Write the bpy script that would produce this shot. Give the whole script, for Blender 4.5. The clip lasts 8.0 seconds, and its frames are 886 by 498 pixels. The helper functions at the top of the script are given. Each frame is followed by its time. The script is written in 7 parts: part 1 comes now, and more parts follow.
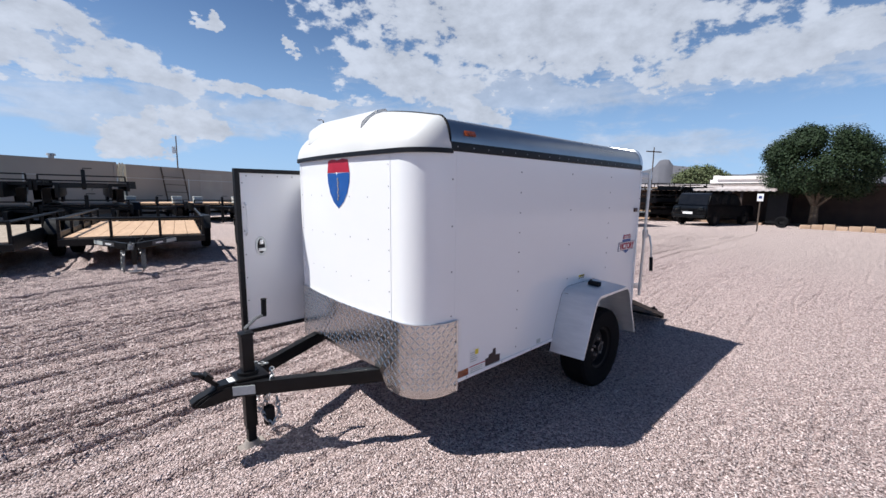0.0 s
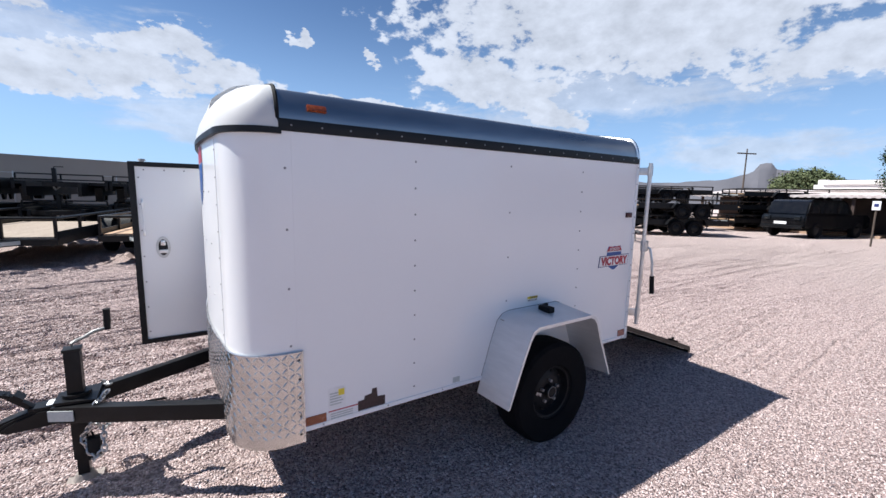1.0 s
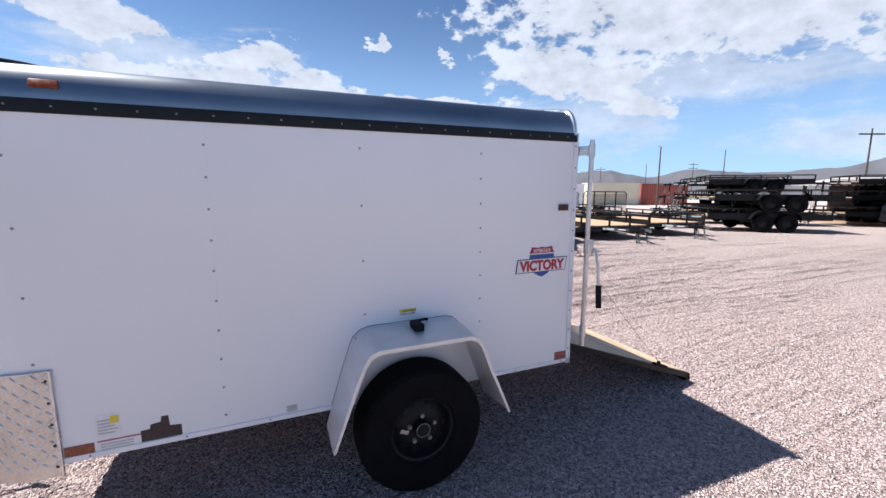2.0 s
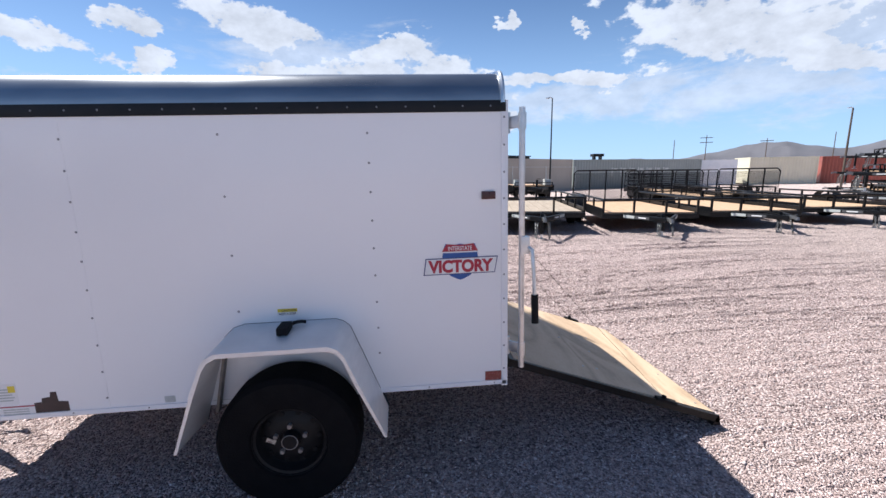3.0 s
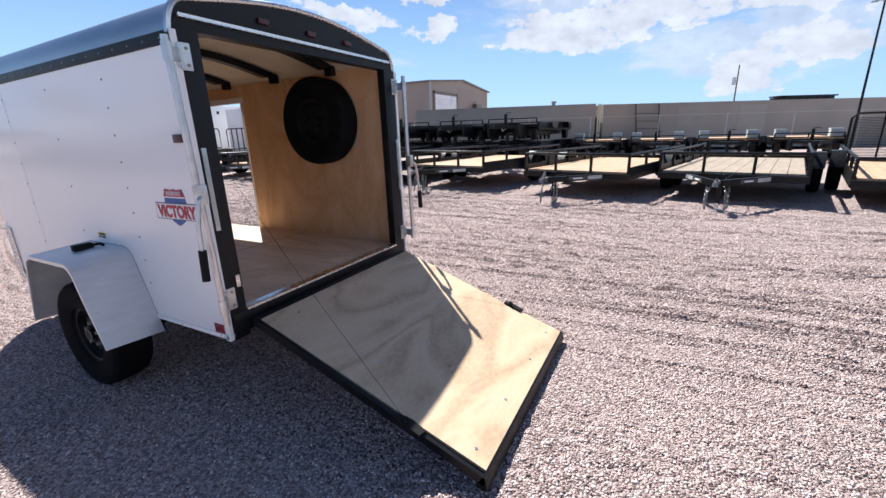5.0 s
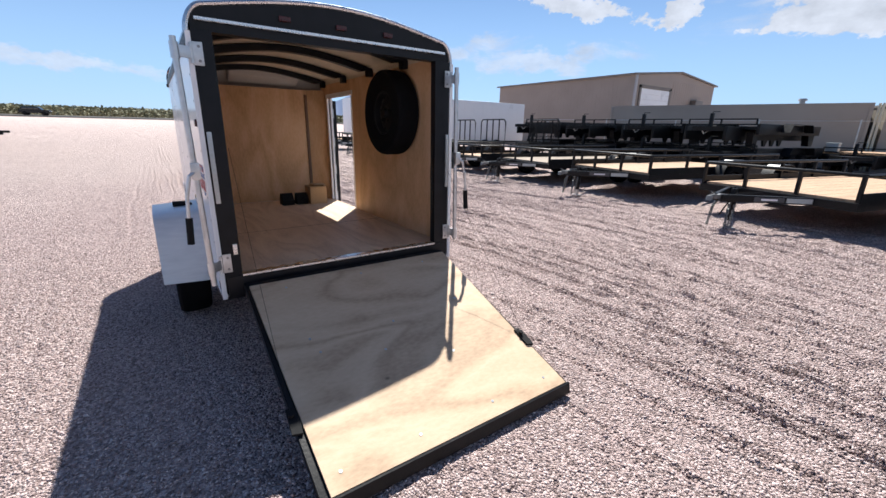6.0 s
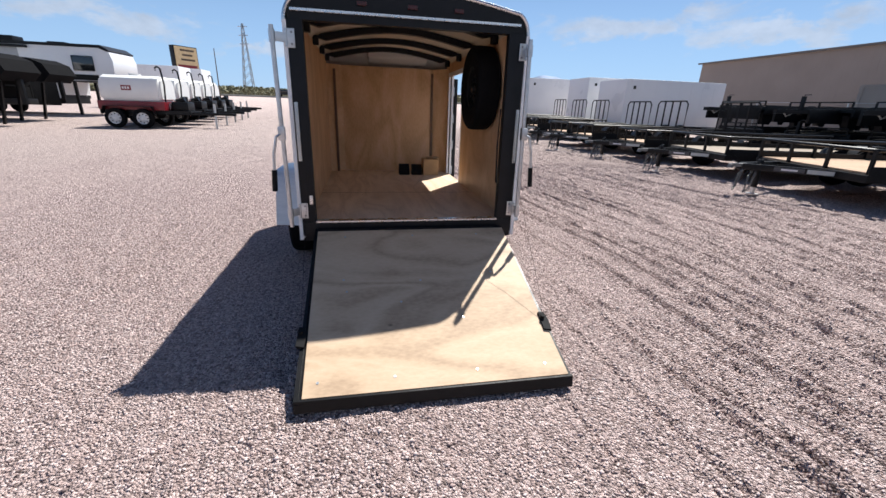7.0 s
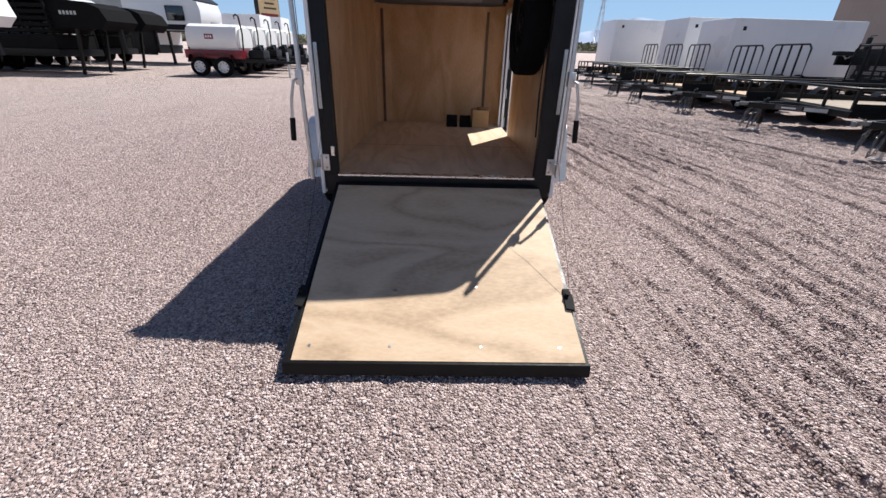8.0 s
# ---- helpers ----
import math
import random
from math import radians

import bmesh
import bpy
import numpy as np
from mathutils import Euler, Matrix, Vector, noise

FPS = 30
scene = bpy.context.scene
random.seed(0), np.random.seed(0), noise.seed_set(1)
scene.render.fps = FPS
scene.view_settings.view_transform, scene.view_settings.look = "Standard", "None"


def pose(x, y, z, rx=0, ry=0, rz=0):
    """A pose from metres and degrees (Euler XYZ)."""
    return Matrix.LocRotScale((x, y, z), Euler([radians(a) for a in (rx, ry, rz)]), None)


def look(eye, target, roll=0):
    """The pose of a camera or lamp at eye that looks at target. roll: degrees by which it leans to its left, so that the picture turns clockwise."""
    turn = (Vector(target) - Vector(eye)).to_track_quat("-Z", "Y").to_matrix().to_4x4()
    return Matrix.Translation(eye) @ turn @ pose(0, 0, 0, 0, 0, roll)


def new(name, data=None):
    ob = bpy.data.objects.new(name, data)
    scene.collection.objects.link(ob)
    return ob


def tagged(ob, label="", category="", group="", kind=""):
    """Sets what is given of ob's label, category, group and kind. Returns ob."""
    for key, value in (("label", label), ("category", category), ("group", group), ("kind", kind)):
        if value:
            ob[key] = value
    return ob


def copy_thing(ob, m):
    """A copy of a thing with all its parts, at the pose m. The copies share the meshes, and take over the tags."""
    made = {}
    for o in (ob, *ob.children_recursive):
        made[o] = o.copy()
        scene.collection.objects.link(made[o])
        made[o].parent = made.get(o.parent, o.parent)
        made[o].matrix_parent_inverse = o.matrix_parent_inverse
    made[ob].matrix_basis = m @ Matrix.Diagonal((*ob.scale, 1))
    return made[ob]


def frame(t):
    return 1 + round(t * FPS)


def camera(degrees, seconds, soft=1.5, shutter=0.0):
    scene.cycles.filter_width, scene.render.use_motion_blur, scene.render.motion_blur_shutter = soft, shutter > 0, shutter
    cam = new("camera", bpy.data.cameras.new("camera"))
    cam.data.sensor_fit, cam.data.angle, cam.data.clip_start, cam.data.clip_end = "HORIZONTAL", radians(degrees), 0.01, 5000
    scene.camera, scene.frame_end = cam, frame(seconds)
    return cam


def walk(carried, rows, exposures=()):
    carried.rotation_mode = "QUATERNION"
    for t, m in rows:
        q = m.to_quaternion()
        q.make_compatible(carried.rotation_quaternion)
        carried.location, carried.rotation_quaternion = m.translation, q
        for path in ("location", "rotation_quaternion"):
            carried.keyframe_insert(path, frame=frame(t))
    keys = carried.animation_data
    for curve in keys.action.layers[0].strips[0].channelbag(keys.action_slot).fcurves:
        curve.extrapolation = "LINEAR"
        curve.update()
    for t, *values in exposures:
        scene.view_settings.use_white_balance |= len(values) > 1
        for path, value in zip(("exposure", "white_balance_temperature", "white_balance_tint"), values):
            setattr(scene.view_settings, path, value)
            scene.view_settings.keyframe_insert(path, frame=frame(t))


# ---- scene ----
cam = camera(95.0, 8.0)
PATH = [
    (0, (-3.941, -1.54, 1.458), (-2.588, -0.093, 1.188), 1.0),
    (0.5, (-3.394, -1.609, 1.433), (-2.176, -0.041, 1.187), 1.6),
    (1, (-2.808, -1.725, 1.435), (-1.72, -0.066, 1.181), 1.5),
    (1.2, (-2.575, -1.759, 1.42), (-1.538, -0.066, 1.176), 1.2),
    (2.3, (-1.265, -1.871, 1.418), (-0.636, 0.005, 1.126), 0.1),
    (2.5, (-1.042, -1.865, 1.406), (-0.526, 0.044, 1.106), -0.1),
    (3, (-0.474, -1.821, 1.432), (-0.29, 0.138, 1.075), -0.9),
    (3.5, (0.078, -1.759, 1.421), (-0.088, 0.189, 0.998), -1.9),
    (4, (0.617, -1.599, 1.383), (0.166, 0.282, 0.875), -2.5),
    (4.2, (0.833, -1.528, 1.363), (0.296, 0.322, 0.824), -2.6),
    (5.3, (1.999, -0.799, 1.33), (0.885, 0.771, 0.79), -0.7),
    (5.5, (2.136, -0.625, 1.337), (0.878, 0.832, 0.794), -0.0),
    (6, (2.383, -0.198, 1.338), (0.811, 0.901, 0.77), 1.2),
    (6.5, (2.582, 0.194, 1.318), (0.806, 0.879, 0.706), 1.8),
    (7, (2.783, 0.435, 1.305), (0.933, 0.807, 0.642), 2.0),
    (7.5, (2.856, 0.586, 1.313), (1.007, 0.754, 0.57), 1.7),
    (8, (2.596, 0.732, 1.268), (0.797, 0.781, 0.395), 1.7),
]
walk(cam, [(t, look(e, g, r)) for t, e, g, r in PATH], [(0.0, 0.61, 5800, 10), (1.0, 0.86, 5800, 10), (2.5, 0.99, 5840, 10), (3.5, 0.98, 5840, 10), (4.0, 1.08, 5840, 10), (5.5, 0.97, 5900, 10), (7.0, 0.70, 5960, 10), (8.0, 0.56, 5960, 10)])

# ---- world and sun ----
SUN_TO = Vector((-1.03, 0.75, 1.88)).normalized()
sun_data = bpy.data.lights.new("sun", "SUN")
sun_data.energy, sun_data.angle, sun_data.color = 5.0, radians(0.55), (1.0, 0.925, 0.80)
sun = new("sun", sun_data)
sun.matrix_world = look(SUN_TO * 50, (0, 0, 0))

world = bpy.data.worlds.new("sky")
scene.world = world
world.use_nodes = True
wn, wl = world.node_tree.nodes, world.node_tree.links
wn.clear()


def wnode(kind, **values):
    n = wn.new(kind)
    for k, v in values.items():
        n.inputs[k].default_value = v
    return n


def wmath(op, a, b=None, clamp=False):
    n = wn.new("ShaderNodeMath")
    n.operation, n.use_clamp = op, clamp
    for i, s in enumerate((a, b)):
        if s is None:
            continue
        if isinstance(s, (int, float)):
            n.inputs[i].default_value = s
        else:
            wl.new(s, n.inputs[i])
    return n.outputs[0]


sky = wn.new("ShaderNodeTexSky")
sky.sky_type, sky.sun_disc = "NISHITA", False
sky.sun_elevation = math.asin(SUN_TO.z)
sky.sun_rotation = math.atan2(SUN_TO.x, SUN_TO.y)
sky.altitude, sky.air_density, sky.dust_density, sky.ozone_density = 1200, 1.0, 0.10, 3.0
coords = wn.new("ShaderNodeTexCoord")
split = wn.new("ShaderNodeSeparateXYZ")
wl.new(coords.outputs["Generated"], split.inputs[0])
flat = wn.new("ShaderNodeMapping")
flat.inputs["Scale"].default_value = (1, 1, 1.7)
wl.new(coords.outputs["Generated"], flat.inputs["Vector"])
puff = wnode("ShaderNodeTexNoise", Scale=20.0, Detail=8.0, Roughness=0.60)
wl.new(flat.outputs[0], puff.inputs["Vector"])
drift = wnode("ShaderNodeTexNoise", Scale=7.5, Detail=6.0, Roughness=0.62)
wl.new(flat.outputs[0], drift.inputs["Vector"])
fibre_map = wn.new("ShaderNodeMapping")
fibre_map.inputs["Scale"].default_value = (1, 1, 4.0)
wl.new(coords.outputs["Generated"], fibre_map.inputs["Vector"])
fibres = wnode("ShaderNodeTexNoise", Scale=6.5, Detail=9.0, Roughness=0.64, Distortion=0.6)
wl.new(fibre_map.outputs[0], fibres.inputs["Vector"])
# bearing and height in degrees, bent a little so that no bank keeps a smooth outline
bearing = wmath("MULTIPLY", wmath("ARCTAN2", split.outputs[0], split.outputs[1]), 57.2958)
height = wmath("MULTIPLY", wmath("ARCSINE", split.outputs[2]), 57.2958)
bend = wn.new("ShaderNodeSeparateColor")
wl.new(drift.outputs["Color"], bend.inputs[0])
place = wn.new("ShaderNodeCombineXYZ")
wl.new(wmath("ADD", bearing, wmath("MULTIPLY", wmath("SUBTRACT", bend.outputs[0], 0.5), 16.0)), place.inputs[0])
wl.new(wmath("ADD", height, wmath("MULTIPLY", wmath("SUBTRACT", bend.outputs[1], 0.5), 8.0)), place.inputs[1])


def cloud_cover(banks):
    """1 in the middle of a bank, 0 at its rim, below 0 outside; each is bearing, height, two half widths and a tilt."""
    cover = -1.0
    for az, el, wide, high, tilt in banks:
        to = wn.new("ShaderNodeMapping")
        to.vector_type = "TEXTURE"
        to.inputs["Location"].default_value = (az, el, 0)
        to.inputs["Rotation"].default_value = (0, 0, radians(tilt))
        to.inputs["Scale"].default_value = (wide, high, 1)
        wl.new(place.outputs[0], to.inputs["Vector"])
        away = wn.new("ShaderNodeVectorMath")
        away.operation = "LENGTH"
        wl.new(to.outputs[0], away.inputs[0])
        cover = wmath("MAXIMUM", wmath("SUBTRACT", 1.0, away.outputs["Value"]), cover)
    return cover


# a broad cumulus bank to the north-east, broken cloud to the north, thin streaks to the west
CUMULUS = (
    (56, 23, 31, 9.8, 0), (40, 15, 11, 4.0, -10), (80, 15, 16, 3.4, 4), (48, 11.5, 5, 2.2, 0), (100, 22, 22, 8, 0),
    (-3, 12.5, 9, 2.8, 0), (8, 12.8, 9, 2.8, -16), (22, 11.6, 11, 1.3, 0), (6, 5.4, 5.0, 2.6, 0), (12, 7.4, 3.4, 1.6, 0),
    (-17, 17.5, 8, 3.2, -12), (-1, 16, 5, 1.5, 10), (-31, 15.8, 3.0, 1.5, 0), (-39, 13.6, 7.5, 1.5, -12), (-14, 11.4, 8, 2.2, -10),
    (-29, 12.8, 2.6, 1.3, 0), (-41, 14.3, 3.5, 1.2, 0), (14, 19, 1.5, 0.8, 0), (23, 17, 1.3, 0.9, 0)
)
VEIL = (
    (26, 9.0, 22, 3.0, 8), (40, 8.5, 14, 4.0, 0), (70, 6.0, 16, 3.0, 0), (90, 13, 16, 3.0, 0), (-42, 8.4, 13, 1.5, 0), (-56, 9.6, 12, 1.6, 0),
    (-95, 5.2, 12, 0.9, 0), (-118, 7.6, 14, 1.6, 0), (-10, 14, 16, 4.0, 0), (8, 8.0, 16, 3.5, 0), (55, 13, 26, 4.0, 0), (0, 34, 60, 8, 0),
)
mask_ramp = wn.new("ShaderNodeMapRange")
mask_ramp.interpolation_type = "SMOOTHSTEP"
mask_ramp.inputs[1].default_value, mask_ramp.inputs[2].default_value = 0.04, 0.30
wl.new(wmath("ADD", cloud_cover(CUMULUS), wmath("MULTIPLY", wmath("SUBTRACT", puff.outputs[0], 0.5), 1.9)), mask_ramp.inputs[0])
veil = wn.new("ShaderNodeMapRange")
veil.interpolation_type = "SMOOTHSTEP"
veil.inputs[1].default_value, veil.inputs[2].default_value = -0.05, 0.75
veil.inputs[3].default_value, veil.inputs[4].default_value = 0.0, 0.62
wl.new(wmath("ADD", cloud_cover(VEIL), wmath("MULTIPLY", wmath("SUBTRACT", fibres.outputs[0], 0.5), 2.2)), veil.inputs[0])
shade = wn.new("ShaderNodeMapRange")
shade.inputs[1].default_value, shade.inputs[2].default_value = 0.36, 0.62
shade.inputs[3].default_value, shade.inputs[4].default_value = 5.9, 8.1
wl.new(wmath("ADD", wmath("MULTIPLY", puff.outputs[0], 0.6), wmath("MULTIPLY", drift.outputs[0], 0.4)), shade.inputs[0])
cloud_tint = wn.new("ShaderNodeCombineXYZ")
wl.new(wmath("MULTIPLY", shade.outputs[0], 0.985), cloud_tint.inputs[0])
wl.new(shade.outputs[0], cloud_tint.inputs[1])
wl.new(wmath("MULTIPLY", shade.outputs[0], 1.045), cloud_tint.inputs[2])
blend = wn.new("ShaderNodeMix")
blend.data_type = "RGBA"
wl.new(wmath("MAXIMUM", wmath("MULTIPLY", mask_ramp.outputs[0], 0.96), veil.outputs[0]), blend.inputs[0])
haze = wn.new("ShaderNodeMapRange")
haze.interpolation_type = "SMOOTHSTEP"
haze.inputs[1].default_value, haze.inputs[2].default_value = 0.0, 0.42
haze.inputs[3].default_value, haze.inputs[4].default_value = 0.74, 0.0
wl.new(split.outputs[2], haze.inputs[0])
air = wn.new("ShaderNodeMix")
air.data_type = "RGBA"
wl.new(haze.outputs[0], air.inputs[0]), wl.new(sky.outputs[0], air.inputs[6])
air.inputs[7].default_value = (4.8, 7.0, 9.9, 1)
wl.new(air.outputs[2], blend.inputs[6]), wl.new(cloud_tint.outputs[0], blend.inputs[7])
back = wnode("ShaderNodeBackground", Strength=0.057)
wl.new(blend.outputs[2], back.inputs["Color"])
world_out = wn.new("ShaderNodeOutputWorld")
wl.new(back.outputs[0], world_out.inputs[0])


# ---- materials ----
def material(name, dark, light, scale=8.0, rough=0.5, metal=0.0, bump=0.0, bump_scale=60.0, stretch=(1, 1, 1), spec=0.5, patch=0.35, rough_span=0.12, coat=0.0, coat_rough=0.12):
    """Two tones mixed by noise at two scales, with uneven gloss and fine relief."""
    m = bpy.data.materials.new(name)
    m.use_nodes = True
    nodes, links = m.node_tree.nodes, m.node_tree.links
    bsdf = nodes["Principled BSDF"]
    tex = nodes.new("ShaderNodeTexCoord")
    mapping = nodes.new("ShaderNodeMapping")
    mapping.inputs["Scale"].default_value = stretch
    links.new(tex.outputs["Object"], mapping.inputs[0])
    fine = nodes.new("ShaderNodeTexNoise")
    fine.inputs["Scale"].default_value, fine.inputs["Detail"].default_value = scale, 6
    coarse = nodes.new("ShaderNodeTexNoise")
    coarse.inputs["Scale"].default_value, coarse.inputs["Detail"].default_value = scale * 0.16, 3
    for n in (fine, coarse):
        links.new(mapping.outputs[0], n.inputs["Vector"])
    mix = nodes.new("ShaderNodeMath")
    mix.operation = "MULTIPLY_ADD"
    mix.inputs[1].default_value = patch
    links.new(coarse.outputs[0], mix.inputs[0])
    low = nodes.new("ShaderNodeMath")
    low.operation = "MULTIPLY"
    low.inputs[1].default_value = 1 - patch
    links.new(fine.outputs[0], low.inputs[0])
    links.new(low.outputs[0], mix.inputs[2])
    ramp = nodes.new("ShaderNodeValToRGB")
    ramp.color_ramp.elements[0].position, ramp.color_ramp.elements[1].position = 0.34, 0.66
    ramp.color_ramp.elements[0].color, ramp.color_ramp.elements[1].color = (*dark, 1), (*light, 1)
    links.new(mix.outputs[0], ramp.inputs[0])
    links.new(ramp.outputs[0], bsdf.inputs["Base Color"])
    gloss = nodes.new("ShaderNodeMapRange")
    gloss.inputs[3].default_value, gloss.inputs[4].default_value = max(0.02, rough - rough_span), min(1, rough + rough_span)
    links.new(fine.outputs[0], gloss.inputs[0])
    links.new(gloss.outputs[0], bsdf.inputs["Roughness"])
    bsdf.inputs["Metallic"].default_value = metal
    bsdf.inputs["Specular IOR Level"].default_value = spec
    bsdf.inputs["Coat Weight"].default_value = coat
    bsdf.inputs["Coat Roughness"].default_value = coat_rough
    if bump:
        grain = nodes.new("ShaderNodeTexNoise")
        grain.inputs["Scale"].default_value, grain.inputs["Detail"].default_value = bump_scale, 4
        links.new(mapping.outputs[0], grain.inputs["Vector"])
        relief = nodes.new("ShaderNodeBump")
        relief.inputs["Strength"].default_value, relief.inputs["Distance"].default_value = bump, 0.01
        links.new(grain.outputs[0], relief.inputs["Height"])
        links.new(relief.outputs[0], bsdf.inputs["Normal"])
        links.new(relief.outputs[0], bsdf.inputs["Coat Normal"])
    return m


def plywood_material(name, dark, mid, light, along=(1.0, 6.0, 6.0), rough=0.6, figure=0.38, bands=9.0):
    """Rotary-cut veneer: wavy grain bands, small dark knots and pores."""
    m = bpy.data.materials.new(name)
    m.use_nodes = True
    nodes, links = m.node_tree.nodes, m.node_tree.links
    bsdf = nodes["Principled BSDF"]
    tex = nodes.new("ShaderNodeTexCoord")
    mapping = nodes.new("ShaderNodeMapping")
    mapping.inputs["Scale"].default_value = along
    links.new(tex.outputs["Object"], mapping.inputs[0])
    warp = nodes.new("ShaderNodeTexNoise")
    warp.inputs["Scale"].default_value, warp.inputs["Detail"].default_value, warp.inputs["Distortion"].default_value = 0.9, 2, 0.6
    links.new(mapping.outputs[0], warp.inputs["Vector"])
    rings = nodes.new("ShaderNodeMath")
    rings.operation = "MULTIPLY"
    rings.inputs[1].default_value = bands
    links.new(warp.outputs[0], rings.inputs[0])
    wave = nodes.new("ShaderNodeMath")
    wave.operation = "PINGPONG"
    wave.inputs[1].default_value = 1.0
    links.new(rings.outputs[0], wave.inputs[0])
    fibre = nodes.new("ShaderNodeTexNoise")
    fibre.inputs["Scale"].default_value, fibre.inputs["Detail"].default_value = 22, 6
    links.new(mapping.outputs[0], fibre.inputs["Vector"])
    add = nodes.new("ShaderNodeMath")
    add.operation = "MULTIPLY_ADD"
    add.inputs[1].default_value = figure
    links.new(wave.outputs[0], add.inputs[0])
    half = nodes.new("ShaderNodeMath")
    half.operation = "MULTIPLY"
    half.inputs[1].default_value = 1 - figure
    links.new(fibre.outputs[0], half.inputs[0])
    links.new(half.outputs[0], add.inputs[2])
    ramp = nodes.new("ShaderNodeValToRGB")
    ramp.color_ramp.elements[0].position, ramp.color_ramp.elements[1].position = 0.2, 0.78
    ramp.color_ramp.elements[0].color, ramp.color_ramp.elements[1].color = (*dark, 1), (*light, 1)
    between = ramp.color_ramp.elements.new(0.5)
    between.color = (*mid, 1)
    links.new(add.outputs[0], ramp.inputs[0])
    knots = nodes.new("ShaderNodeTexVoronoi")
    knots.inputs["Scale"].default_value = 2.6
    soft_map = nodes.new("ShaderNodeMapping")
    soft_map.inputs["Scale"].default_value = tuple(1 + (a - 1) * 0.25 for a in along)
    links.new(tex.outputs["Object"], soft_map.inputs[0])
    links.new(soft_map.outputs[0], knots.inputs["Vector"])
    spot = nodes.new("ShaderNodeMapRange")
    spot.inputs[1].default_value, spot.inputs[2].default_value = 0.015, 0.05
    spot.inputs[3].default_value, spot.inputs[4].default_value = 0.45, 1.0
    links.new(knots.outputs["Distance"], spot.inputs[0])
    dark_mix = nodes.new("ShaderNodeMix")
    dark_mix.data_type, dark_mix.blend_type = "RGBA", "MULTIPLY"
    dark_mix.inputs[0].default_value = 1.0
    links.new(ramp.outputs[0], dark_mix.inputs[6])
    links.new(spot.outputs[0], dark_mix.inputs[7])
    links.new(dark_mix.outputs[2], bsdf.inputs["Base Color"])
    bsdf.inputs["Roughness"].default_value = rough
    bsdf.inputs["Specular IOR Level"].default_value = 0.3
    relief = nodes.new("ShaderNodeBump")
    relief.inputs["Strength"].default_value, relief.inputs["Distance"].default_value = 0.25, 0.004
    links.new(fibre.outputs[0], relief.inputs["Height"])
    links.new(relief.outputs[0], bsdf.inputs["Normal"])
    return m


def gravel_material(name, stone=0.0105):
    """Crushed rock: cells of their own colour, with dusty patches between the wheel tracks."""
    m = bpy.data.materials.new(name)
    m.use_nodes = True
    nodes, links = m.node_tree.nodes, m.node_tree.links
    bsdf = nodes["Principled BSDF"]
    tex = nodes.new("ShaderNodeTexCoord")
    cells = nodes.new("ShaderNodeTexVoronoi")
    cells.inputs["Scale"].default_value = 1 / stone
    cells.inputs["Randomness"].default_value = 0.95
    links.new(tex.outputs["Object"], cells.inputs["Vector"])
    grey = nodes.new("ShaderNodeSeparateColor")
    links.new(cells.outputs["Color"], grey.inputs[0])
    ramp = nodes.new("ShaderNodeValToRGB")
    els = ramp.color_ramp.elements
    els[0].position, els[0].color = 0.0, (0.085, 0.062, 0.058, 1)
    els[1].position, els[1].color = 1.0, (0.82, 0.69, 0.66, 1)
    for p, c in ((0.25, (0.345, 0.252, 0.233)), (0.5, (0.510, 0.386, 0.360)), (0.75, (0.630, 0.495, 0.470))):
        e = els.new(p)
        e.color = (*c, 1)
    links.new(grey.outputs[0], ramp.inputs[0])
    dust = nodes.new("ShaderNodeTexNoise")
    dust.inputs["Scale"].default_value, dust.inputs["Detail"].default_value = 0.55, 7
    stretch = nodes.new("ShaderNodeMapping")
    stretch.inputs["Scale"].default_value = (0.35, 1.6, 1)
    links.new(tex.outputs["Object"], stretch.inputs[0])
    links.new(stretch.outputs[0], dust.inputs["Vector"])
    amount = nodes.new("ShaderNodeMapRange")
    amount.inputs[1].default_value, amount.inputs[2].default_value = 0.38, 0.7
    amount.inputs[3].default_value, amount.inputs[4].default_value = 0.0, 0.45
    links.new(dust.outputs[0], amount.inputs[0])
    mix = nodes.new("ShaderNodeMix")
    mix.data_type = "RGBA"
    links.new(amount.outputs[0], mix.inputs[0])
    links.new(ramp.outputs[0], mix.inputs[6])
    mix.inputs[7].default_value = (0.620, 0.480, 0.450, 1)
    clump = nodes.new("ShaderNodeTexNoise")
    clump.inputs["Scale"].default_value, clump.inputs["Detail"].default_value, clump.inputs["Roughness"].default_value = 30, 5, 0.75
    links.new(tex.outputs["Object"], clump.inputs["Vector"])
    mottle = nodes.new("ShaderNodeMapRange")
    mottle.inputs[1].default_value, mottle.inputs[2].default_value = 0.32, 0.68
    mottle.inputs[3].default_value, mottle.inputs[4].default_value = 0.56, 1.40
    links.new(clump.outputs[0], mottle.inputs[0])
    uneven = nodes.new("ShaderNodeMix")
    uneven.data_type, uneven.blend_type = "RGBA", "MULTIPLY"
    uneven.inputs[0].default_value = 1.0
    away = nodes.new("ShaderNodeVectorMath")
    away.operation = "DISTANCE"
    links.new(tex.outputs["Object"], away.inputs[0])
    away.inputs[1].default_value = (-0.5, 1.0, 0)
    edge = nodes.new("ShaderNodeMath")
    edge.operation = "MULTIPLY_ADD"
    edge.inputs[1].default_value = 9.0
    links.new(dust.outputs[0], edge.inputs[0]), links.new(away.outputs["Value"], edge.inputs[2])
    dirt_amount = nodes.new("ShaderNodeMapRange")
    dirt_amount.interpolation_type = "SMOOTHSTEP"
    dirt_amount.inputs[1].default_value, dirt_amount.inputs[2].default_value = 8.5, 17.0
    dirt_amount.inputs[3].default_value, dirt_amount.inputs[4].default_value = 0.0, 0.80
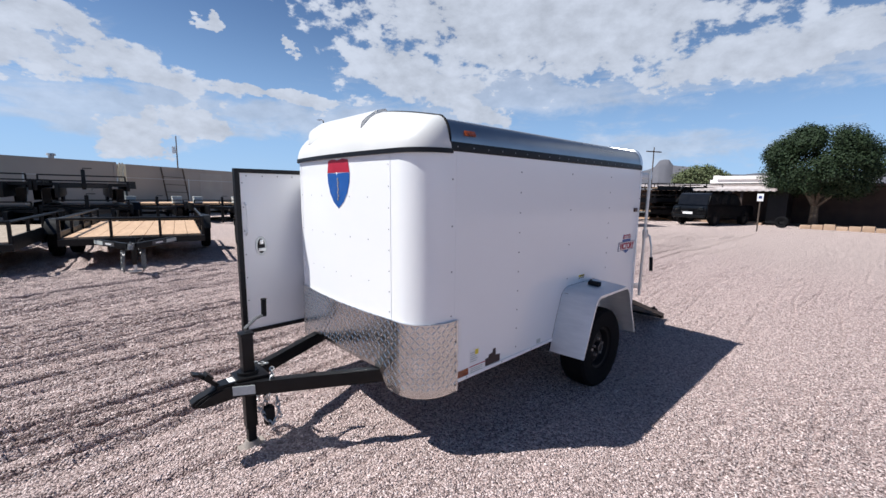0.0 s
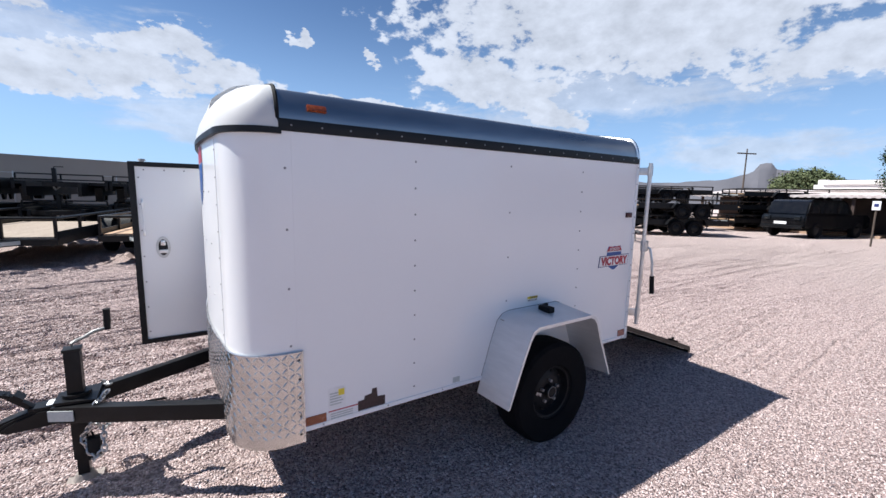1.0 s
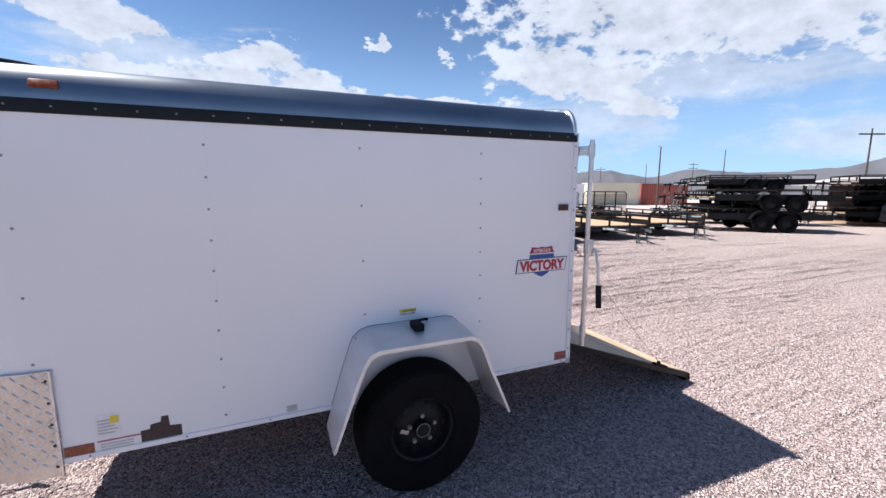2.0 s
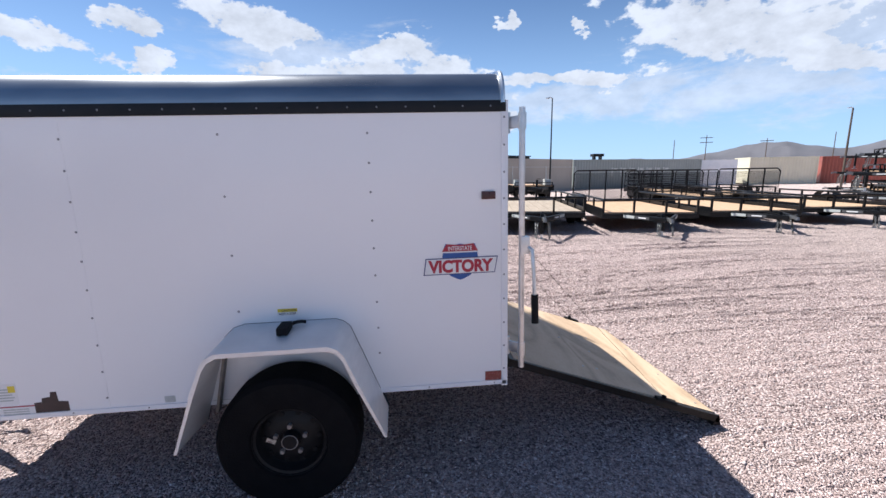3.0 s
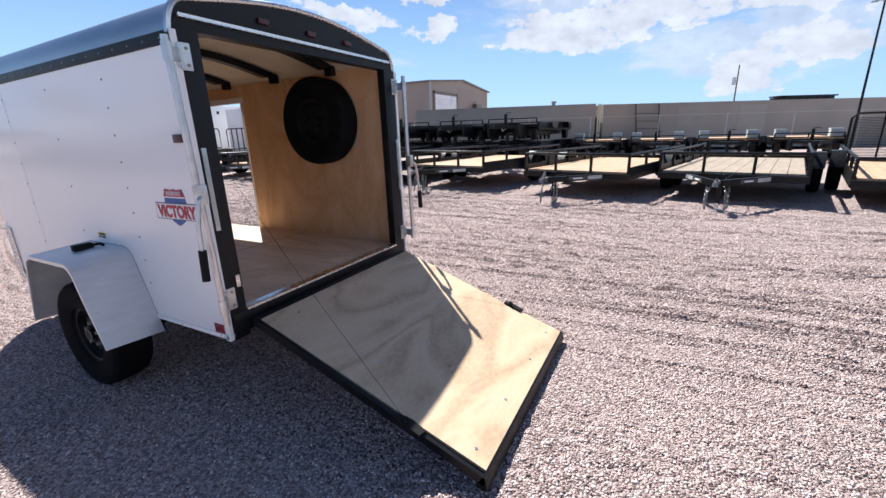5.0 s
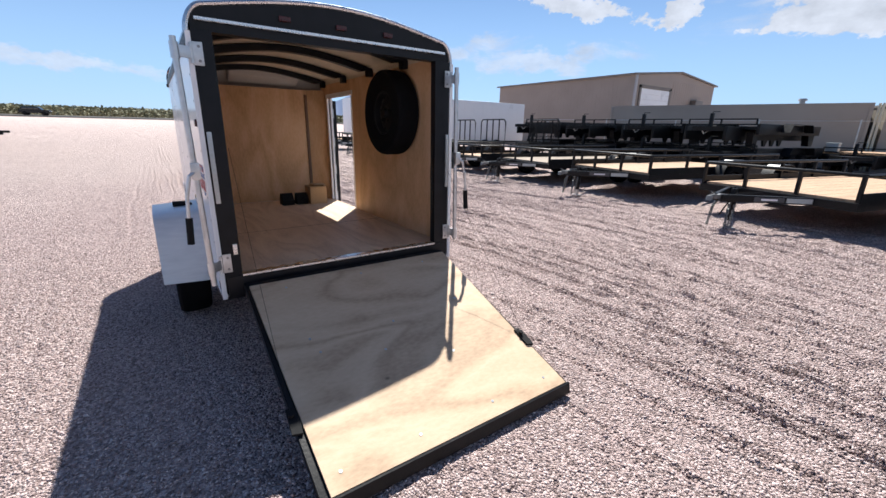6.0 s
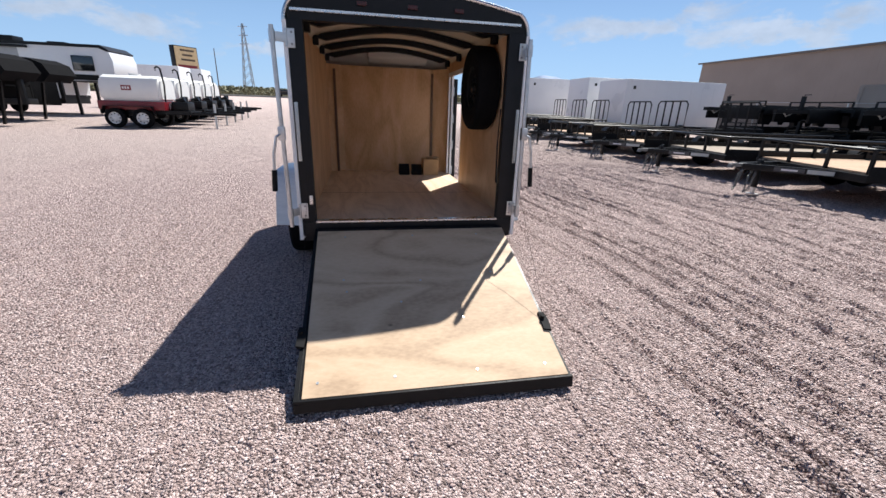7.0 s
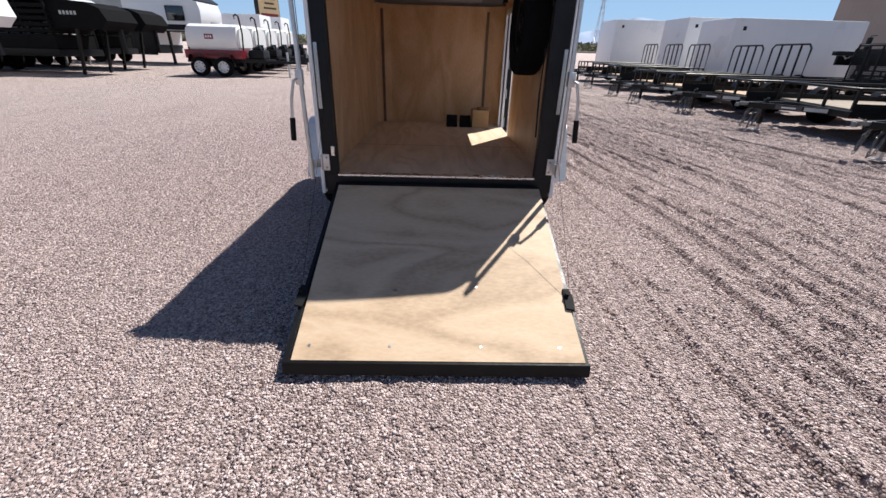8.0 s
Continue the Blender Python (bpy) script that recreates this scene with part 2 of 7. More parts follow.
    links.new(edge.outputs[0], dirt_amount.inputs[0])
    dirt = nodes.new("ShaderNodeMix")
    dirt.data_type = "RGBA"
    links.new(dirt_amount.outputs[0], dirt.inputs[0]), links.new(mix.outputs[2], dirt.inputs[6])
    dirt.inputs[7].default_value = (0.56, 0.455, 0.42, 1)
    links.new(dirt.outputs[2], uneven.inputs[6]), links.new(mottle.outputs[0], uneven.inputs[7])
    links.new(uneven.outputs[2], bsdf.inputs["Base Color"])
    bsdf.inputs["Roughness"].default_value = 0.95
    bsdf.inputs["Specular IOR Level"].default_value = 0.2
    relief = nodes.new("ShaderNodeBump")
    relief.invert = True
    relief.inputs["Strength"].default_value, relief.inputs["Distance"].default_value = 1.0, 0.022
    links.new(cells.outputs["Distance"], relief.inputs["Height"])
    heaps = nodes.new("ShaderNodeBump")
    heaps.inputs["Strength"].default_value, heaps.inputs["Distance"].default_value = 1.0, 0.016
    links.new(clump.outputs[0], heaps.inputs["Height"])
    links.new(heaps.outputs[0], relief.inputs["Normal"])
    links.new(relief.outputs[0], bsdf.inputs["Normal"])
    return m


def stone_material(name):
    """Loose stones, each with its own tone."""
    m = bpy.data.materials.new(name)
    m.use_nodes = True
    nodes, links = m.node_tree.nodes, m.node_tree.links
    bsdf = nodes["Principled BSDF"]
    geo = nodes.new("ShaderNodeNewGeometry")
    ramp = nodes.new("ShaderNodeValToRGB")
    els = ramp.color_ramp.elements
    els[0].position, els[0].color = 0.0, (0.20, 0.150, 0.140, 1)
    els[1].position, els[1].color = 1.0, (0.72, 0.605, 0.575, 1)
    for p, c in ((0.3, (0.42, 0.318, 0.298)), (0.65, (0.61, 0.488, 0.464))):
        e = els.new(p)
        e.color = (*c, 1)
    links.new(geo.outputs["Random Per Island"], ramp.inputs[0])
    links.new(ramp.outputs[0], bsdf.inputs["Base Color"])
    bsdf.inputs["Roughness"].default_value = 0.92
    bsdf.inputs["Specular IOR Level"].default_value = 0.25
    return m


def leaf_material(name, dark, light):
    m = bpy.data.materials.new(name)
    m.use_nodes = True
    nodes, links = m.node_tree.nodes, m.node_tree.links
    bsdf = nodes["Principled BSDF"]
    geo = nodes.new("ShaderNodeNewGeometry")
    ramp = nodes.new("ShaderNodeValToRGB")
    ramp.color_ramp.elements[0].color, ramp.color_ramp.elements[1].color = (*dark, 1), (*light, 1)
    links.new(geo.outputs["Random Per Island"], ramp.inputs[0])
    links.new(ramp.outputs[0], bsdf.inputs["Base Color"])
    bsdf.inputs["Roughness"].default_value = 0.7
    bsdf.inputs["Specular IOR Level"].default_value = 0.25
    return m


def glass_material(name, tint):
    m = bpy.data.materials.new(name)
    m.use_nodes = True
    b = m.node_tree.nodes["Principled BSDF"]
    b.inputs["Base Color"].default_value = (*tint, 1)
    b.inputs["Roughness"].default_value = 0.06
    b.inputs["Specular IOR Level"].default_value = 0.8
    return m


WHITE = material("white_aluminium_skin", (0.795, 0.80, 0.81), (0.835, 0.84, 0.85), 1.4, 0.34, 0, 0.10, 2.2, patch=0.6, rough_span=0.06, coat=0.48, coat_rough=0.10)
CAP = material("white_fibreglass", (0.58, 0.575, 0.56), (0.64, 0.635, 0.62), 3, 0.4, 0, 0.02, 12, coat=0.1)
ROOF = material("bare_aluminium_roof", (0.27, 0.28, 0.30), (0.38, 0.39, 0.41), 2.5, 0.30, 1.0, 0.03, 8, stretch=(1, 3, 3), rough_span=0.08)
CHROME = material("bright_aluminium", (0.62, 0.63, 0.64), (0.74, 0.75, 0.76), 20, 0.28, 1.0, 0.05, 40)
PLATE = material("diamond_plate", (0.50, 0.495, 0.48), (0.66, 0.65, 0.63), 9, 0.22, 1.0, 0.05, 60)
LOCK = material("galvanised_bar", (0.50, 0.51, 0.52), (0.66, 0.67, 0.68), 22, 0.36, 0.95, 0.06, 90)
DUSTY = material("dusty_steel", (0.20, 0.17, 0.15), (0.34, 0.30, 0.27), 30, 0.75, 0.2, 0.2, 90)
ZINC = material("zinc_steel", (0.42, 0.44, 0.45), (0.58, 0.60, 0.61), 25, 0.36, 0.9, 0.1, 120)
BLACK = material("black_frame_paint", (0.004, 0.0045, 0.006), (0.009, 0.010, 0.013), 10, 0.42, 0, 0.05, 90, spec=0.26)
BLACK_FLAT = material("black_rubber_seal", (0.005, 0.005, 0.006), (0.011, 0.011, 0.012), 20, 0.75, 0, 0.1, 150, spec=0.22)
STEEL_BLACK = material("black_powder_coat", (0.004, 0.0042, 0.005), (0.009, 0.0094, 0.0108), 12, 0.38, 0, 0.08, 80, spec=0.22)
TYRE = material("tyre_rubber", (0.006, 0.006, 0.007), (0.010, 0.010, 0.011), 18, 0.92, 0, 0.3, 140, spec=0.08)
RIM_DARK = material("black_steel_rim", (0.006, 0.006, 0.007), (0.014, 0.014, 0.015), 15, 0.5, 0.0, 0.05, 60, spec=0.2)
RIM_WHITE = material("white_steel_rim", (0.55, 0.56, 0.57), (0.72, 0.72, 0.72), 15, 0.4, 0.0, 0.05, 60)
FENDER = material("brushed_aluminium_fender", (0.62, 0.63, 0.64), (0.74, 0.745, 0.75), 7, 0.38, 0.40, 0.05, 60, stretch=(1, 1, 6))
PLY_RAMP = plywood_material("ramp_plywood", (0.42, 0.295, 0.190), (0.565, 0.408, 0.268), (0.63, 0.472, 0.322), (3.0, 1.3, 3.0), 0.6, 0.46, 8.0)
PLY_WALL = plywood_material("wall_plywood", (0.53, 0.325, 0.17), (0.66, 0.425, 0.24), (0.74, 0.51, 0.315), (2.6, 2.6, 1.0), 0.5)
PLY_FLOOR = plywood_material("floor_plywood", (0.54, 0.39, 0.265), (0.69, 0.52, 0.365), (0.77, 0.60, 0.43), (1.0, 5.0, 5.0), 0.55)
CEILING = material("ceiling_board", (0.62, 0.55, 0.43), (0.72, 0.66, 0.55), 6, 0.7, 0, 0.05, 60)
PLANK = material("yellow_pine_plank", (0.37, 0.235, 0.140), (0.54, 0.365, 0.230), 9, 0.7, 0, 0.15, 60, stretch=(6, 1, 6))
PLANK_GREY = material("weathered_plank", (0.24, 0.19, 0.145), (0.38, 0.31, 0.24), 9, 0.8, 0, 0.2, 60, stretch=(6, 1, 6))
AMBER = material("amber_lens", (0.17, 0.03, 0.004), (0.24, 0.05, 0.007), 60, 0.25, 0, 0, coat=0.5)
RED = material("red_lens", (0.145, 0.004, 0.010), (0.20, 0.008, 0.015), 60, 0.25, 0, 0, coat=0.5)
RED_DARK = material("dark_red_lens", (0.035, 0.004, 0.006), (0.06, 0.007, 0.009), 60, 0.3)
RED_DECAL = material("red_vinyl", (0.34, 0.010, 0.032), (0.41, 0.015, 0.042), 30, 0.4)
BLUE_DECAL = material("blue_vinyl", (0.010, 0.07, 0.27), (0.015, 0.09, 0.33), 30, 0.4)
WHITE_DECAL = material("white_vinyl", (0.72, 0.72, 0.72), (0.8, 0.8, 0.8), 30, 0.45)
NAVY_DECAL = material("navy_vinyl", (0.02, 0.03, 0.12), (0.03, 0.045, 0.17), 30, 0.4)
YELLOW_DECAL = material("yellow_vinyl", (0.70, 0.55, 0.03), (0.78, 0.62, 0.05), 30, 0.4)
INK = material("printed_ink", (0.02, 0.02, 0.02), (0.05, 0.05, 0.05), 30, 0.5)
GREY_INK = material("pale_print", (0.40, 0.43, 0.42), (0.52, 0.54, 0.52), 60, 0.5)
RIVET = material("dull_rivet", (0.22, 0.22, 0.23), (0.32, 0.32, 0.33), 60, 0.5, 0.6)
STUD = material("brown_stud", (0.12, 0.07, 0.045), (0.19, 0.115, 0.07), 10, 0.6)
GALV_CHAIN = material("galvanised_chain", (0.38, 0.38, 0.38), (0.55, 0.55, 0.54), 40, 0.4, 0.9)
CHAIN_DULL = material("dull_steel_chain", (0.16, 0.16, 0.16), (0.27, 0.27, 0.265), 40, 0.45, 0.8)
PLATE_DARK = material("dark_grey_plate", (0.05, 0.05, 0.055), (0.09, 0.09, 0.095), 30, 0.5)
CARD = material("cardboard", (0.36, 0.23, 0.12), (0.46, 0.31, 0.17), 14, 0.85, 0, 0.1, 90)
GRAVEL = gravel_material("crushed_rock")
STONE = stone_material("loose_rock")
TAN_METAL = material("tan_metal_siding", (0.25, 0.205, 0.175), (0.30, 0.25, 0.215), 0.7, 0.5, 0, 0.02, 4)
ROOF_GREY = material("brown_metal_roof", (0.13, 0.11, 0.095), (0.19, 0.165, 0.145), 1.0, 0.45, 0.4)
CONT_BEIGE = material("beige_container_paint", (0.29, 0.262, 0.228), (0.36, 0.326, 0.283), 0.6, 0.5, 0, 0.03, 5)
CONT_GREEN = material("grey_green_container_paint", (0.22, 0.25, 0.24), (0.28, 0.31, 0.30), 0.6, 0.5, 0, 0.03, 5)
CONT_CREAM = material("cream_container_paint", (0.62, 0.58, 0.44), (0.70, 0.66, 0.52), 0.6, 0.5)
CONT_RED = material("red_oxide_container_paint", (0.26, 0.06, 0.04), (0.34, 0.09, 0.06), 0.6, 0.5)
WHITE_BOX = material("white_trailer_paint", (0.74, 0.75, 0.77), (0.82, 0.825, 0.835), 0.8, 0.3, 0, 0.02, 4)
GREY_BOX = material("grey_trailer_paint", (0.30, 0.30, 0.31), (0.38, 0.38, 0.39), 0.8, 0.3)
POLY = material("white_polyethylene_tank", (0.72, 0.72, 0.71), (0.80, 0.80, 0.78), 2, 0.45)
RED_PAINT = material("dark_red_paint", (0.15, 0.007, 0.014), (0.21, 0.012, 0.02), 4, 0.35)
GLASS_DARK = glass_material("dark_glass", (0.012, 0.014, 0.016))
ADOBE = material("dark_brown_adobe", (0.045, 0.03, 0.026), (0.08, 0.055, 0.045), 2, 0.9, 0, 0.2, 14)
WHITE_ROOF = material("white_coated_roof", (0.70, 0.66, 0.64), (0.80, 0.77, 0.75), 1.2, 0.6)
PAVER = material("sandstone_edging", (0.34, 0.23, 0.15), (0.48, 0.34, 0.24), 3, 0.9, 0, 0.3, 20)
WOOD_POLE = material("creosoted_pole", (0.06, 0.045, 0.035), (0.11, 0.085, 0.065), 6, 0.9, stretch=(4, 4, 0.5))
BARK = material("bark", (0.06, 0.045, 0.03), (0.13, 0.10, 0.075), 10, 0.95, 0, 0.5, 30)
LEAF = leaf_material("dark_green_leaf", (0.009, 0.020, 0.008), (0.030, 0.050, 0.019))
LEAF_PALE = leaf_material("pale_green_leaf", (0.07, 0.09, 0.04), (0.13, 0.15, 0.07))
TIN_ROOF = material("faded_tin_roof", (0.42, 0.34, 0.32), (0.62, 0.57, 0.55), 2.2, 0.5, 0, 0.05, 20, stretch=(0.3, 3, 1))
SCRUB = leaf_material("dry_scrub", (0.15, 0.15, 0.085), (0.21, 0.205, 0.125))
# distance haze is mixed into this pale blue base colour
HILL_FAR = material("haze_tinted_mountain", (0.30, 0.36, 0.49), (0.35, 0.41, 0.54), 0.008, 1.0, spec=0.0)
# bluish grey instead of bare earth: the colour carries the distance haze
HILL = material("haze_tinted_hillside", (0.075, 0.075, 0.09), (0.105, 0.103, 0.118), 0.012, 0.95)
CAR_BLACK = material("black_car_paint", (0.004, 0.004, 0.005), (0.007, 0.007, 0.008), 5, 0.22, 0, 0, coat=0.15, spec=0.3)
SIGN_FACE = material("yellow_sign_face", (0.55, 0.42, 0.22), (0.68, 0.55, 0.32), 3, 0.5)


# ---- mesh helpers ----
def box(bm, x0, x1, y0, y1, z0, z1, bevel=0.0, m=None):
    vs = [bm.verts.new((x, y, z)) for x in (x0, x1) for y in (y0, y1) for z in (z0, z1)]
    fs = [bm.faces.new([vs[i] for i in f]) for f in ((0, 1, 3, 2), (4, 6, 7, 5), (0, 4, 5, 1), (2, 3, 7, 6), (0, 2, 6, 4), (1, 5, 7, 3))]
    if m is not None:
        bmesh.ops.transform(bm, matrix=m, verts=vs)
    if bevel:
        edges = list({e for f in fs for e in f.edges})
        bmesh.ops.bevel(bm, geom=edges, offset=bevel, segments=2, profile=0.7, affect="EDGES")
    return bm


def rod(bm, p, q, r, seg=10, r2=None):
    p, q = Vector(p), Vector(q)
    d = q - p
    m = Matrix.Translation((p + q) / 2) @ d.to_track_quat("Z", "Y").to_matrix().to_4x4()
    bmesh.ops.create_cone(bm, cap_ends=True, segments=seg, radius1=r, radius2=r if r2 is None else r2, depth=d.length, matrix=m)
    return bm


def beam(bm, p, q, w, h, bevel=0.0):
    """A square bar from p to q, w wide sideways and h high."""
    p, q = Vector(p), Vector(q)
    d = q - p
    side = d.cross(Vector((0, 0, 1)))
    side = Vector((1, 0, 0)) if side.length < 1e-6 else side.normalized()
    top = side.cross(d).normalized()
    m = Matrix((side, d.normalized(), top)).transposed().to_4x4()
    m.translation = (p + q) / 2
    return box(bm, -w / 2, w / 2, -d.length / 2, d.length / 2, -h / 2, h / 2, bevel, m)


def tube(bm, points, r, seg=8, closed=False):
    """A round tube that follows the points."""
    pts = [Vector(p) for p in points]
    n = len(pts)
    rings = []
    for i, p in enumerate(pts):
        a = pts[(i - 1) % n] if closed or i else p
        b = pts[(i + 1) % n] if closed or i < n - 1 else p
        d = (b - a).normalized()
        side = d.cross(Vector((0, 0, 1)))
        side = d.cross(Vector((0, 1, 0))) if side.length < 1e-3 else side
        side.normalize()
        top = side.cross(d)
        rings.append([bm.verts.new(p + r * (math.cos(t) * side + math.sin(t) * top)) for t in (2 * math.pi * k / seg for k in range(seg))])
    for i in range(n if closed else n - 1):
        a, b = rings[i], rings[(i + 1) % n]
        for k in range(seg):
            bm.faces.new((a[k], a[(k + 1) % seg], b[(k + 1) % seg], b[k]))
    if not closed:
        bm.faces.new(rings[0][::-1]), bm.faces.new(rings[-1])
    return bm


def lathe(bm, profile, seg=40, m=None):
    """Turns (radius, height) pairs round the y axis."""
    rings = []
    for r, y in profile:
        rings.append([bm.verts.new((r * math.cos(2 * math.pi * k / seg), y, r * math.sin(2 * math.pi * k / seg))) for k in range(seg)])
    for a, b in zip(rings, rings[1:]):
        for k in range(seg):
            bm.faces.new((a[k], b[k], b[(k + 1) % seg], a[(k + 1) % seg]))
    if m is not None:
        bmesh.ops.transform(bm, matrix=m, verts=[v for ring in rings for v in ring])
    return bm


def prism(bm, outline, a, b, axis="y"):
    """A flat outline of (u, v) pairs pushed from a to b along an axis."""
    place = {"x": lambda u, v, w: (w, u, v), "y": lambda u, v, w: (u, w, v), "z": lambda u, v, w: (u, v, w)}[axis]
    lo = [bm.verts.new(place(u, v, a)) for u, v in outline]
    hi = [bm.verts.new(place(u, v, b)) for u, v in outline]
    n = len(outline)
    bm.faces.new(lo), bm.faces.new(hi[::-1])
    for i in range(n):
        bm.faces.new((lo[i], hi[i], hi[(i + 1) % n], lo[(i + 1) % n]))
    return bm


def sheet(bm, rows, thick=None):
    """A skin over rows of points; with thick, pushed out by its normals into a solid."""
    grid = [[bm.verts.new(p) for p in row] for row in rows]
    faces = []
    for a, b in zip(grid, grid[1:]):
        for i in range(len(a) - 1):
            faces.append(bm.faces.new((a[i], a[i + 1], b[i + 1], b[i])))
    if thick:
        bmesh.ops.recalc_face_normals(bm, faces=faces)
        bmesh.ops.solidify(bm, geom=faces, thickness=thick)
    return bm


def mesh_of(name, bm, mat, smooth=True):
    bmesh.ops.recalc_face_normals(bm, faces=bm.faces)
    data = bpy.data.meshes.new(name)
    bm.to_mesh(data)
    bm.free()
    data.materials.append(mat)
    if smooth:
        data.polygons.foreach_set("use_smooth", [True] * len(data.polygons))
        data.set_sharp_from_angle(angle=radians(32))
    return data


def part(name, bm, mat, parent, label="", smooth=True):
    ob = new(name, mesh_of(name, bm, mat, smooth))
    ob.parent = parent
    return tagged(ob, label=label) if label else ob


def thing(name, label, category, m=None, group="", kind=""):
    ob = new(name)
    ob.empty_display_size = 0.2
    if m is not None:
        ob.matrix_world = m
    return tagged(ob, label, category, group, kind)


def solid(name, bm, mat, label, category, m=None, group="", kind="", smooth=True):
    ob = new(name, mesh_of(name, bm, mat, smooth))
    if m is not None:
        ob.matrix_world = m
    return tagged(ob, label, category, group, kind)


def B():
    return bmesh.new()


def lettering(name, text, size, mat, parent, m, weight=0.0, thick=0.0008, label=""):
    """Flat letters in the built-in font, made into a mesh of that width and height, centred on m."""
    curve = bpy.data.curves.new(name, "FONT")
    curve.body, curve.size, curve.extrude, curve.offset = text, 0.1, 0.0005, weight
    source = bpy.data.objects.new(name, curve)
    data = bpy.data.meshes.new_from_object(source)
    bpy.data.objects.remove(source)
    co = np.array([v.co for v in data.vertices])
    lo, hi = co.min(0), co.max(0)
    fit = Matrix.Diagonal((size[0] / (hi[0] - lo[0]), size[1] / (hi[1] - lo[1]), thick / 0.0005, 1))
    data.transform(m @ fit @ Matrix.Translation((-(lo[0] + hi[0]) / 2, -(lo[1] + hi[1]) / 2, 0)))
    data.materials.clear()
    data.materials.append(mat)
    ob = new(name, data)
    ob.parent = parent
    return tagged(ob, label=label) if label else ob


# ---- ground ----
def ground_height(x, y):
    """The yard: level by the trailer, rising gently to the west, with shallow wheel ruts."""
    far = np.maximum(0, -x - 5.0)
    rise = 0.019 * far * far / (far + 8.0)
    ease = lambda u: np.clip(u, 0, 1) ** 2 * (3 - 2 * np.clip(u, 0, 1))
    ahead = ease((-0.8 - x) / 2.4)
    side = (0.30 + 0.70 * ease((y - 0.8) / 2.0)) * (1 - ahead) + (0.08 + 1.12 * ease((y + 1.2) / 2.2)) * ahead
    patch = 0.55 + 0.45 * np.sin(0.75 * x + 1.0 + 0.8 * np.sin(0.6 * y)) * np.sin(0.6 * y + 0.7 + np.sin(0.5 * x))
    other = 1.1 - patch
    ruts = 0
    for slope, bend, gap, half, deep, seed, share in ((0.03, 0.16, 0.20, 0.020, 0.036, 3, 0.45 + 0.55 * patch), (-0.16, 0.20, 0.25, 0.020, 0.035, 8, other), (-0.44, 0.16, 0.34, 0.020, 0.030, 14, other * 0.8), (0.36, -0.12, 0.40, 0.020, 0.028, 19, patch * 0.6)):
        v = y - slope * x + bend * np.sin(0.33 * x + seed) + 0.018 * np.sin(2.3 * x + seed + y)
        run = v / gap
        for shift in (-1, 0, 1):
            k = np.floor(run) + shift
            h = np.modf(np.abs(np.sin(k * 12.9898 + seed * 78.233) * 43758.5453))[0]
            h2 = np.modf(h * 917.31)[0]
            d = v - gap * (k + 0.5 + 0.7 * (h - 0.5))
            w = half * (0.7 + 0.7 * h2)
            fade = np.clip(0.25 + h2 + 0.9 * np.sin(1.0 * x + 40 * h), 0, 1.3)
            ruts = ruts + deep * share * fade * (0.55 * np.exp(-((np.abs(d) - 2.1 * w) / w) ** 2) - np.exp(-((d / w) ** 2)))
    # a fan of long tracks in front of the nose
    fan = ease((-0.6 - x) / 2.6) * ease((y - 0.7) / 0.9)
    ruts = ruts * (1 - 0.6 * fan)
    v = y - 0.17 * (x + 3.4) - 0.03 * (x + 3.4) * (y - 2.6) + 0.04 * np.sin(0.9 * x + 1.3 * y)
    for shift in (-1, 0, 1):
        k = np.floor(v / 0.24) + shift
        h = np.modf(np.abs(np.sin(k * 12.9898 + 31.7) * 43758.5453))[0]
        h2 = np.modf(h * 917.31)[0]
        d = v - 0.24 * (k + 0.5 + 0.5 * (h - 0.5))
        w = 0.026 * (0.8 + 0.6 * h2)
        ruts = ruts + 0.064 * fan * np.clip(0.75 + 0.45 * np.sin(0.8 * x + 40 * h), 0.3, 1.2) * (0.6 * np.exp(-((np.abs(d) - 2.1 * w) / w) ** 2) - np.exp(-((d / w) ** 2)))
    lumps = 0.006 * np.sin(3.1 * x + 2 * np.sin(2.3 * y)) * np.sin(4.3 * y + 2 * np.sin(1.7 * x)) + 0.006 * np.sin(9.0 * x + 3 * np.sin(5 * y)) * np.sin(11 * y + 3 * np.sin(6 * x))
    near = np.exp(-((np.maximum(0, np.hypot(x, y) - 9) / 9.0) ** 2))
    flat_under = 1 - 0.85 * np.exp(-(((x + 1.0) / 2.6) ** 4) - (((y - 0.4) / 1.6) ** 4))
    return rise + (ruts * side + lumps) * near * flat_under


def stretched(core_lo, core_hi, step, reach):
    """Even steps inside the core, then ever longer ones out to the reach."""
    core = np.arange(core_lo, core_hi + step / 2, step)
    out, d, g = [], step, 0.0
    while g < reach:
        d *= 1.16
        g += d
        out.append(g)
    out = np.array(out)
    return np.concatenate((core_lo - out[::-1], core, core_hi + out))


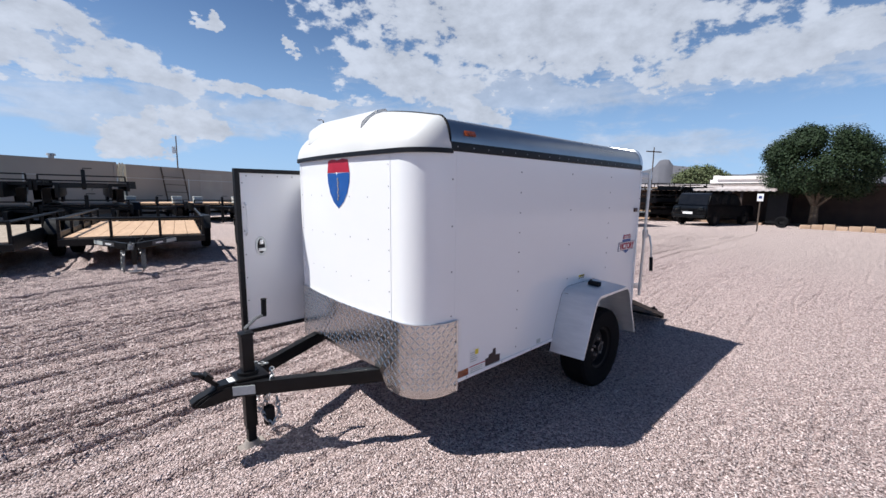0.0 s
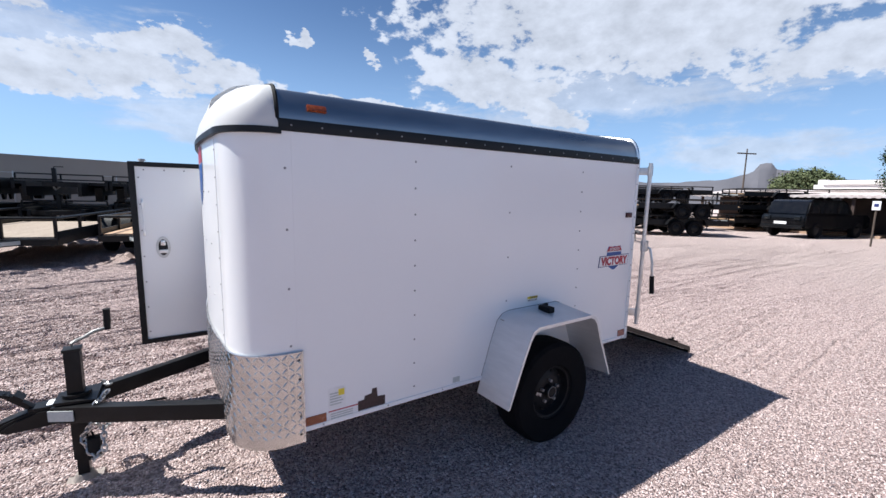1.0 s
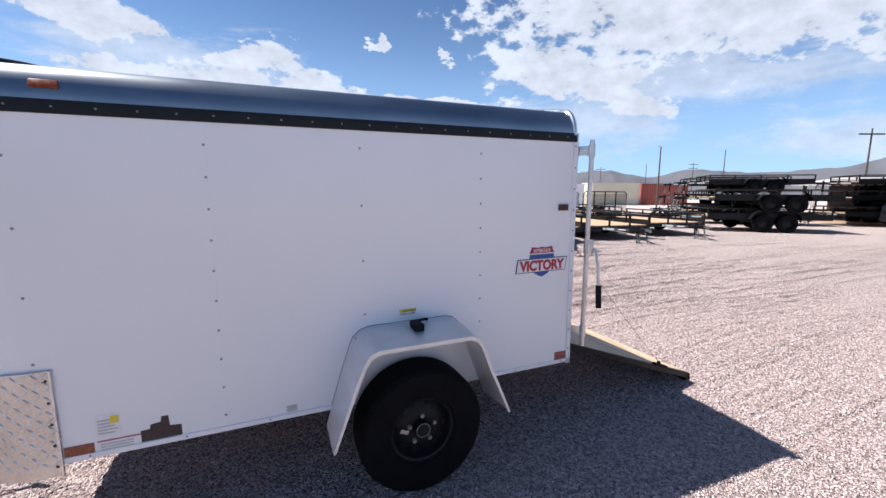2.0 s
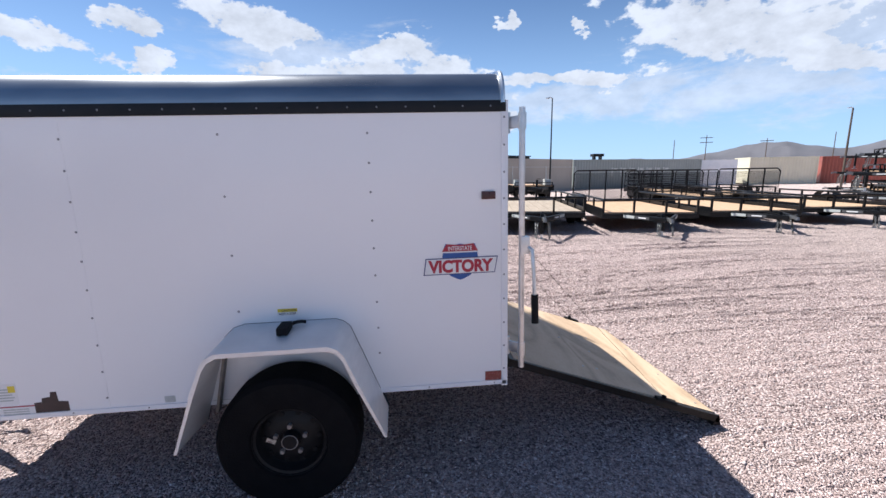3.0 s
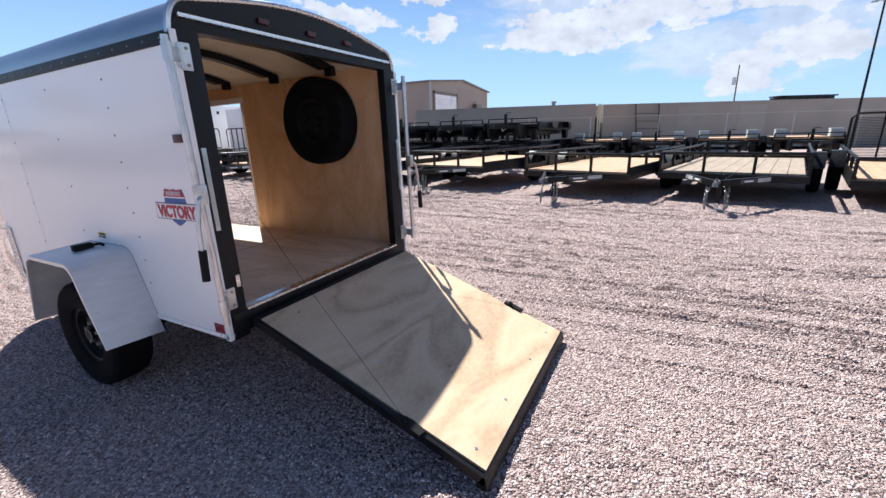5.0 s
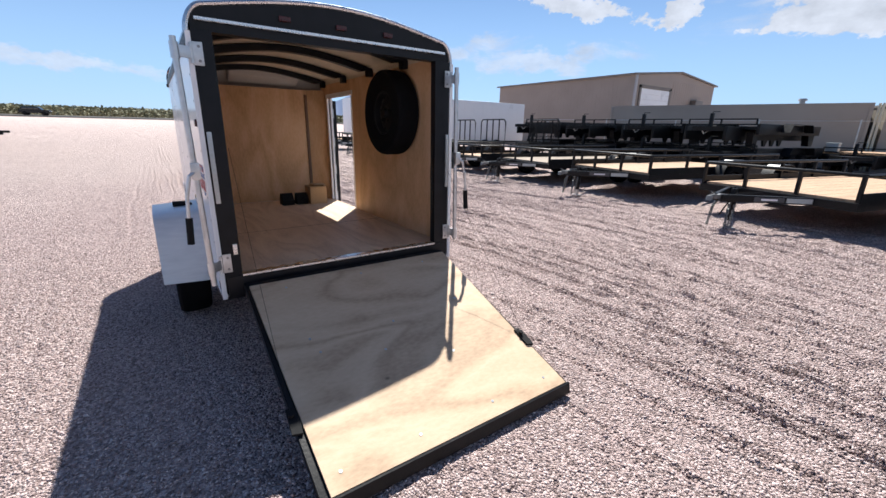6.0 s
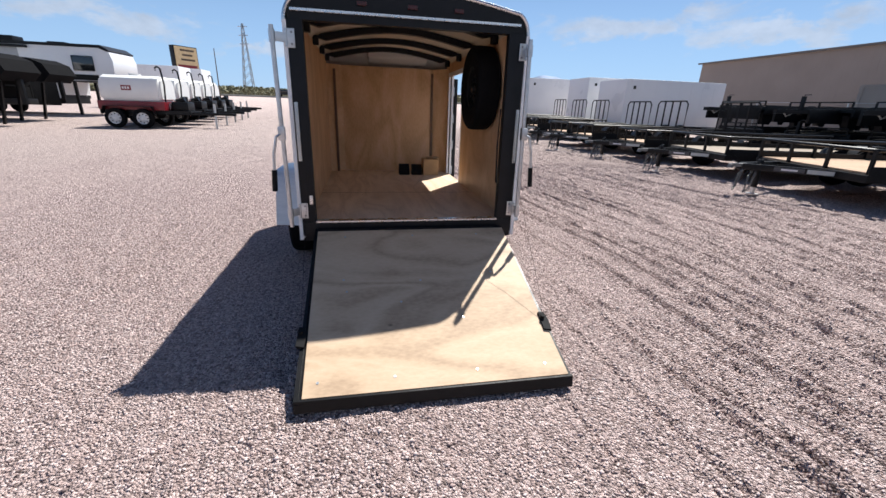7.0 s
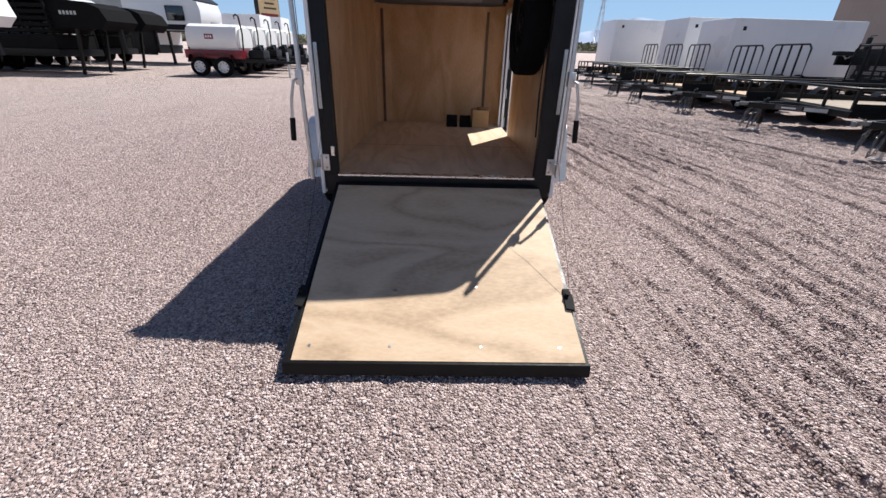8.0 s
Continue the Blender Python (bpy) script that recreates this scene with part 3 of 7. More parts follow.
def build_ground():
    xs, ys = stretched(-6.6, 5.6, 0.031, 2600), stretched(-2.6, 7.8, 0.0138, 2600)
    X, Y = np.meshgrid(xs, ys)
    Z = ground_height(X, Y)
    co = np.stack((X, Y, Z), -1).reshape(-1, 3).astype(np.float32)
    nx, ny = len(xs), len(ys)
    i = (np.arange(ny - 1)[:, None] * nx + np.arange(nx - 1)[None]).ravel()
    faces = np.stack((i, i + 1, i + nx + 1, i + nx), -1).astype(np.int32)
    data = bpy.data.meshes.new("ground")
    data.vertices.add(len(co)), data.loops.add(faces.size), data.polygons.add(len(faces))
    data.vertices.foreach_set("co", co.ravel())
    data.loops.foreach_set("vertex_index", faces.ravel())
    data.polygons.foreach_set("loop_start", np.arange(0, faces.size, 4, dtype=np.int32))
    data.polygons.foreach_set("use_smooth", np.ones(len(faces), bool))
    data.update()
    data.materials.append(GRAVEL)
    tagged(new("ground", data), "pinkish grey crushed rock yard with wheel ruts", "ground", kind="structure")


build_ground()


def ground_at(x, y):
    return float(ground_height(np.array(x, float), np.array(y, float)))


# ---- the enclosed cargo trailer ----
W, ZB, ZT = 1.52, 0.428, 1.705        # body width, lower edge, top of the side skins
X_NOSE, R_NOSE, BOW = -2.65, 0.20, 0.035
trailer = thing("cargo_trailer", "white enclosed cargo trailer with open ramp and side door", "trailer", Matrix.Translation((0.004, 0, 0)) @ Matrix.Rotation(radians(-0.6), 4, "Y"))


def nose_outline(inset=0.0, start=-2.40, seg=12):
    """The plan of the rounded nose, from the near side round to the far side."""
    r, w0, w1, xn = R_NOSE - inset, inset, W - inset, X_NOSE + inset
    pts = [(start, w0), (-2.45, w0)]
    pts += [(-2.45 - r * math.sin(a), w0 + r * (1 - math.cos(a))) for a in (math.pi / 2 * k / seg for k in range(1, seg + 1))]
    pts += [(xn - BOW * math.sin(math.pi * k / 16), w0 + r + (w1 - w0 - 2 * r) * k / 16) for k in range(1, 16)]
    pts += [(-2.45 - r * math.cos(a), w1 - r * (1 - math.sin(a))) for a in (math.pi / 2 * k / seg for k in range(seg + 1))]
    return pts + [(start, w1)]


def along_nose(outline):
    """A function from length along the outline to its place and outward normal."""
    p = np.array(outline)
    run = np.concatenate(([0], np.cumsum(np.hypot(*np.diff(p, axis=0).T))))

    def at(s):
        x, y = np.interp(s, run, p[:, 0]), np.interp(s, run, p[:, 1])
        x2, y2 = np.interp(s + 0.01, run, p[:, 0]), np.interp(s + 0.01, run, p[:, 1])
        x1, y1 = np.interp(s - 0.01, run, p[:, 0]), np.interp(s - 0.01, run, p[:, 1])
        t = Vector((x2 - x1, y2 - y1, 0)).normalized()
        return float(x), float(y), t, Vector((-t.y, t.x, 0))
    return at, float(run[-1])


def roof_z(y, base=1.738):
    """The arched roof's height over a place across the body."""
    u = max(0.0, min(y, W - y))
    if u < SHOULDER:
        return base + 0.14 * math.sqrt(max(0, 1 - ((SHOULDER - u) / SHOULDER) ** 2))
    return base + 0.14 + 0.085 * math.sin((u - SHOULDER) / (W / 2 - SHOULDER) * math.pi / 2)


SHOULDER = 0.09
ROOF_YS = [SHOULDER * (1 - math.cos(math.pi / 2 * k / 9)) for k in range(10)] + [SHOULDER + (W - 2 * SHOULDER) * k / 18 for k in range(1, 18)] + [W - SHOULDER * (1 - math.cos(math.pi / 2 * k / 9)) for k in range(9, -1, -1)]

# skins
b = B(); box(b, -1.835, -0.004, 0, 0.022, ZB, ZT); part("side_panel", b, WHITE, trailer)
b = B(); box(b, -2.402, -1.825, -0.0012, 0.0205, ZB, ZT); part("side_panel", b, WHITE, trailer)
DOOR_X0, DOOR_X1, DOOR_Z0, DOOR_Z1 = -2.29, -1.63, 0.50, 1.675


def holed(bm, xs, zs, y0, y1, skip):
    """A slab of welded cells along x and z with some cells left open."""
    vs = {(i, k, s): bm.verts.new((x, y, z)) for i, x in enumerate(xs) for k, z in enumerate(zs) for s, y in enumerate((y0, y1))}
    cells = {(i, k) for i in range(len(xs) - 1) for k in range(len(zs) - 1)} - set(skip)
    for i, k in cells:
        for s in (0, 1):
            bm.faces.new([vs[p] for p in ((i, k, s), (i + 1, k, s), (i + 1, k + 1, s), (i, k + 1, s))])
        for (di, dk), (p, q) in (((-1, 0), ((i, k), (i, k + 1))), ((1, 0), ((i + 1, k), (i + 1, k + 1))), ((0, -1), ((i, k), (i + 1, k))), ((0, 1), ((i, k + 1), (i + 1, k + 1)))):
            if (i + di, k + dk) not in cells:
                bm.faces.new([vs[(*p, 0)], vs[(*q, 0)], vs[(*q, 1)], vs[(*p, 1)]])
    return bm


b = B(); holed(b, (-2.402, DOOR_X0, DOOR_X1, -0.004), (ZB, DOOR_Z0, DOOR_Z1, ZT), W - 0.022, W, [(1, 1)])
part("side_panel", b, WHITE, trailer, "white side skin with a doorway cut through")
b = B()
out, inn = nose_outline(), nose_outline(0.02)
for z0, z1 in ((0.50, ZT),):
    ring = [[(x, y, z0) for x, y in out], [(x, y, z1) for x, y in out], [(x, y, z1) for x, y in inn], [(x, y, z0) for x, y in inn]]
    sheet(b, ring + ring[:1])
part("front_panel", b, WHITE, trailer, "rounded white nose skin")
# bottom trim, rear corner trim
b = B(); box(b, -2.38, 0.0, -0.006, 0.03, ZB - 0.012, ZB + 0.010, 0.002); part("lower_trim", b, WHITE, trailer)
b = B(); box(b, -2.38, 0.0, W - 0.03, W + 0.006, ZB - 0.012, ZB + 0.010, 0.002); part("lower_trim", b, WHITE, trailer)
for y0, y1 in ((-0.006, 0.017), (W - 0.017, W + 0.006)):
    b = B(); box(b, -0.024, 0.006, y0, y1, ZB - 0.02, 1.752, 0.003); part("corner_trim", b, WHITE, trailer, "white rear corner trim")
# roof and its black edge strips
b = B()
rows = [[(x, y, roof_z(y)) for y in ROOF_YS] for x in np.linspace(-2.455, -0.020, 12)]
sheet(b, rows, 0.006)
part("roof", b, ROOF, trailer, "bare aluminium arched roof")
for y0, y1 in ((-0.007, 0.02), (W - 0.02, W + 0.007)):
    b = B(); box(b, -2.455, -0.004, y0, y1, ZT - 0.002, ZT + 0.046, 0.002); part("roof_trim", b, BLACK, trailer)
# nose cap
b = B()
rim = nose_outline(-0.012, -2.452)
nr = len(rim)
rows = []
for k in range(9):
    a = math.pi / 2 * k / 8
    row = []
    for i, (x, y) in enumerate(rim):
        ty = W * min(1, max(0, (y + 0.012) / (W + 0.024)))
        tx, tz = -2.452, roof_z(ty) + 0.012
        h = (1 - math.cos(a))
        row.append((x + (tx - x) * h, y + (ty - y) * h, 1.712 + (tz - 1.712) * math.sin(a) ** 1.2))
    rows.append(row)
sheet(b, rows)
part("nose_cap", b, CAP, trailer, "rounded white fibreglass nose cap")
b = B()
prism(b, [(-2.650, 1.80), (-2.640, 1.880), (-2.622, 1.904), (-2.54, 1.962), (-2.46, 1.984), (-2.46, 1.85), (-2.60, 1.79)], 0.53, 1.22, "y")
bmesh.ops.bevel(b, geom=list(b.edges), offset=0.008, segments=2, affect="EDGES")
part("cap_fairing", b, CAP, trailer)
b = B()
rim2 = nose_outline(-0.017, -2.44)
sheet(b, [[(x, y, z) for x, y in rim2] for z in (1.690, 1.714)], 0.02)
part("nose_trim", b, BLACK, trailer)
b = B()
tube(b, [(-2.452, y, roof_z(y) + 0.009) for y in ROOF_YS], 0.009, 8)
part("cap_seam", b, BLACK_FLAT, trailer)
b = B()
tube(b, [(-0.018, y, roof_z(y) + 0.002) for y in ROOF_YS], 0.013, 8)
part("rear_roof_trim", b, CHROME, trailer, "bright trim round the rear of the roof")

# rivets
b = B()


def rivet(bm, x, y, z, n, r=0.0055):
    rod(bm, Vector((x, y, z)), Vector((x, y, z)) + Vector(n) * 0.003, r, 8, r * 0.6)


for x, z0, n, dz in ((-2.428, 0.80, 4, 0.247), (-1.832, 0.47, 10, 0.1255), (-1.222, 0.84, 4, 0.256), (-0.608, 0.60, 9, 0.1255)):
    for k in range(n):
        rivet(b, x, -0.001, z0 + 0.018 + k * dz, (0, -1, 0))
for k in range(11):
    rivet(b, -0.012, -0.006, 0.50 + k * 0.118, (0, -1, 0), 0.005)
for k in range(8):
    rivet(b, -2.3 + k * 0.32, -0.006, ZB, (0, -1, 0), 0.004)
part("rivets", b, RIVET, trailer).name = "rivet_row"
b = B()
for k in range(20):
    rivet(b, -2.40 + k * 0.1225, -0.007, ZT + 0.022, (0, -1, 0), 0.0042)
part("trim_rivets", b, RIVET, trailer)
at, total = along_nose(nose_outline())
b = B()
for s in (0.42, 0.60, 0.78, 0.96, 1.14, 1.32, 1.50, 1.68):
    for k in range(8 if abs(s - 0.42) < 0.01 else 3):
        x, y, t, n = at(s)
        z = (0.83 + k * 0.115) if abs(s - 0.42) < 0.01 else (0.98 + k * 0.24)
        if z < 1.66:
            rivet(b, x, y, z, n, 0.0038)
part("nose_rivets", b, RIVET, trailer)
for s in (0.405, 1.50):
    x, y, t, n = at(s)
    b = B()
    beam(b, (x + n.x * 0.001, y + n.y * 0.001, 0.78), (x + n.x * 0.001, y + n.y * 0.001, 1.69), 0.002, 0.0015)
    part("nose_seam", b, WHITE, trailer)

# diamond plate guard round the lower nose, cut higher over the tongue
PL0, PL1, PLF = 0.372, 0.790, 0.478


def guard_low(x, y):
    return PLF if 0.30 < y < W - 0.30 and x < -2.5 else PL0


b = B()
plate_out, plate_in = nose_outline(-0.008, -2.385), nose_outline(-0.002, -2.385)
ring = [[(x, y, guard_low(x, y)) for x, y in plate_out], [(x, y, PL1) for x, y in plate_out], [(x, y, PL1) for x, y in plate_in], [(x, y, guard_low(x, y)) for x, y in plate_in]]
sheet(b, ring + ring[:1])
guard = part("stone_guard", b, PLATE, trailer, "bright diamond plate stone guard")
b = B()
at, total = along_nose(plate_out)
pitch = 0.0290
for i in range(int(total / pitch)):
    x, y, t, n = at(0.015 + i * pitch)
    low = guard_low(x, y)
    for k in range(int((PL1 - PL0 - 0.02) / pitch)):
        z = PL1 - 0.018 - k * pitch
        if z < low + 0.014:
            continue
        lean = 1 if (i + k) % 2 else -1
        along = (t + Vector((0, 0, lean))).normalized()
        across = n.cross(along)
        c = Vector((x, y, z))
        ring = [b.verts.new(c + along * u * 0.0185 + across * v * 0.0052 - n * 0.0004) for u, v in ((1, 0), (0.55, 0.75), (0, 1), (-0.55, 0.75), (-1, 0), (-0.55, -0.75), (0, -1), (0.55, -0.75))]
        crest = [b.verts.new(c + along * u * 0.010 + n * 0.0022) for u in (1, 0, -1)]
        for f in ((0, 1, 8), (1, 2, 9, 8), (2, 3, 10, 9), (3, 4, 10), (4, 5, 10), (5, 6, 9, 10), (6, 7, 8, 9), (7, 0, 8)):
            vs = ring + crest
            b.faces.new([vs[m] for m in f])
part("tread_bar", b, PLATE, guard)
b = B()
tube(b, [(x, y, PL1) for x, y in plate_out], 0.003, 6)
tube(b, [(-2.383, -0.008, PL0), (-2.383, -0.008, PL1)], 0.005, 6)
part("guard_edging", b, CHROME, guard)
b = B()
for k in range(5):
    rivet(b, -2.398, -0.009, PL0 + 0.04 + k * 0.085, (0, -1, 0), 0.0055)
part("guard_rivets", b, BLACK, guard)

# rear frame
OP0, OP1, OZ0, OZ1 = 0.108, 1.388, 0.535, 1.760
for y0, y1 in ((0.018, OP0), (OP1, W - 0.018)):
    b = B(); box(b, -0.055, 0.0, y0, y1, 0.40, OZ1, 0.003); part("rear_post", b, BLACK, trailer, "black steel rear post")
b = B()
arch = [(y, roof_z(y) - 0.006) for y in ROOF_YS if 0.02 < y < W - 0.02]
prism(b, [(0.021, OZ1)] + arch + [(W - 0.021, OZ1)], -0.075, -0.016, "x")
part("rear_header", b, BLACK, trailer, "black arched rear header")
b = B(); box(b, -0.055, 0.004, 0.030, W - 0.030, 0.425, OZ0 - 0.004, 0.003); part("rear_sill", b, BLACK, trailer)
b = B(); box(b, -0.0158, 0.0, 0.040, 1.462, 1.803, 1.819, 0.003); part("header_strip", b, CHROME, trailer, "bright drip strip over the ramp")
b = B(); box(b, -0.05, 0.010, OP0, OP1, OZ0 - 0.008, OZ0 + 0.004, 0.002); part("sill_strip", b, CHROME, trailer)
for y in (0.455, 0.76, 1.05):
    b = B(); box(b, -0.0158, -0.002, y - 0.030, y + 0.030, 1.853, 1.878, 0.005); part("marker_lamp", b, RED_DARK, trailer, "dark red clearance lamp")
for y in (0.026, W - 0.048):
    b = B(); box(b, 0.0, 0.010, y, y + 0.022, 0.94, 1.30, 0.004); lamp = part("tail_lamp", b, ZINC, trailer, "slim clear tail lamp strip")
    b = B()
    for k in range(13):
        box(b, 0.010, 0.013, y + 0.005, y + 0.017, 0.955 + k * 0.025, 0.972 + k * 0.025)
    part("lamp_cell", b, GREY_INK, lamp)
b = B(); box(b, 0.0, 0.008, 0.075, 0.097, 0.655, 0.715, 0.004); part("lock_tab", b, CHROME, trailer)

# lamps and stickers on the near side
b = B(); box(b, -0.116, -0.052, -0.013, 0, 1.324, 1.360, 0.006); part("side_marker_lamp", b, RED_DARK, trailer, "dark red side marker lamp")
b = B(); box(b, -0.104, -0.012, -0.003, 0, 0.440, 0.486); part("red_reflector", b, RED, trailer)
b = B(); box(b, -2.376, -2.285, -0.004, 0, 0.436, 0.478, 0.001); part("amber_reflector", b, AMBER, trailer)
b = B()
box(b, -0.040, 0.040, -0.012, 0.0, -0.015, 0.015, 0.006, Matrix.Translation((-2.295, 0.012, 1.800)) @ Matrix.Rotation(radians(-30), 4, "X"))
part("amber_marker_lamp", b, AMBER, trailer, "amber clearance lamp on the roof edge")
sticker = B(); box(sticker, -2.275, -2.195, -0.0024, 0, 0.490, 0.585); sticker = part("data_label", sticker, WHITE_DECAL, trailer, "white data label with fine print")
b = B()
for k in range(5):
    box(b, -2.268, -2.215 + 0.008 * (k % 2), -0.0034, -0.002, 0.505 + k * 0.013, 0.511 + k * 0.013)
part("print_bars", b, GREY_INK, sticker)
b = B(); box(b, -2.228, -2.20, -0.0036, -0.002, 0.545, 0.575); part("yellow_field", b, YELLOW_DECAL, sticker)
sticker = B(); box(sticker, -2.275, -2.135, -0.0022, 0, 0.430, 0.482); sticker = part("data_label", sticker, WHITE_DECAL, trailer)
b = B(); box(b, -2.275, -2.135, -0.0032, -0.002, 0.474, 0.479); part("red_line", b, RED_DECAL, sticker)
b = B()
for k in range(3):
    box(b, -2.265, -2.16, -0.0032, -0.002, 0.438 + k * 0.011, 0.443 + k * 0.011)
part("print_bars", b, GREY_INK, sticker)
b = B()
prism(b, [(-2.135, 0.440), (-1.995, 0.440), (-1.995, 0.486), (-2.035, 0.490), (-2.038, 0.535), (-2.062, 0.535), (-2.066, 0.512), (-2.10, 0.508), (-2.104, 0.490), (-2.135, 0.488)], -0.0026, -0.0006)
part("picture_sticker", b, material("dark_red_picture", (0.014, 0.010, 0.011), (0.055, 0.026, 0.028), 60, 0.5), trailer)
b = B(); box(b, -1.59, -1.545, -0.0022, 0, 0.445, 0.475); part("small_label", b, GREY_INK, trailer)
b = B(); box(b, -1.055, -0.965, -0.002, 0, 0.828, 0.862); caution = part("caution_label", b, WHITE_DECAL, trailer, "yellow and white caution sticker")
b = B(); box(b, -1.053, -0.967, -0.003, -0.0015, 0.845, 0.860); part("yellow_field", b, YELLOW_DECAL, caution)
FACE = Matrix.Rotation(radians(90), 4, "X")
lettering("caution_text", "CAUTION", (0.066, 0.0105), INK, caution, Matrix.Translation((-1.003, -0.0035, 0.8525)) @ FACE, 0.0004)
lettering("step_text", "NOT A STEP", (0.074, 0.0095), INK, caution, Matrix.Translation((-1.010, -0.003, 0.8365)) @ FACE, 0.0003)
# model badge: shield, banner and words
LX, LZ = -0.213, 1.018


def shield(cx, cz, w, h):
    half = [(0.0, 0.47), (0.22, 0.42), (0.40, 0.47), (0.47, 0.30), (0.50, 0.05), (0.44, -0.18), (0.28, -0.38), (0.10, -0.47), (0.0, -0.5)]
    return [(cx + u * w, cz + v * h) for u, v in half] + [(cx - u * w, cz + v * h) for u, v in half[-2:0:-1]]


b = B(); prism(b, shield(LX - 0.004, 1.043, 0.168, 0.176), -0.0022, 0.0); badge = part("badge_shield", b, BLUE_DECAL, trailer, "blue shield of the model badge")
b = B(); prism(b, [(LX - 0.066, 1.125), (LX - 0.03, 1.121), (LX + 0.022, 1.121), (LX + 0.058, 1.125), (LX + 0.080, 1.090), (LX - 0.088, 1.090)], -0.0032, -0.001); part("badge_top", b, RED_DECAL, badge)
b = B(); box(b, LX - 0.087, LX + 0.079, -0.0034, -0.001, 1.084, 1.090); part("badge_line", b, WHITE_DECAL, badge)
b = B(); prism(b, [(LX - 0.176, 0.982), (LX + 0.158, 0.984), (LX + 0.172, 1.062), (LX - 0.164, 1.060)], -0.0040, -0.001); banner = part("badge_banner", b, NAVY_DECAL, badge)
b = B(); prism(b, [(LX - 0.171, 0.986), (LX + 0.155, 0.988), (LX + 0.167, 1.058), (LX - 0.160, 1.056)], -0.0050, -0.002); part("banner_field", b, WHITE_DECAL, badge)
lettering("badge_word", "VICTORY", (0.302, 0.061), RED_DECAL, badge, Matrix.Translation((LX - 0.002, -0.0058, 1.0215)) @ FACE @ Matrix.Shear("XY", 4, (0.10, 0)), 0.0046)
lettering("badge_small_word", "INTERSTATE", (0.110, 0.019), WHITE_DECAL, badge, Matrix.Translation((LX - 0.004, -0.0042, 1.1045)) @ FACE, 0.0005)
# round-pointed shield on the nose
at, total = along_nose(nose_outline())
b = B()


def nose_patch(bm, outline, lift):
    vs = []
    for u, z in outline:
        x, y, t, n = at(u)
        vs.append(bm.verts.new(Vector((x, y, z)) + n * lift))
    bm.faces.new(vs)


SC = 0.905
low = [(SC - 0.135, 1.600), (SC - 0.130, 1.545), (SC - 0.105, 1.480), (SC - 0.062, 1.425), (SC, 1.385), (SC + 0.062, 1.425), (SC + 0.105, 1.480), (SC + 0.130, 1.545), (SC + 0.135, 1.600)]
nose_patch(b, low, 0.0025)
emblem = part("nose_shield", b, BLUE_DECAL, trailer, "red and blue shield emblem on the nose")
b = B(); nose_patch(b, [(SC - 0.135, 1.602), (SC + 0.135, 1.602), (SC + 0.118, 1.676), (SC + 0.062, 1.684), (SC, 1.675), (SC - 0.062, 1.684), (SC - 0.118, 1.676)], 0.0025); part("shield_top", b, RED_DECAL, emblem)
b = B()
for k in range(7):
    u, z = SC + 0.003 * (-1) ** k, 1.570 - k * 0.020
    nose_patch(b, [(u - 0.007, z), (u + 0.005, z), (u + 0.007, z - 0.015), (u - 0.005, z - 0.017)], 0.004)
part("shield_bars", b, DUSTY, emblem)

# interior
b = B(); box(b, -2.52, -0.055, 0.03, W - 0.03, 0.505, 0.530); part("floor", b, PLY_FLOOR, trailer, "plain plywood floor")
b = B(); box(b, -1.05, -1.046, 0.05, W - 0.05, 0.530, 0.5312); part("floor_joint", b, STUD, trailer)
b = B(); box(b, -2.50, -0.056, 0.040, 0.050, 0.53, 1.80); part("wall_lining", b, PLY_WALL, trailer, "plywood lining")
b = B(); holed(b, (-2.50, DOOR_X0 - 0.02, DOOR_X1 + 0.02, -0.056), (0.53, 1.655, 1.80), W - 0.050, W - 0.040, [(1, 0)])
part("wall_lining", b, PLY_WALL, trailer, "plywood lining with a doorway")
b = B(); box(b, -2.545, -2.535, 0.20, W - 0.20, 0.53, 1.75); part("front_lining", b, PLY_WALL, trailer)
for y0, y1 in ((0.045, 0.22), (W - 0.22, W - 0.045)):
    b = B()
    a, c = ((-2.40, y0), (-2.54, y1)) if y0 < 0.5 else ((-2.54, y0), (-2.40, y1))
    prism(b, [a, c, (c[0] - 0.01, c[1]), (a[0] - 0.01, a[1])], 0.53, 1.75, "z")
    part("corner_lining", b, PLY_WALL, trailer)
for x, y in ((-2.455, 0.135), (-2.525, W - 0.225)):
    b = B(); box(b, x - 0.010, x + 0.010, y - 0.014, y + 0.014, 0.53, 1.70, 0.003); part("corner_post", b, STUD, trailer)
b = B()
rows = [[(x, 0.02 + y * (W - 0.04) / W, roof_z(y) - 0.014) for y in ROOF_YS] for x in np.linspace(-2.50, -0.056, 6)]
sheet(b, rows, 0.004)
part("ceiling_lining", b, CEILING, trailer, "pale ceiling board between the roof bows")
for x in (-0.53, -1.14, -1.75, -2.36):
    b = B()
    pts = [(0.052, 1.785), (0.054, 1.825)] + [(0.05 + y * (W - 0.10) / W, roof_z(y) - 0.022) for y in ROOF_YS[8:-8]] + [(W - 0.054, 1.825), (W - 0.052, 1.785)]
    under = [(W / 2 + (y - W / 2) * 0.945, z - 0.046 if 0.06 < y < W - 0.06 else z - 0.002) for y, z in pts]
    sheet(b, [[(x - 0.030, y, z) for y, z in pts], [(x + 0.030, y, z) for y, z in pts], [(x + 0.030, y, z) for y, z in under], [(x - 0.030, y, z) for y, z in under], [(x - 0.030, y, z) for y, z in pts]])
    bow = part("roof_bow", b, BLACK, trailer, "black steel roof bow")
    for y in (0.051, W - 0.096):
        b = B(); box(b, x - 0.036, x + 0.036, y, y + 0.045, 1.772, 1.842, 0.008); part("bow_bracket", b, BLACK, bow)
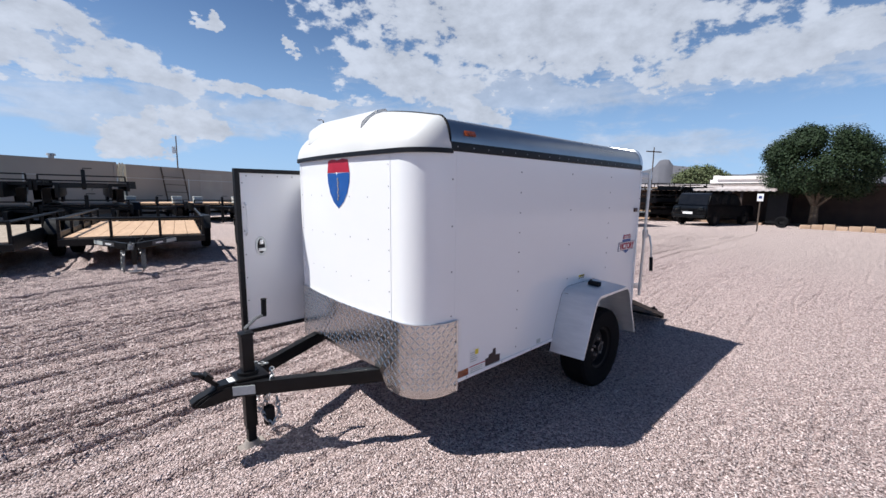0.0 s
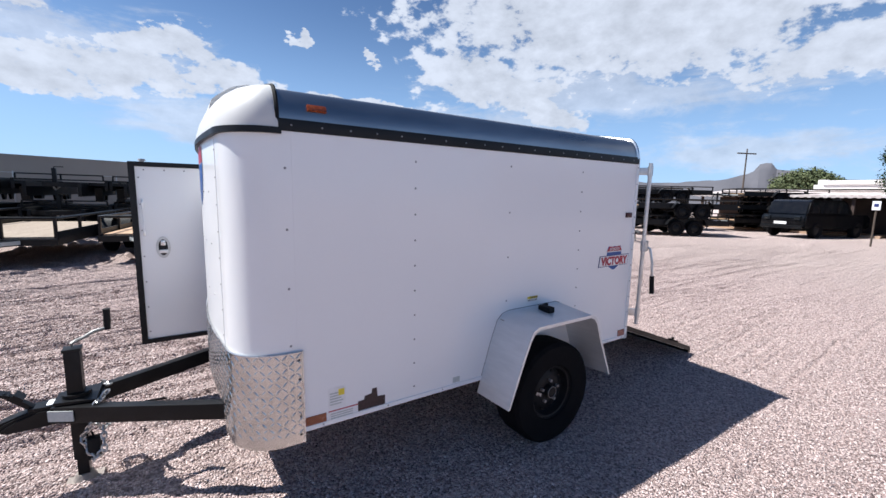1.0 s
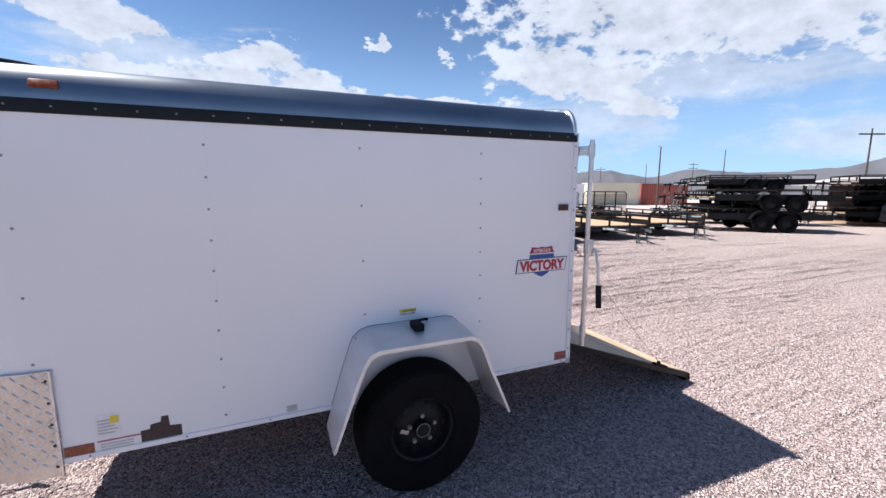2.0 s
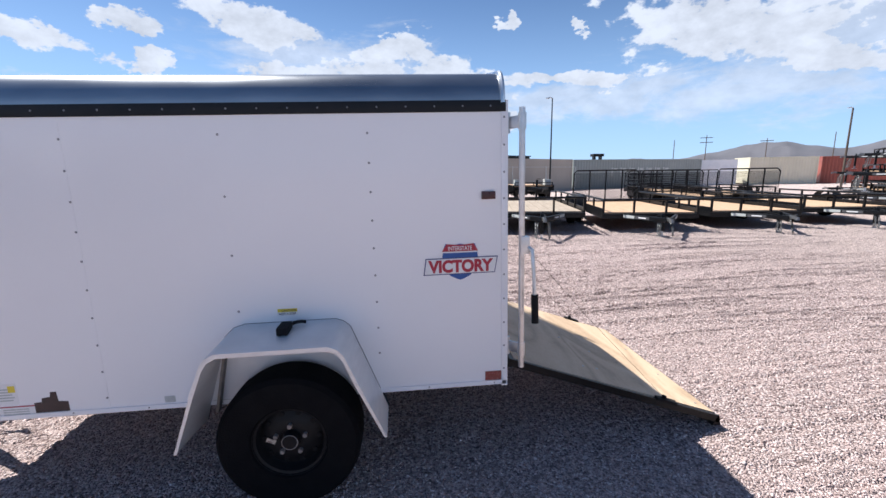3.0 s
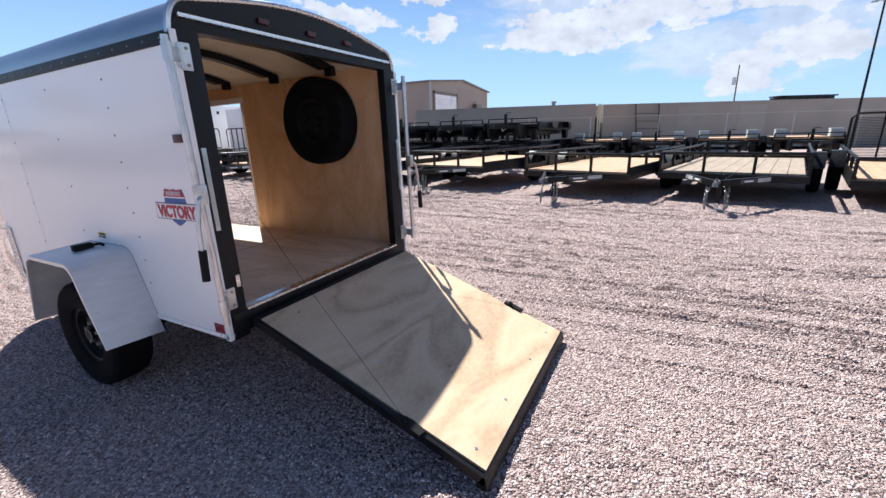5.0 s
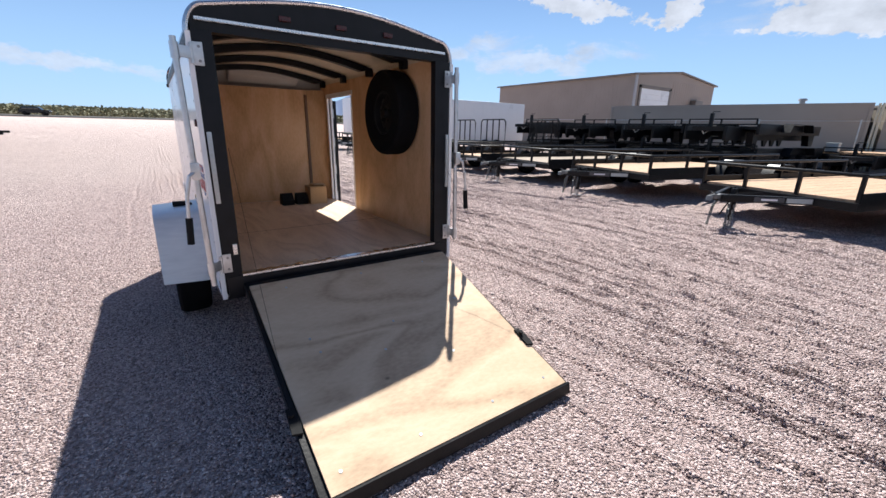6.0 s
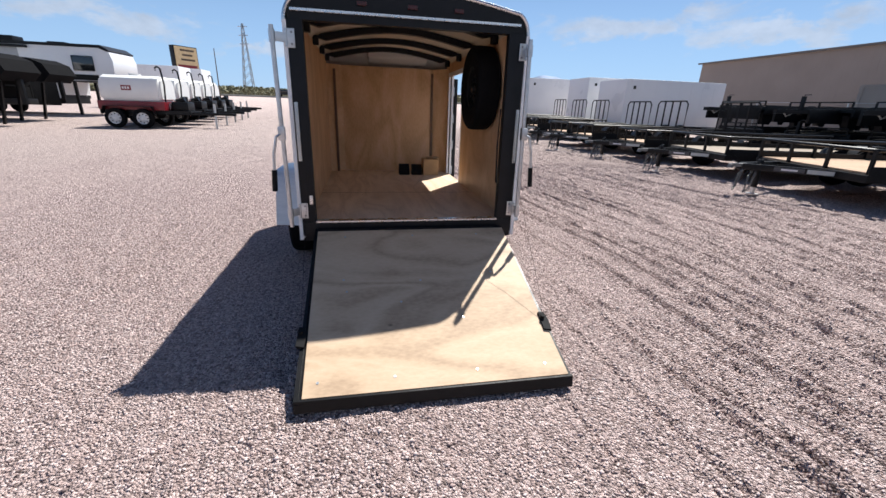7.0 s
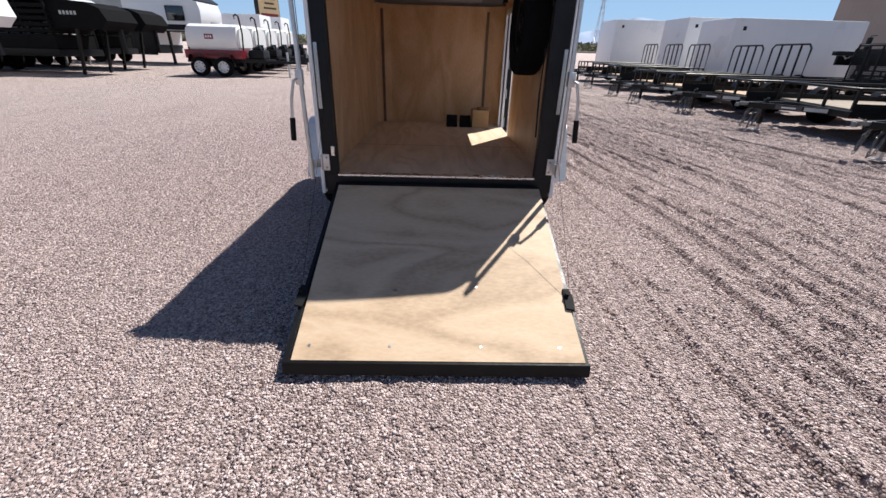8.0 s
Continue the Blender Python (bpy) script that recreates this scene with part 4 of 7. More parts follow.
b = B(); box(b, -0.22, -0.10, 0.62, 0.90, 1.912, 1.942, 0.006); part("dome_lamp", b, RED_DARK, trailer, "dark red lamp under the first bow")
b = B(); box(b, -2.33, -1.59, W - 0.058, W - 0.0402, 1.66, 1.70), box(b, -2.31, DOOR_X0, W - 0.058, W - 0.0402, 0.531, 1.66), box(b, DOOR_X1, DOOR_X1 + 0.012, W - 0.054, W - 0.0402, 0.531, 1.66)
part("door_jamb", b, WHITE_BOX, trailer)

# the open side door, folded back past the nose
DX0, DX1, DY = -3.045, -2.335, 1.545
b = B(); box(b, DX0 + 0.028, DX1 - 0.015, DY - 0.004, DY + 0.024, 0.468, 1.612, 0.003); door = part("side_door", b, WHITE, trailer, "white side door folded open")
b = B()
box(b, DX0, DX0 + 0.034, DY - 0.012, DY + 0.032, 0.44, 1.64), box(b, DX0 + 0.034, DX1, DY - 0.012, DY + 0.032, 1.610, 1.64)
box(b, DX0 + 0.034, DX1, DY - 0.012, DY + 0.032, 0.44, 0.470), box(b, DX1 - 0.02, DX1, DY - 0.0119, DY + 0.0319, 0.470, 1.610)
part("door_frame", b, BLACK, door)
for k in range(4):
    b = B(); rod(b, (DX1 + 0.012, W + 0.012, 0.52 + k * 0.31), (DX1 + 0.012, W + 0.012, 0.62 + k * 0.31), 0.009, 10)
    part("door_hinge", b, ZINC, door)
oval = lambda w, h, n=20: [(-2.89 + w * math.cos(2 * math.pi * k / n), 1.085 + h * math.sin(2 * math.pi * k / n)) for k in range(n)]
b = B(); prism(b, oval(0.040, 0.072), DY - 0.011, DY - 0.003); latch = part("door_latch", b, ZINC, door, "zinc paddle latch in an oval plate")
b = B(); prism(b, oval(0.026, 0.054), DY - 0.0125, DY - 0.0105); part("latch_recess", b, BLACK, latch)
b = B(); box(b, -2.912, -2.864, DY - 0.026, DY - 0.0126, 1.048, 1.070, 0.004), box(b, -2.902, -2.876, DY - 0.022, DY - 0.0126, 1.098, 1.132, 0.004); part("latch_paddle", b, CHROME, latch)
b = B(); tube(b, [(-2.985, DY - 0.004, 1.17), (-2.985, DY - 0.035, 1.19), (-2.985, DY - 0.035, 1.38), (-2.985, DY - 0.004, 1.40)], 0.008, 8); part("grab_handle", b, WHITE_BOX, door)
b = B()
for k in range(7):
    for x in (DX0 + 0.05, DX1 - 0.05):
        rivet(b, x, DY - 0.004, 0.52 + k * 0.17, (0, -1, 0), 0.005)
for k in range(6):
    rivet(b, DX0 + 0.08 + k * 0.11, DY - 0.004, 1.59, (0, -1, 0), 0.005)
part("door_rivets", b, RIVET, door)

# ramp door: plywood on a black frame, let down to the ground
ra, rb = Vector((0.045, 0, 0.495)), Vector((1.243, 0, 0.066))
run = rb - ra
ramp_m = Matrix((run.normalized(), Vector((0, 1, 0)), run.normalized().cross(Vector((0, 1, 0))))).transposed().to_4x4()
ramp_m.translation = ra
RL = run.length
b = B()
prism(b, [(0.03, 0.122), (0.5, 0.128), (RL, 0.138), (RL, 1.398), (0.94, 1.398), (0.94, 1.392), (0.03, 1.410)], -0.014, 0.0, "z")
bmesh.ops.transform(b, matrix=ramp_m, verts=b.verts)
ramp = part("ramp_door", b, PLY_RAMP, trailer, "plywood ramp door let down to the gravel")
b = B()
box(b, 0.0, RL + 0.02, 0.102, 0.139, -0.040, -0.0145), box(b, 0.0, RL + 0.012, 0.102, 0.120, -0.0145, -0.001), box(b, 0.0, RL + 0.02, 1.392, 1.418, -0.052, -0.0145), prism(b, [(RL - 0.001, -0.0145), (RL + 0.001, -0.003), (RL + 0.012, -0.003), (RL + 0.040, -0.052), (RL - 0.01, -0.066)], 0.102, 1.418, "y")
for k in range(4):
    box(b, 0.1 + k * 0.3, 0.13 + k * 0.3, 0.1395, 1.3915, -0.0395, -0.015)
box(b, 0.0, 0.032, 0.11, 1.41, -0.05, -0.002)
bmesh.ops.transform(b, matrix=ramp_m, verts=b.verts)
part("ramp_frame", b, STEEL_BLACK, ramp)
b = B(); box(b, 0.0, RL, 0.1395, 1.3915, -0.042, -0.0395); bmesh.ops.transform(b, matrix=ramp_m, verts=b.verts); part("ramp_skin", b, WHITE_BOX, ramp)
for y in (0.100, 1.392):
    b = B()
    prism(b, [(0.87, y - 0.012), (0.99, y - 0.018), (1.0, y + 0.022), (0.93, y + 0.030), (0.87, y + 0.018)], -0.004, 0.012, "z")
    rod(b, (0.91, y, 0.0), (0.91, y, 0.03), 0.012, 10)
    bmesh.ops.transform(b, matrix=ramp_m, verts=b.verts)
    part("ramp_catch", b, BLACK_FLAT, ramp)
b = B()
for u, v in ((0.10, 0.3), (0.10, 0.75), (0.10, 1.2), (0.52, 0.30), (0.62, 0.32), (0.55, 0.75), (0.5, 1.2), (0.72, 0.62), (1.20, 0.2), (1.20, 0.55), (1.2, 0.95), (1.2, 1.30), (0.86, 0.95)):
    rod(b, (u, v, 0.0), (u, v, 0.002), 0.007, 8)
bmesh.ops.transform(b, matrix=ramp_m, verts=b.verts)
part("ramp_screws", b, ZINC, ramp)
for y, yy in ((0.115, 0.10), (1.405, 1.405)):
    b = B()
    tube(b, [ramp_m @ Vector((0.91, yy, 0.02)), (0.45, (y + yy) / 2, 0.70), (0.004, y, 1.22)], 0.0009, 6)
    part("ramp_cable", b, BLACK_FLAT, trailer, "thin steel ramp cable")

# locking bars at the rear corners, swung clear of the ramp
for near, top, foot in ((1, (0.053, -0.060, 1.712), (0.063, -0.040, 0.520)), (0, (0.076, 1.504, 1.722), (0.080, 1.512, 0.565))):
    top, foot = Vector(top), Vector(foot)
    b = B(); rod(b, top, foot, 0.0135, 12); bar = part("lock_bar", b, LOCK, trailer, "galvanised cam lock bar")
    s = 1 if near else -1
    y_in = 0.060 if near else W - 0.060
    for z in (1.655, 0.612):
        p = foot + (top - foot) * ((z - foot.z) / (top.z - foot.z))
        inner, outer = y_in, y_in - s * 0.050
        b = B(); box(b, 0.001, 0.008, min(inner, outer), max(inner, outer), z - 0.052, z + 0.052, 0.003)
        rod(b, (0.012, outer, z - 0.045), (0.012, outer, z + 0.045), 0.008, 10)
        beam(b, (0.012, outer, z), p, 0.010, 0.052, 0.003)
        rod(b, p - Vector((0, 0, 0.034)), p + Vector((0, 0, 0.034)), 0.018, 12)
        part("hinge_bracket", b, LOCK, bar)
        b = B()
        for dz in (-0.032, 0.032):
            rod(b, (0.008, (inner + outer) / 2 + s * 0.008, z + dz), (0.0105, (inner + outer) / 2 + s * 0.008, z + dz), 0.007, 8)
        part("bracket_bolts", b, RIVET, bar)
    h = foot + (top - foot) * 0.50
    b = B(); tube(b, [h + Vector((0.018, 0, 0)), h + Vector((0.04, -s * 0.03, -0.02)), h + Vector((0.042, -s * 0.052, -0.12)), h + Vector((0.045, -s * 0.06, -0.24))], 0.009, 8)
    box(b, -0.02, 0.02, -0.02, 0.02, -0.04, 0.04, 0.004, Matrix.Translation(h + Vector((0.012, 0, 0))))
    handle = part("lock_handle", b, LOCK, bar)
    b = B(); rod(b, h + Vector((0.045, -s * 0.058, -0.22)), h + Vector((0.046, -s * 0.066, -0.35)), 0.016, 12); part("grip", b, BLACK_FLAT, bar, "black rubber grip")
b = B(); tube(b, [(0.002, 1.36, 1.30), (0.004, 1.355, 1.05), (0.002, 1.365, 0.80)], 0.006, 6); part("seal_rope", b, BLACK_FLAT, trailer)

# chassis, fenders and wheels
b = B()
for y in (0.10, W - 0.10):
    box(b, -2.40, -0.06, y - 0.025, y + 0.025, 0.405, 0.504)
for k in range(6):
    box(b, -2.3 + 0.42 * k - 0.02, -2.3 + 0.42 * k + 0.02, 0.126, W - 0.126, 0.44, 0.504)
box(b, -2.60, -2.52, 0.16, W - 0.16, 0.425, 0.504)
part("chassis", b, BLACK, trailer)
b = B(); rod(b, (-1.0, 0.02, 0.32), (-1.0, W - 0.02, 0.32), 0.035, 12), box(b, -1.25, -0.73, 0.07, 0.12, 0.33, 0.404), box(b, -1.25, -0.73, W - 0.12, W - 0.07, 0.33, 0.404); part("axle", b, BLACK, trailer)


def wheel_parts(parent, centre, r, width, rim_mat, side=-1, holes=10, bright=True, knobs=True):
    """A tyre on a steel rim, its axis along y; side -1 shows its face to -y."""
    m = Matrix.Translation(centre) @ Matrix.Diagonal((1, -side, 1, 1))
    h = width / 2
    b = B()
    rr = r * 0.51
    lathe(b, [(rr, -h * 0.72), (rr * 1.06, -h * 0.86), (r * 0.80, -h * 1.0), (r * 0.93, -h * 0.96), (r * 0.985, -h * 0.78), (r, -h * 0.50), (r, h * 0.5), (r * 0.985, h * 0.78), (r * 0.93, h * 0.96), (r * 0.80, h), (rr, h * 0.75), (rr, -h * 0.72)], 72, m)
    wheel = part("wheel", b, TYRE, parent, "black trailer tyre")
    b = B()
    for k in range(40 if knobs else 0):
        a = 2 * math.pi * (k + 0.5) / 40
        for y in (-h * 0.42, h * 0.42):
            mm = m @ Matrix.Rotation(a, 4, "Y") @ Matrix.Translation((r - 0.002, y * 0.7 + (0.004 if k % 2 else -0.004), 0))
            box(b, 0, 0.0020, -h * 0.24, h * 0.24, -r * 0.055, r * 0.055, 0, mm)
    if knobs:
        part("tread", b, TYRE, wheel)
    b = B()
    lathe(b, [(rr * 1.02, -h * 0.78), (rr * 1.0, -h * 0.70), (rr * 0.93, -h * 0.66), (rr * 0.90, -h * 0.30), (rr * 0.86, -h * 0.22), (rr * 0.62, -h * 0.42), (rr * 0.40, -h * 0.50), (rr * 0.30, -h * 0.46), (rr * 0.29, -h * 0.40), (0.001, -h * 0.40)], 36, m)
    part("rim", b, rim_mat, wheel)
    b = B()
    for k in range(holes):
        a = 2 * math.pi * k / holes
        rod(b, m @ Vector((rr * 0.74 * math.cos(a), -h * 0.36, rr * 0.74 * math.sin(a))), m @ Vector((rr * 0.74 * math.cos(a), -h * 0.31, rr * 0.74 * math.sin(a))), rr * 0.075, 10)
    part("rim_slots", b, BLACK_FLAT, wheel)
    b = B()
    for k in range(5):
        a = 2 * math.pi * k / 5 + 0.3
        rod(b, m @ Vector((rr * 0.42 * math.cos(a), -h * 0.66, rr * 0.42 * math.sin(a))), m @ Vector((rr * 0.42 * math.cos(a), -h * 0.46, rr * 0.42 * math.sin(a))), rr * 0.065, 6)
    part("lug_nuts", b, DUSTY if bright else RIM_DARK, wheel)
    b = B()
    rod(b, m @ Vector((0, -h * 0.75, 0)), m @ Vector((0, -h * 0.38, 0)), rr * 0.20, 16, rr * 0.25)
    part("hub_cap", b, RIM_DARK, wheel)
    if bright:
        b = B(); lathe(b, [(rr * 0.20, -h * 0.76), (rr * 0.215, -h * 0.79), (rr * 0.23, -h * 0.76), (rr * 0.20, -h * 0.76)], 20, m); part("hub_ring", b, DUSTY, wheel)
        b = B(); box(b, -rr * 0.62, -rr * 0.36, -h * 0.54, -h * 0.50, -rr * 0.30, -rr * 0.18, 0, m @ Matrix.Rotation(radians(25), 4, "Y")); part("wheel_weight", b, CHROME, wheel)
    return wheel


for y, side in ((-0.108, -1), (W + 0.108, 1)):
    wheel_parts(trailer, (-1.0, y, 0.316), 0.306, 0.205, RIM_DARK, side)


def fender(s):
    """A squared fender of folded sheet with a rolled lip; s -1 on the near side."""
    y_in, y_out = (0.0, -0.265) if s < 0 else (W, W + 0.265)
    prof = [(-1.425, 0.360), (-1.33, 0.62), (-1.285, 0.725), (-1.262, 0.758), (-1.225, 0.776), (-0.79, 0.778), (-0.755, 0.764), (-0.73, 0.735), (-0.685, 0.62), (-0.575, 0.362)]
    inner = [(-1.420, 0.345), (-1.330, 0.63), (-1.285, 0.752), (-1.25, 0.784), (-1.20, 0.798), (-0.80, 0.800), (-0.765, 0.788), (-0.735, 0.76), (-0.690, 0.64), (-0.580, 0.345)]
    b = B()
    rows = [[(x0 + (x1 - x0) * k / 3, y_in + (y_out - y_in) * k / 3, z0 + (z1 - z0) * k / 3) for (x0, z0), (x1, z1) in zip(inner, prof)] for k in range(4)]
    sheet(b, rows, 0.004)
    f = part("fender", b, FENDER, trailer, "folded aluminium wheel fender")
    b = B()
    inside = [(-1.0 + (x + 1.0) * 0.972, z - (0.018 if z > 0.5 else 0.0)) for x, z in prof]
    ya, yb = y_out - 0.006, y_out + 0.006
    sheet(b, [[(x, ya, z) for x, z in prof], [(x, yb, z) for x, z in prof], [(x, yb, z) for x, z in inside], [(x, ya, z) for x, z in inside], [(x, ya, z) for x, z in prof]])
    part("fender_lip", b, FENDER, f)
    b = B(); beam(b, (-1.27, y_in + s * 0.03, 0.76), (-1.35, y_in + s * 0.03, 0.40), 0.03, 0.012); part("fender_brace", b, DUSTY, f)
    b = B(); tube(b, [(x, y_in - 0.004 * -s * -1, z) for x, z in inner], 0.005, 6); part("fender_seam", b, BLACK_FLAT, f)
    return f


fender(-1), fender(1)
b = B(); box(b, -1.022, -0.975, -0.150, -0.062, 0.788, 0.822, 0.008); plug = part("charger_plug", b, BLACK_FLAT, trailer, "black plug lying on the fender")
b = B(); tube(b, [(-0.985, -0.066, 0.806), (-0.962, -0.052, 0.812), (-0.940, -0.046, 0.812), (-0.922, -0.042, 0.808)], 0.008, 8); part("cord", b, BLACK_FLAT, plug)

# tongue, coupler, jack and chains
YC = W / 2 + 0.02
for y in (0.30, W - 0.30):
    b = B(); beam(b, (-2.35, YC + (y - YC) * 1.24, 0.435), (-3.33, YC + (0.035 if y > YC else -0.035), 0.420), 0.050, 0.078, 0.004); part("tongue_rail", b, STEEL_BLACK, trailer)
b = B()
prism(b, [(-3.16, YC - 0.085), (-3.30, YC - 0.045), (-3.42, YC - 0.035), (-3.42, YC + 0.035), (-3.30, YC + 0.045), (-3.16, YC + 0.085)], 0.370, 0.462, "z")
for half, drop in ((0.050, 0.010), (0.040, 0.0), (0.030, -0.006)):
    prism(b, [(-3.46 - 1.2 * (0.074 - half), 0.372), (-3.485 - 1.2 * (0.074 - half), 0.382), (-3.488 - 1.2 * (0.074 - half), 0.396 - drop), (-3.46 - 1.2 * (0.074 - half), 0.414 - drop), (-3.455, 0.432 - drop), (-3.38, 0.455 - drop), (-3.34, 0.455 - drop), (-3.34, 0.374), (-3.43, 0.372)], YC - half, YC + half)
coupler = part("coupler", b, STEEL_BLACK, trailer, "black ball coupler")
b = B(); beam(b, (-3.40, YC, 0.445), (-3.50, YC, 0.545), 0.035, 0.02, 0.003), beam(b, (-3.44, YC, 0.50), (-3.47, YC, 0.53), 0.06, 0.03), beam(b, (-3.48, YC, 0.535), (-3.525, YC, 0.552), 0.05, 0.012); part("coupler_latch", b, STEEL_BLACK, coupler)
b = B(); beam(b, (-3.352, YC - 0.0565, 0.420), (-3.255, YC - 0.1115, 0.421), 0.004, 0.050); part("coupler_label", b, GREY_INK, coupler)
b = B(); box(b, -3.36, -3.29, YC - 0.03, YC + 0.03, 0.4625, 0.465); part("top_label", b, WHITE_DECAL, coupler)
b = B(); prism(b, [(-3.17, YC - 0.10), (-3.33, YC - 0.06), (-3.33, YC + 0.06), (-3.17, YC + 0.10)], 0.4655, 0.478, "z"); part("jack_mount", b, STEEL_BLACK, trailer)
b = B(); box(b, -3.285, -3.225, YC - 0.03, YC + 0.03, 0.16, 0.70, 0.004), rod(b, (-3.255, YC, 0.478), (-3.255, YC, 0.496), 0.055, 20); jack = part("tongue_jack", b, STEEL_BLACK, trailer, "black swivel tongue jack")
b = B(); box(b, -3.277, -3.233, YC - 0.022, YC + 0.022, 0.06, 0.16); part("jack_leg", b, STEEL_BLACK, jack)
b = B(); rod(b, (-3.255, YC, 0.042), (-3.255, YC, 0.075), 0.048, 18, 0.034), box(b, -3.325, -3.185, YC - 0.07, YC + 0.07, 0.032, 0.043); part("jack_foot", b, DUSTY, jack, "dusty steel jack foot")
b = B(); box(b, -3.29, -3.22, YC - 0.035, YC + 0.035, 0.70, 0.715, 0.004); part("jack_cap", b, STEEL_BLACK, jack)
b = B(); tube(b, [(-3.255, YC, 0.70), (-3.255, YC, 0.735), (-3.24, YC + 0.012, 0.742), (-3.22, YC + 0.030, 0.745), (-3.18, YC + 0.052, 0.765), (-3.128, YC + 0.070, 0.772)], 0.009, 8); part("jack_crank", b, CHAIN_DULL, jack)
b = B(); rod(b, (-3.128, YC + 0.07, 0.764), (-3.125, YC + 0.07, 0.862), 0.015, 12), rod(b, (-3.125, YC + 0.07, 0.862), (-3.125, YC + 0.07, 0.868), 0.017, 12); part("crank_knob", b, BLACK_FLAT, jack)


def chain(bm, points, size=0.016, wire=0.004):
    """Links threaded along a line, each turned against the last."""
    pts = [Vector(p) for p in points]
    lens = [(b - a).length for a, b in zip(pts, pts[1:])]
    total, s, i = sum(lens), 0.0, 0
    while s < total:
        d, k = s, 0
        while k < len(lens) - 1 and d > lens[k]:
            d -= lens[k]
            k += 1
        dirn = (pts[k + 1] - pts[k]).normalized()
        c = pts[k] + dirn * d
        q = dirn.to_track_quat("Z", "Y").to_matrix() @ Matrix.Rotation(math.pi / 2 * (i % 2), 3, "Z")
        ring = [c + q @ Vector((size * 0.55 * math.cos(a), 0, size * math.sin(a))) for a in (2 * math.pi * j / 10 for j in range(10))]
        tube(bm, ring, wire, 5, True)
        s += size * 1.5
        i += 1
    return bm


for s in (-1, 1):
    b = B(); chain(b, [(-3.14, YC + s * 0.05, 0.482), (-3.17, YC + s * 0.125, 0.462), (-3.20, YC + s * 0.135, 0.36), (-3.235, YC + s * 0.10, 0.30), (-3.19, YC + s * 0.15, 0.20), (-3.15, YC + s * 0.16, 0.25), (-3.15, YC + s * 0.13, 0.36)], 0.019, 0.0048); part("safety_chain", b, GALV_CHAIN, trailer, "galvanised safety chain")
b = B(); box(b, -3.215, -3.165, YC - 0.14, YC - 0.09, 0.20, 0.30, 0.008), tube(b, [(-3.19, YC - 0.115, 0.30), (-3.21, YC - 0.10, 0.36), (-3.1, YC - 0.06, 0.40), (-2.9, YC - 0.1, 0.41)], 0.006, 6); part("wiring_plug", b, BLACK_FLAT, trailer)

# things inside
spare = thing("spare_wheel", "black spare tyre mounted on the plywood wall", "wheel", trailer.matrix_world)
wheel_parts(spare, (-0.62, 1.375, 1.452), 0.315, 0.175, RIM_DARK, -1, bright=False, knobs=False)
b = B(); rod(b, (-0.62, 1.40, 1.452), (-0.62, 1.472, 1.452), 0.03, 12), box(b, -0.72, -0.52, 1.462, 1.470, 1.37, 1.53, 0.003); part("wall_bracket", b, BLACK, spare)
carton = thing("wooden_box", "small open wooden box on the trailer floor", "box", trailer.matrix_world @ Matrix.Translation((-2.20, 1.235, 0.53)))
b = B(); box(b, -0.10, 0.10, -0.09, 0.09, 0, 0.012), box(b, -0.10, -0.088, -0.09, 0.09, 0.012, 0.19), box(b, 0.088, 0.10, -0.09, 0.09, 0.012, 0.19), box(b, -0.088, 0.088, -0.09, -0.078, 0.012, 0.19), box(b, -0.088, 0.088, 0.078, 0.09, 0.012, 0.19); part("body", b, CARD, carton)
b = B(); box(b, -0.13, 0.02, -0.02, 0.11, 0.192, 0.202, 0, Matrix.Rotation(radians(3), 4, "Z")); part("flap", b, CARD, carton)
for dx, dy, w in ((-2.22, 0.92, 0.075), (-2.20, 1.07, 0.06)):
    b = B(); prism(b, [(-w, 0.0), (w, 0.0), (w, 0.05), (0.01, 0.12), (-0.03, 0.12), (-w, 0.06)], -0.06, 0.06, "y")
    solid("wheel_chock", b, BLACK_FLAT, "black rubber wheel chock on the trailer floor", "wheel chock", trailer.matrix_world @ Matrix.Translation((dx, dy, 0.53)), "chocks in the trailer")


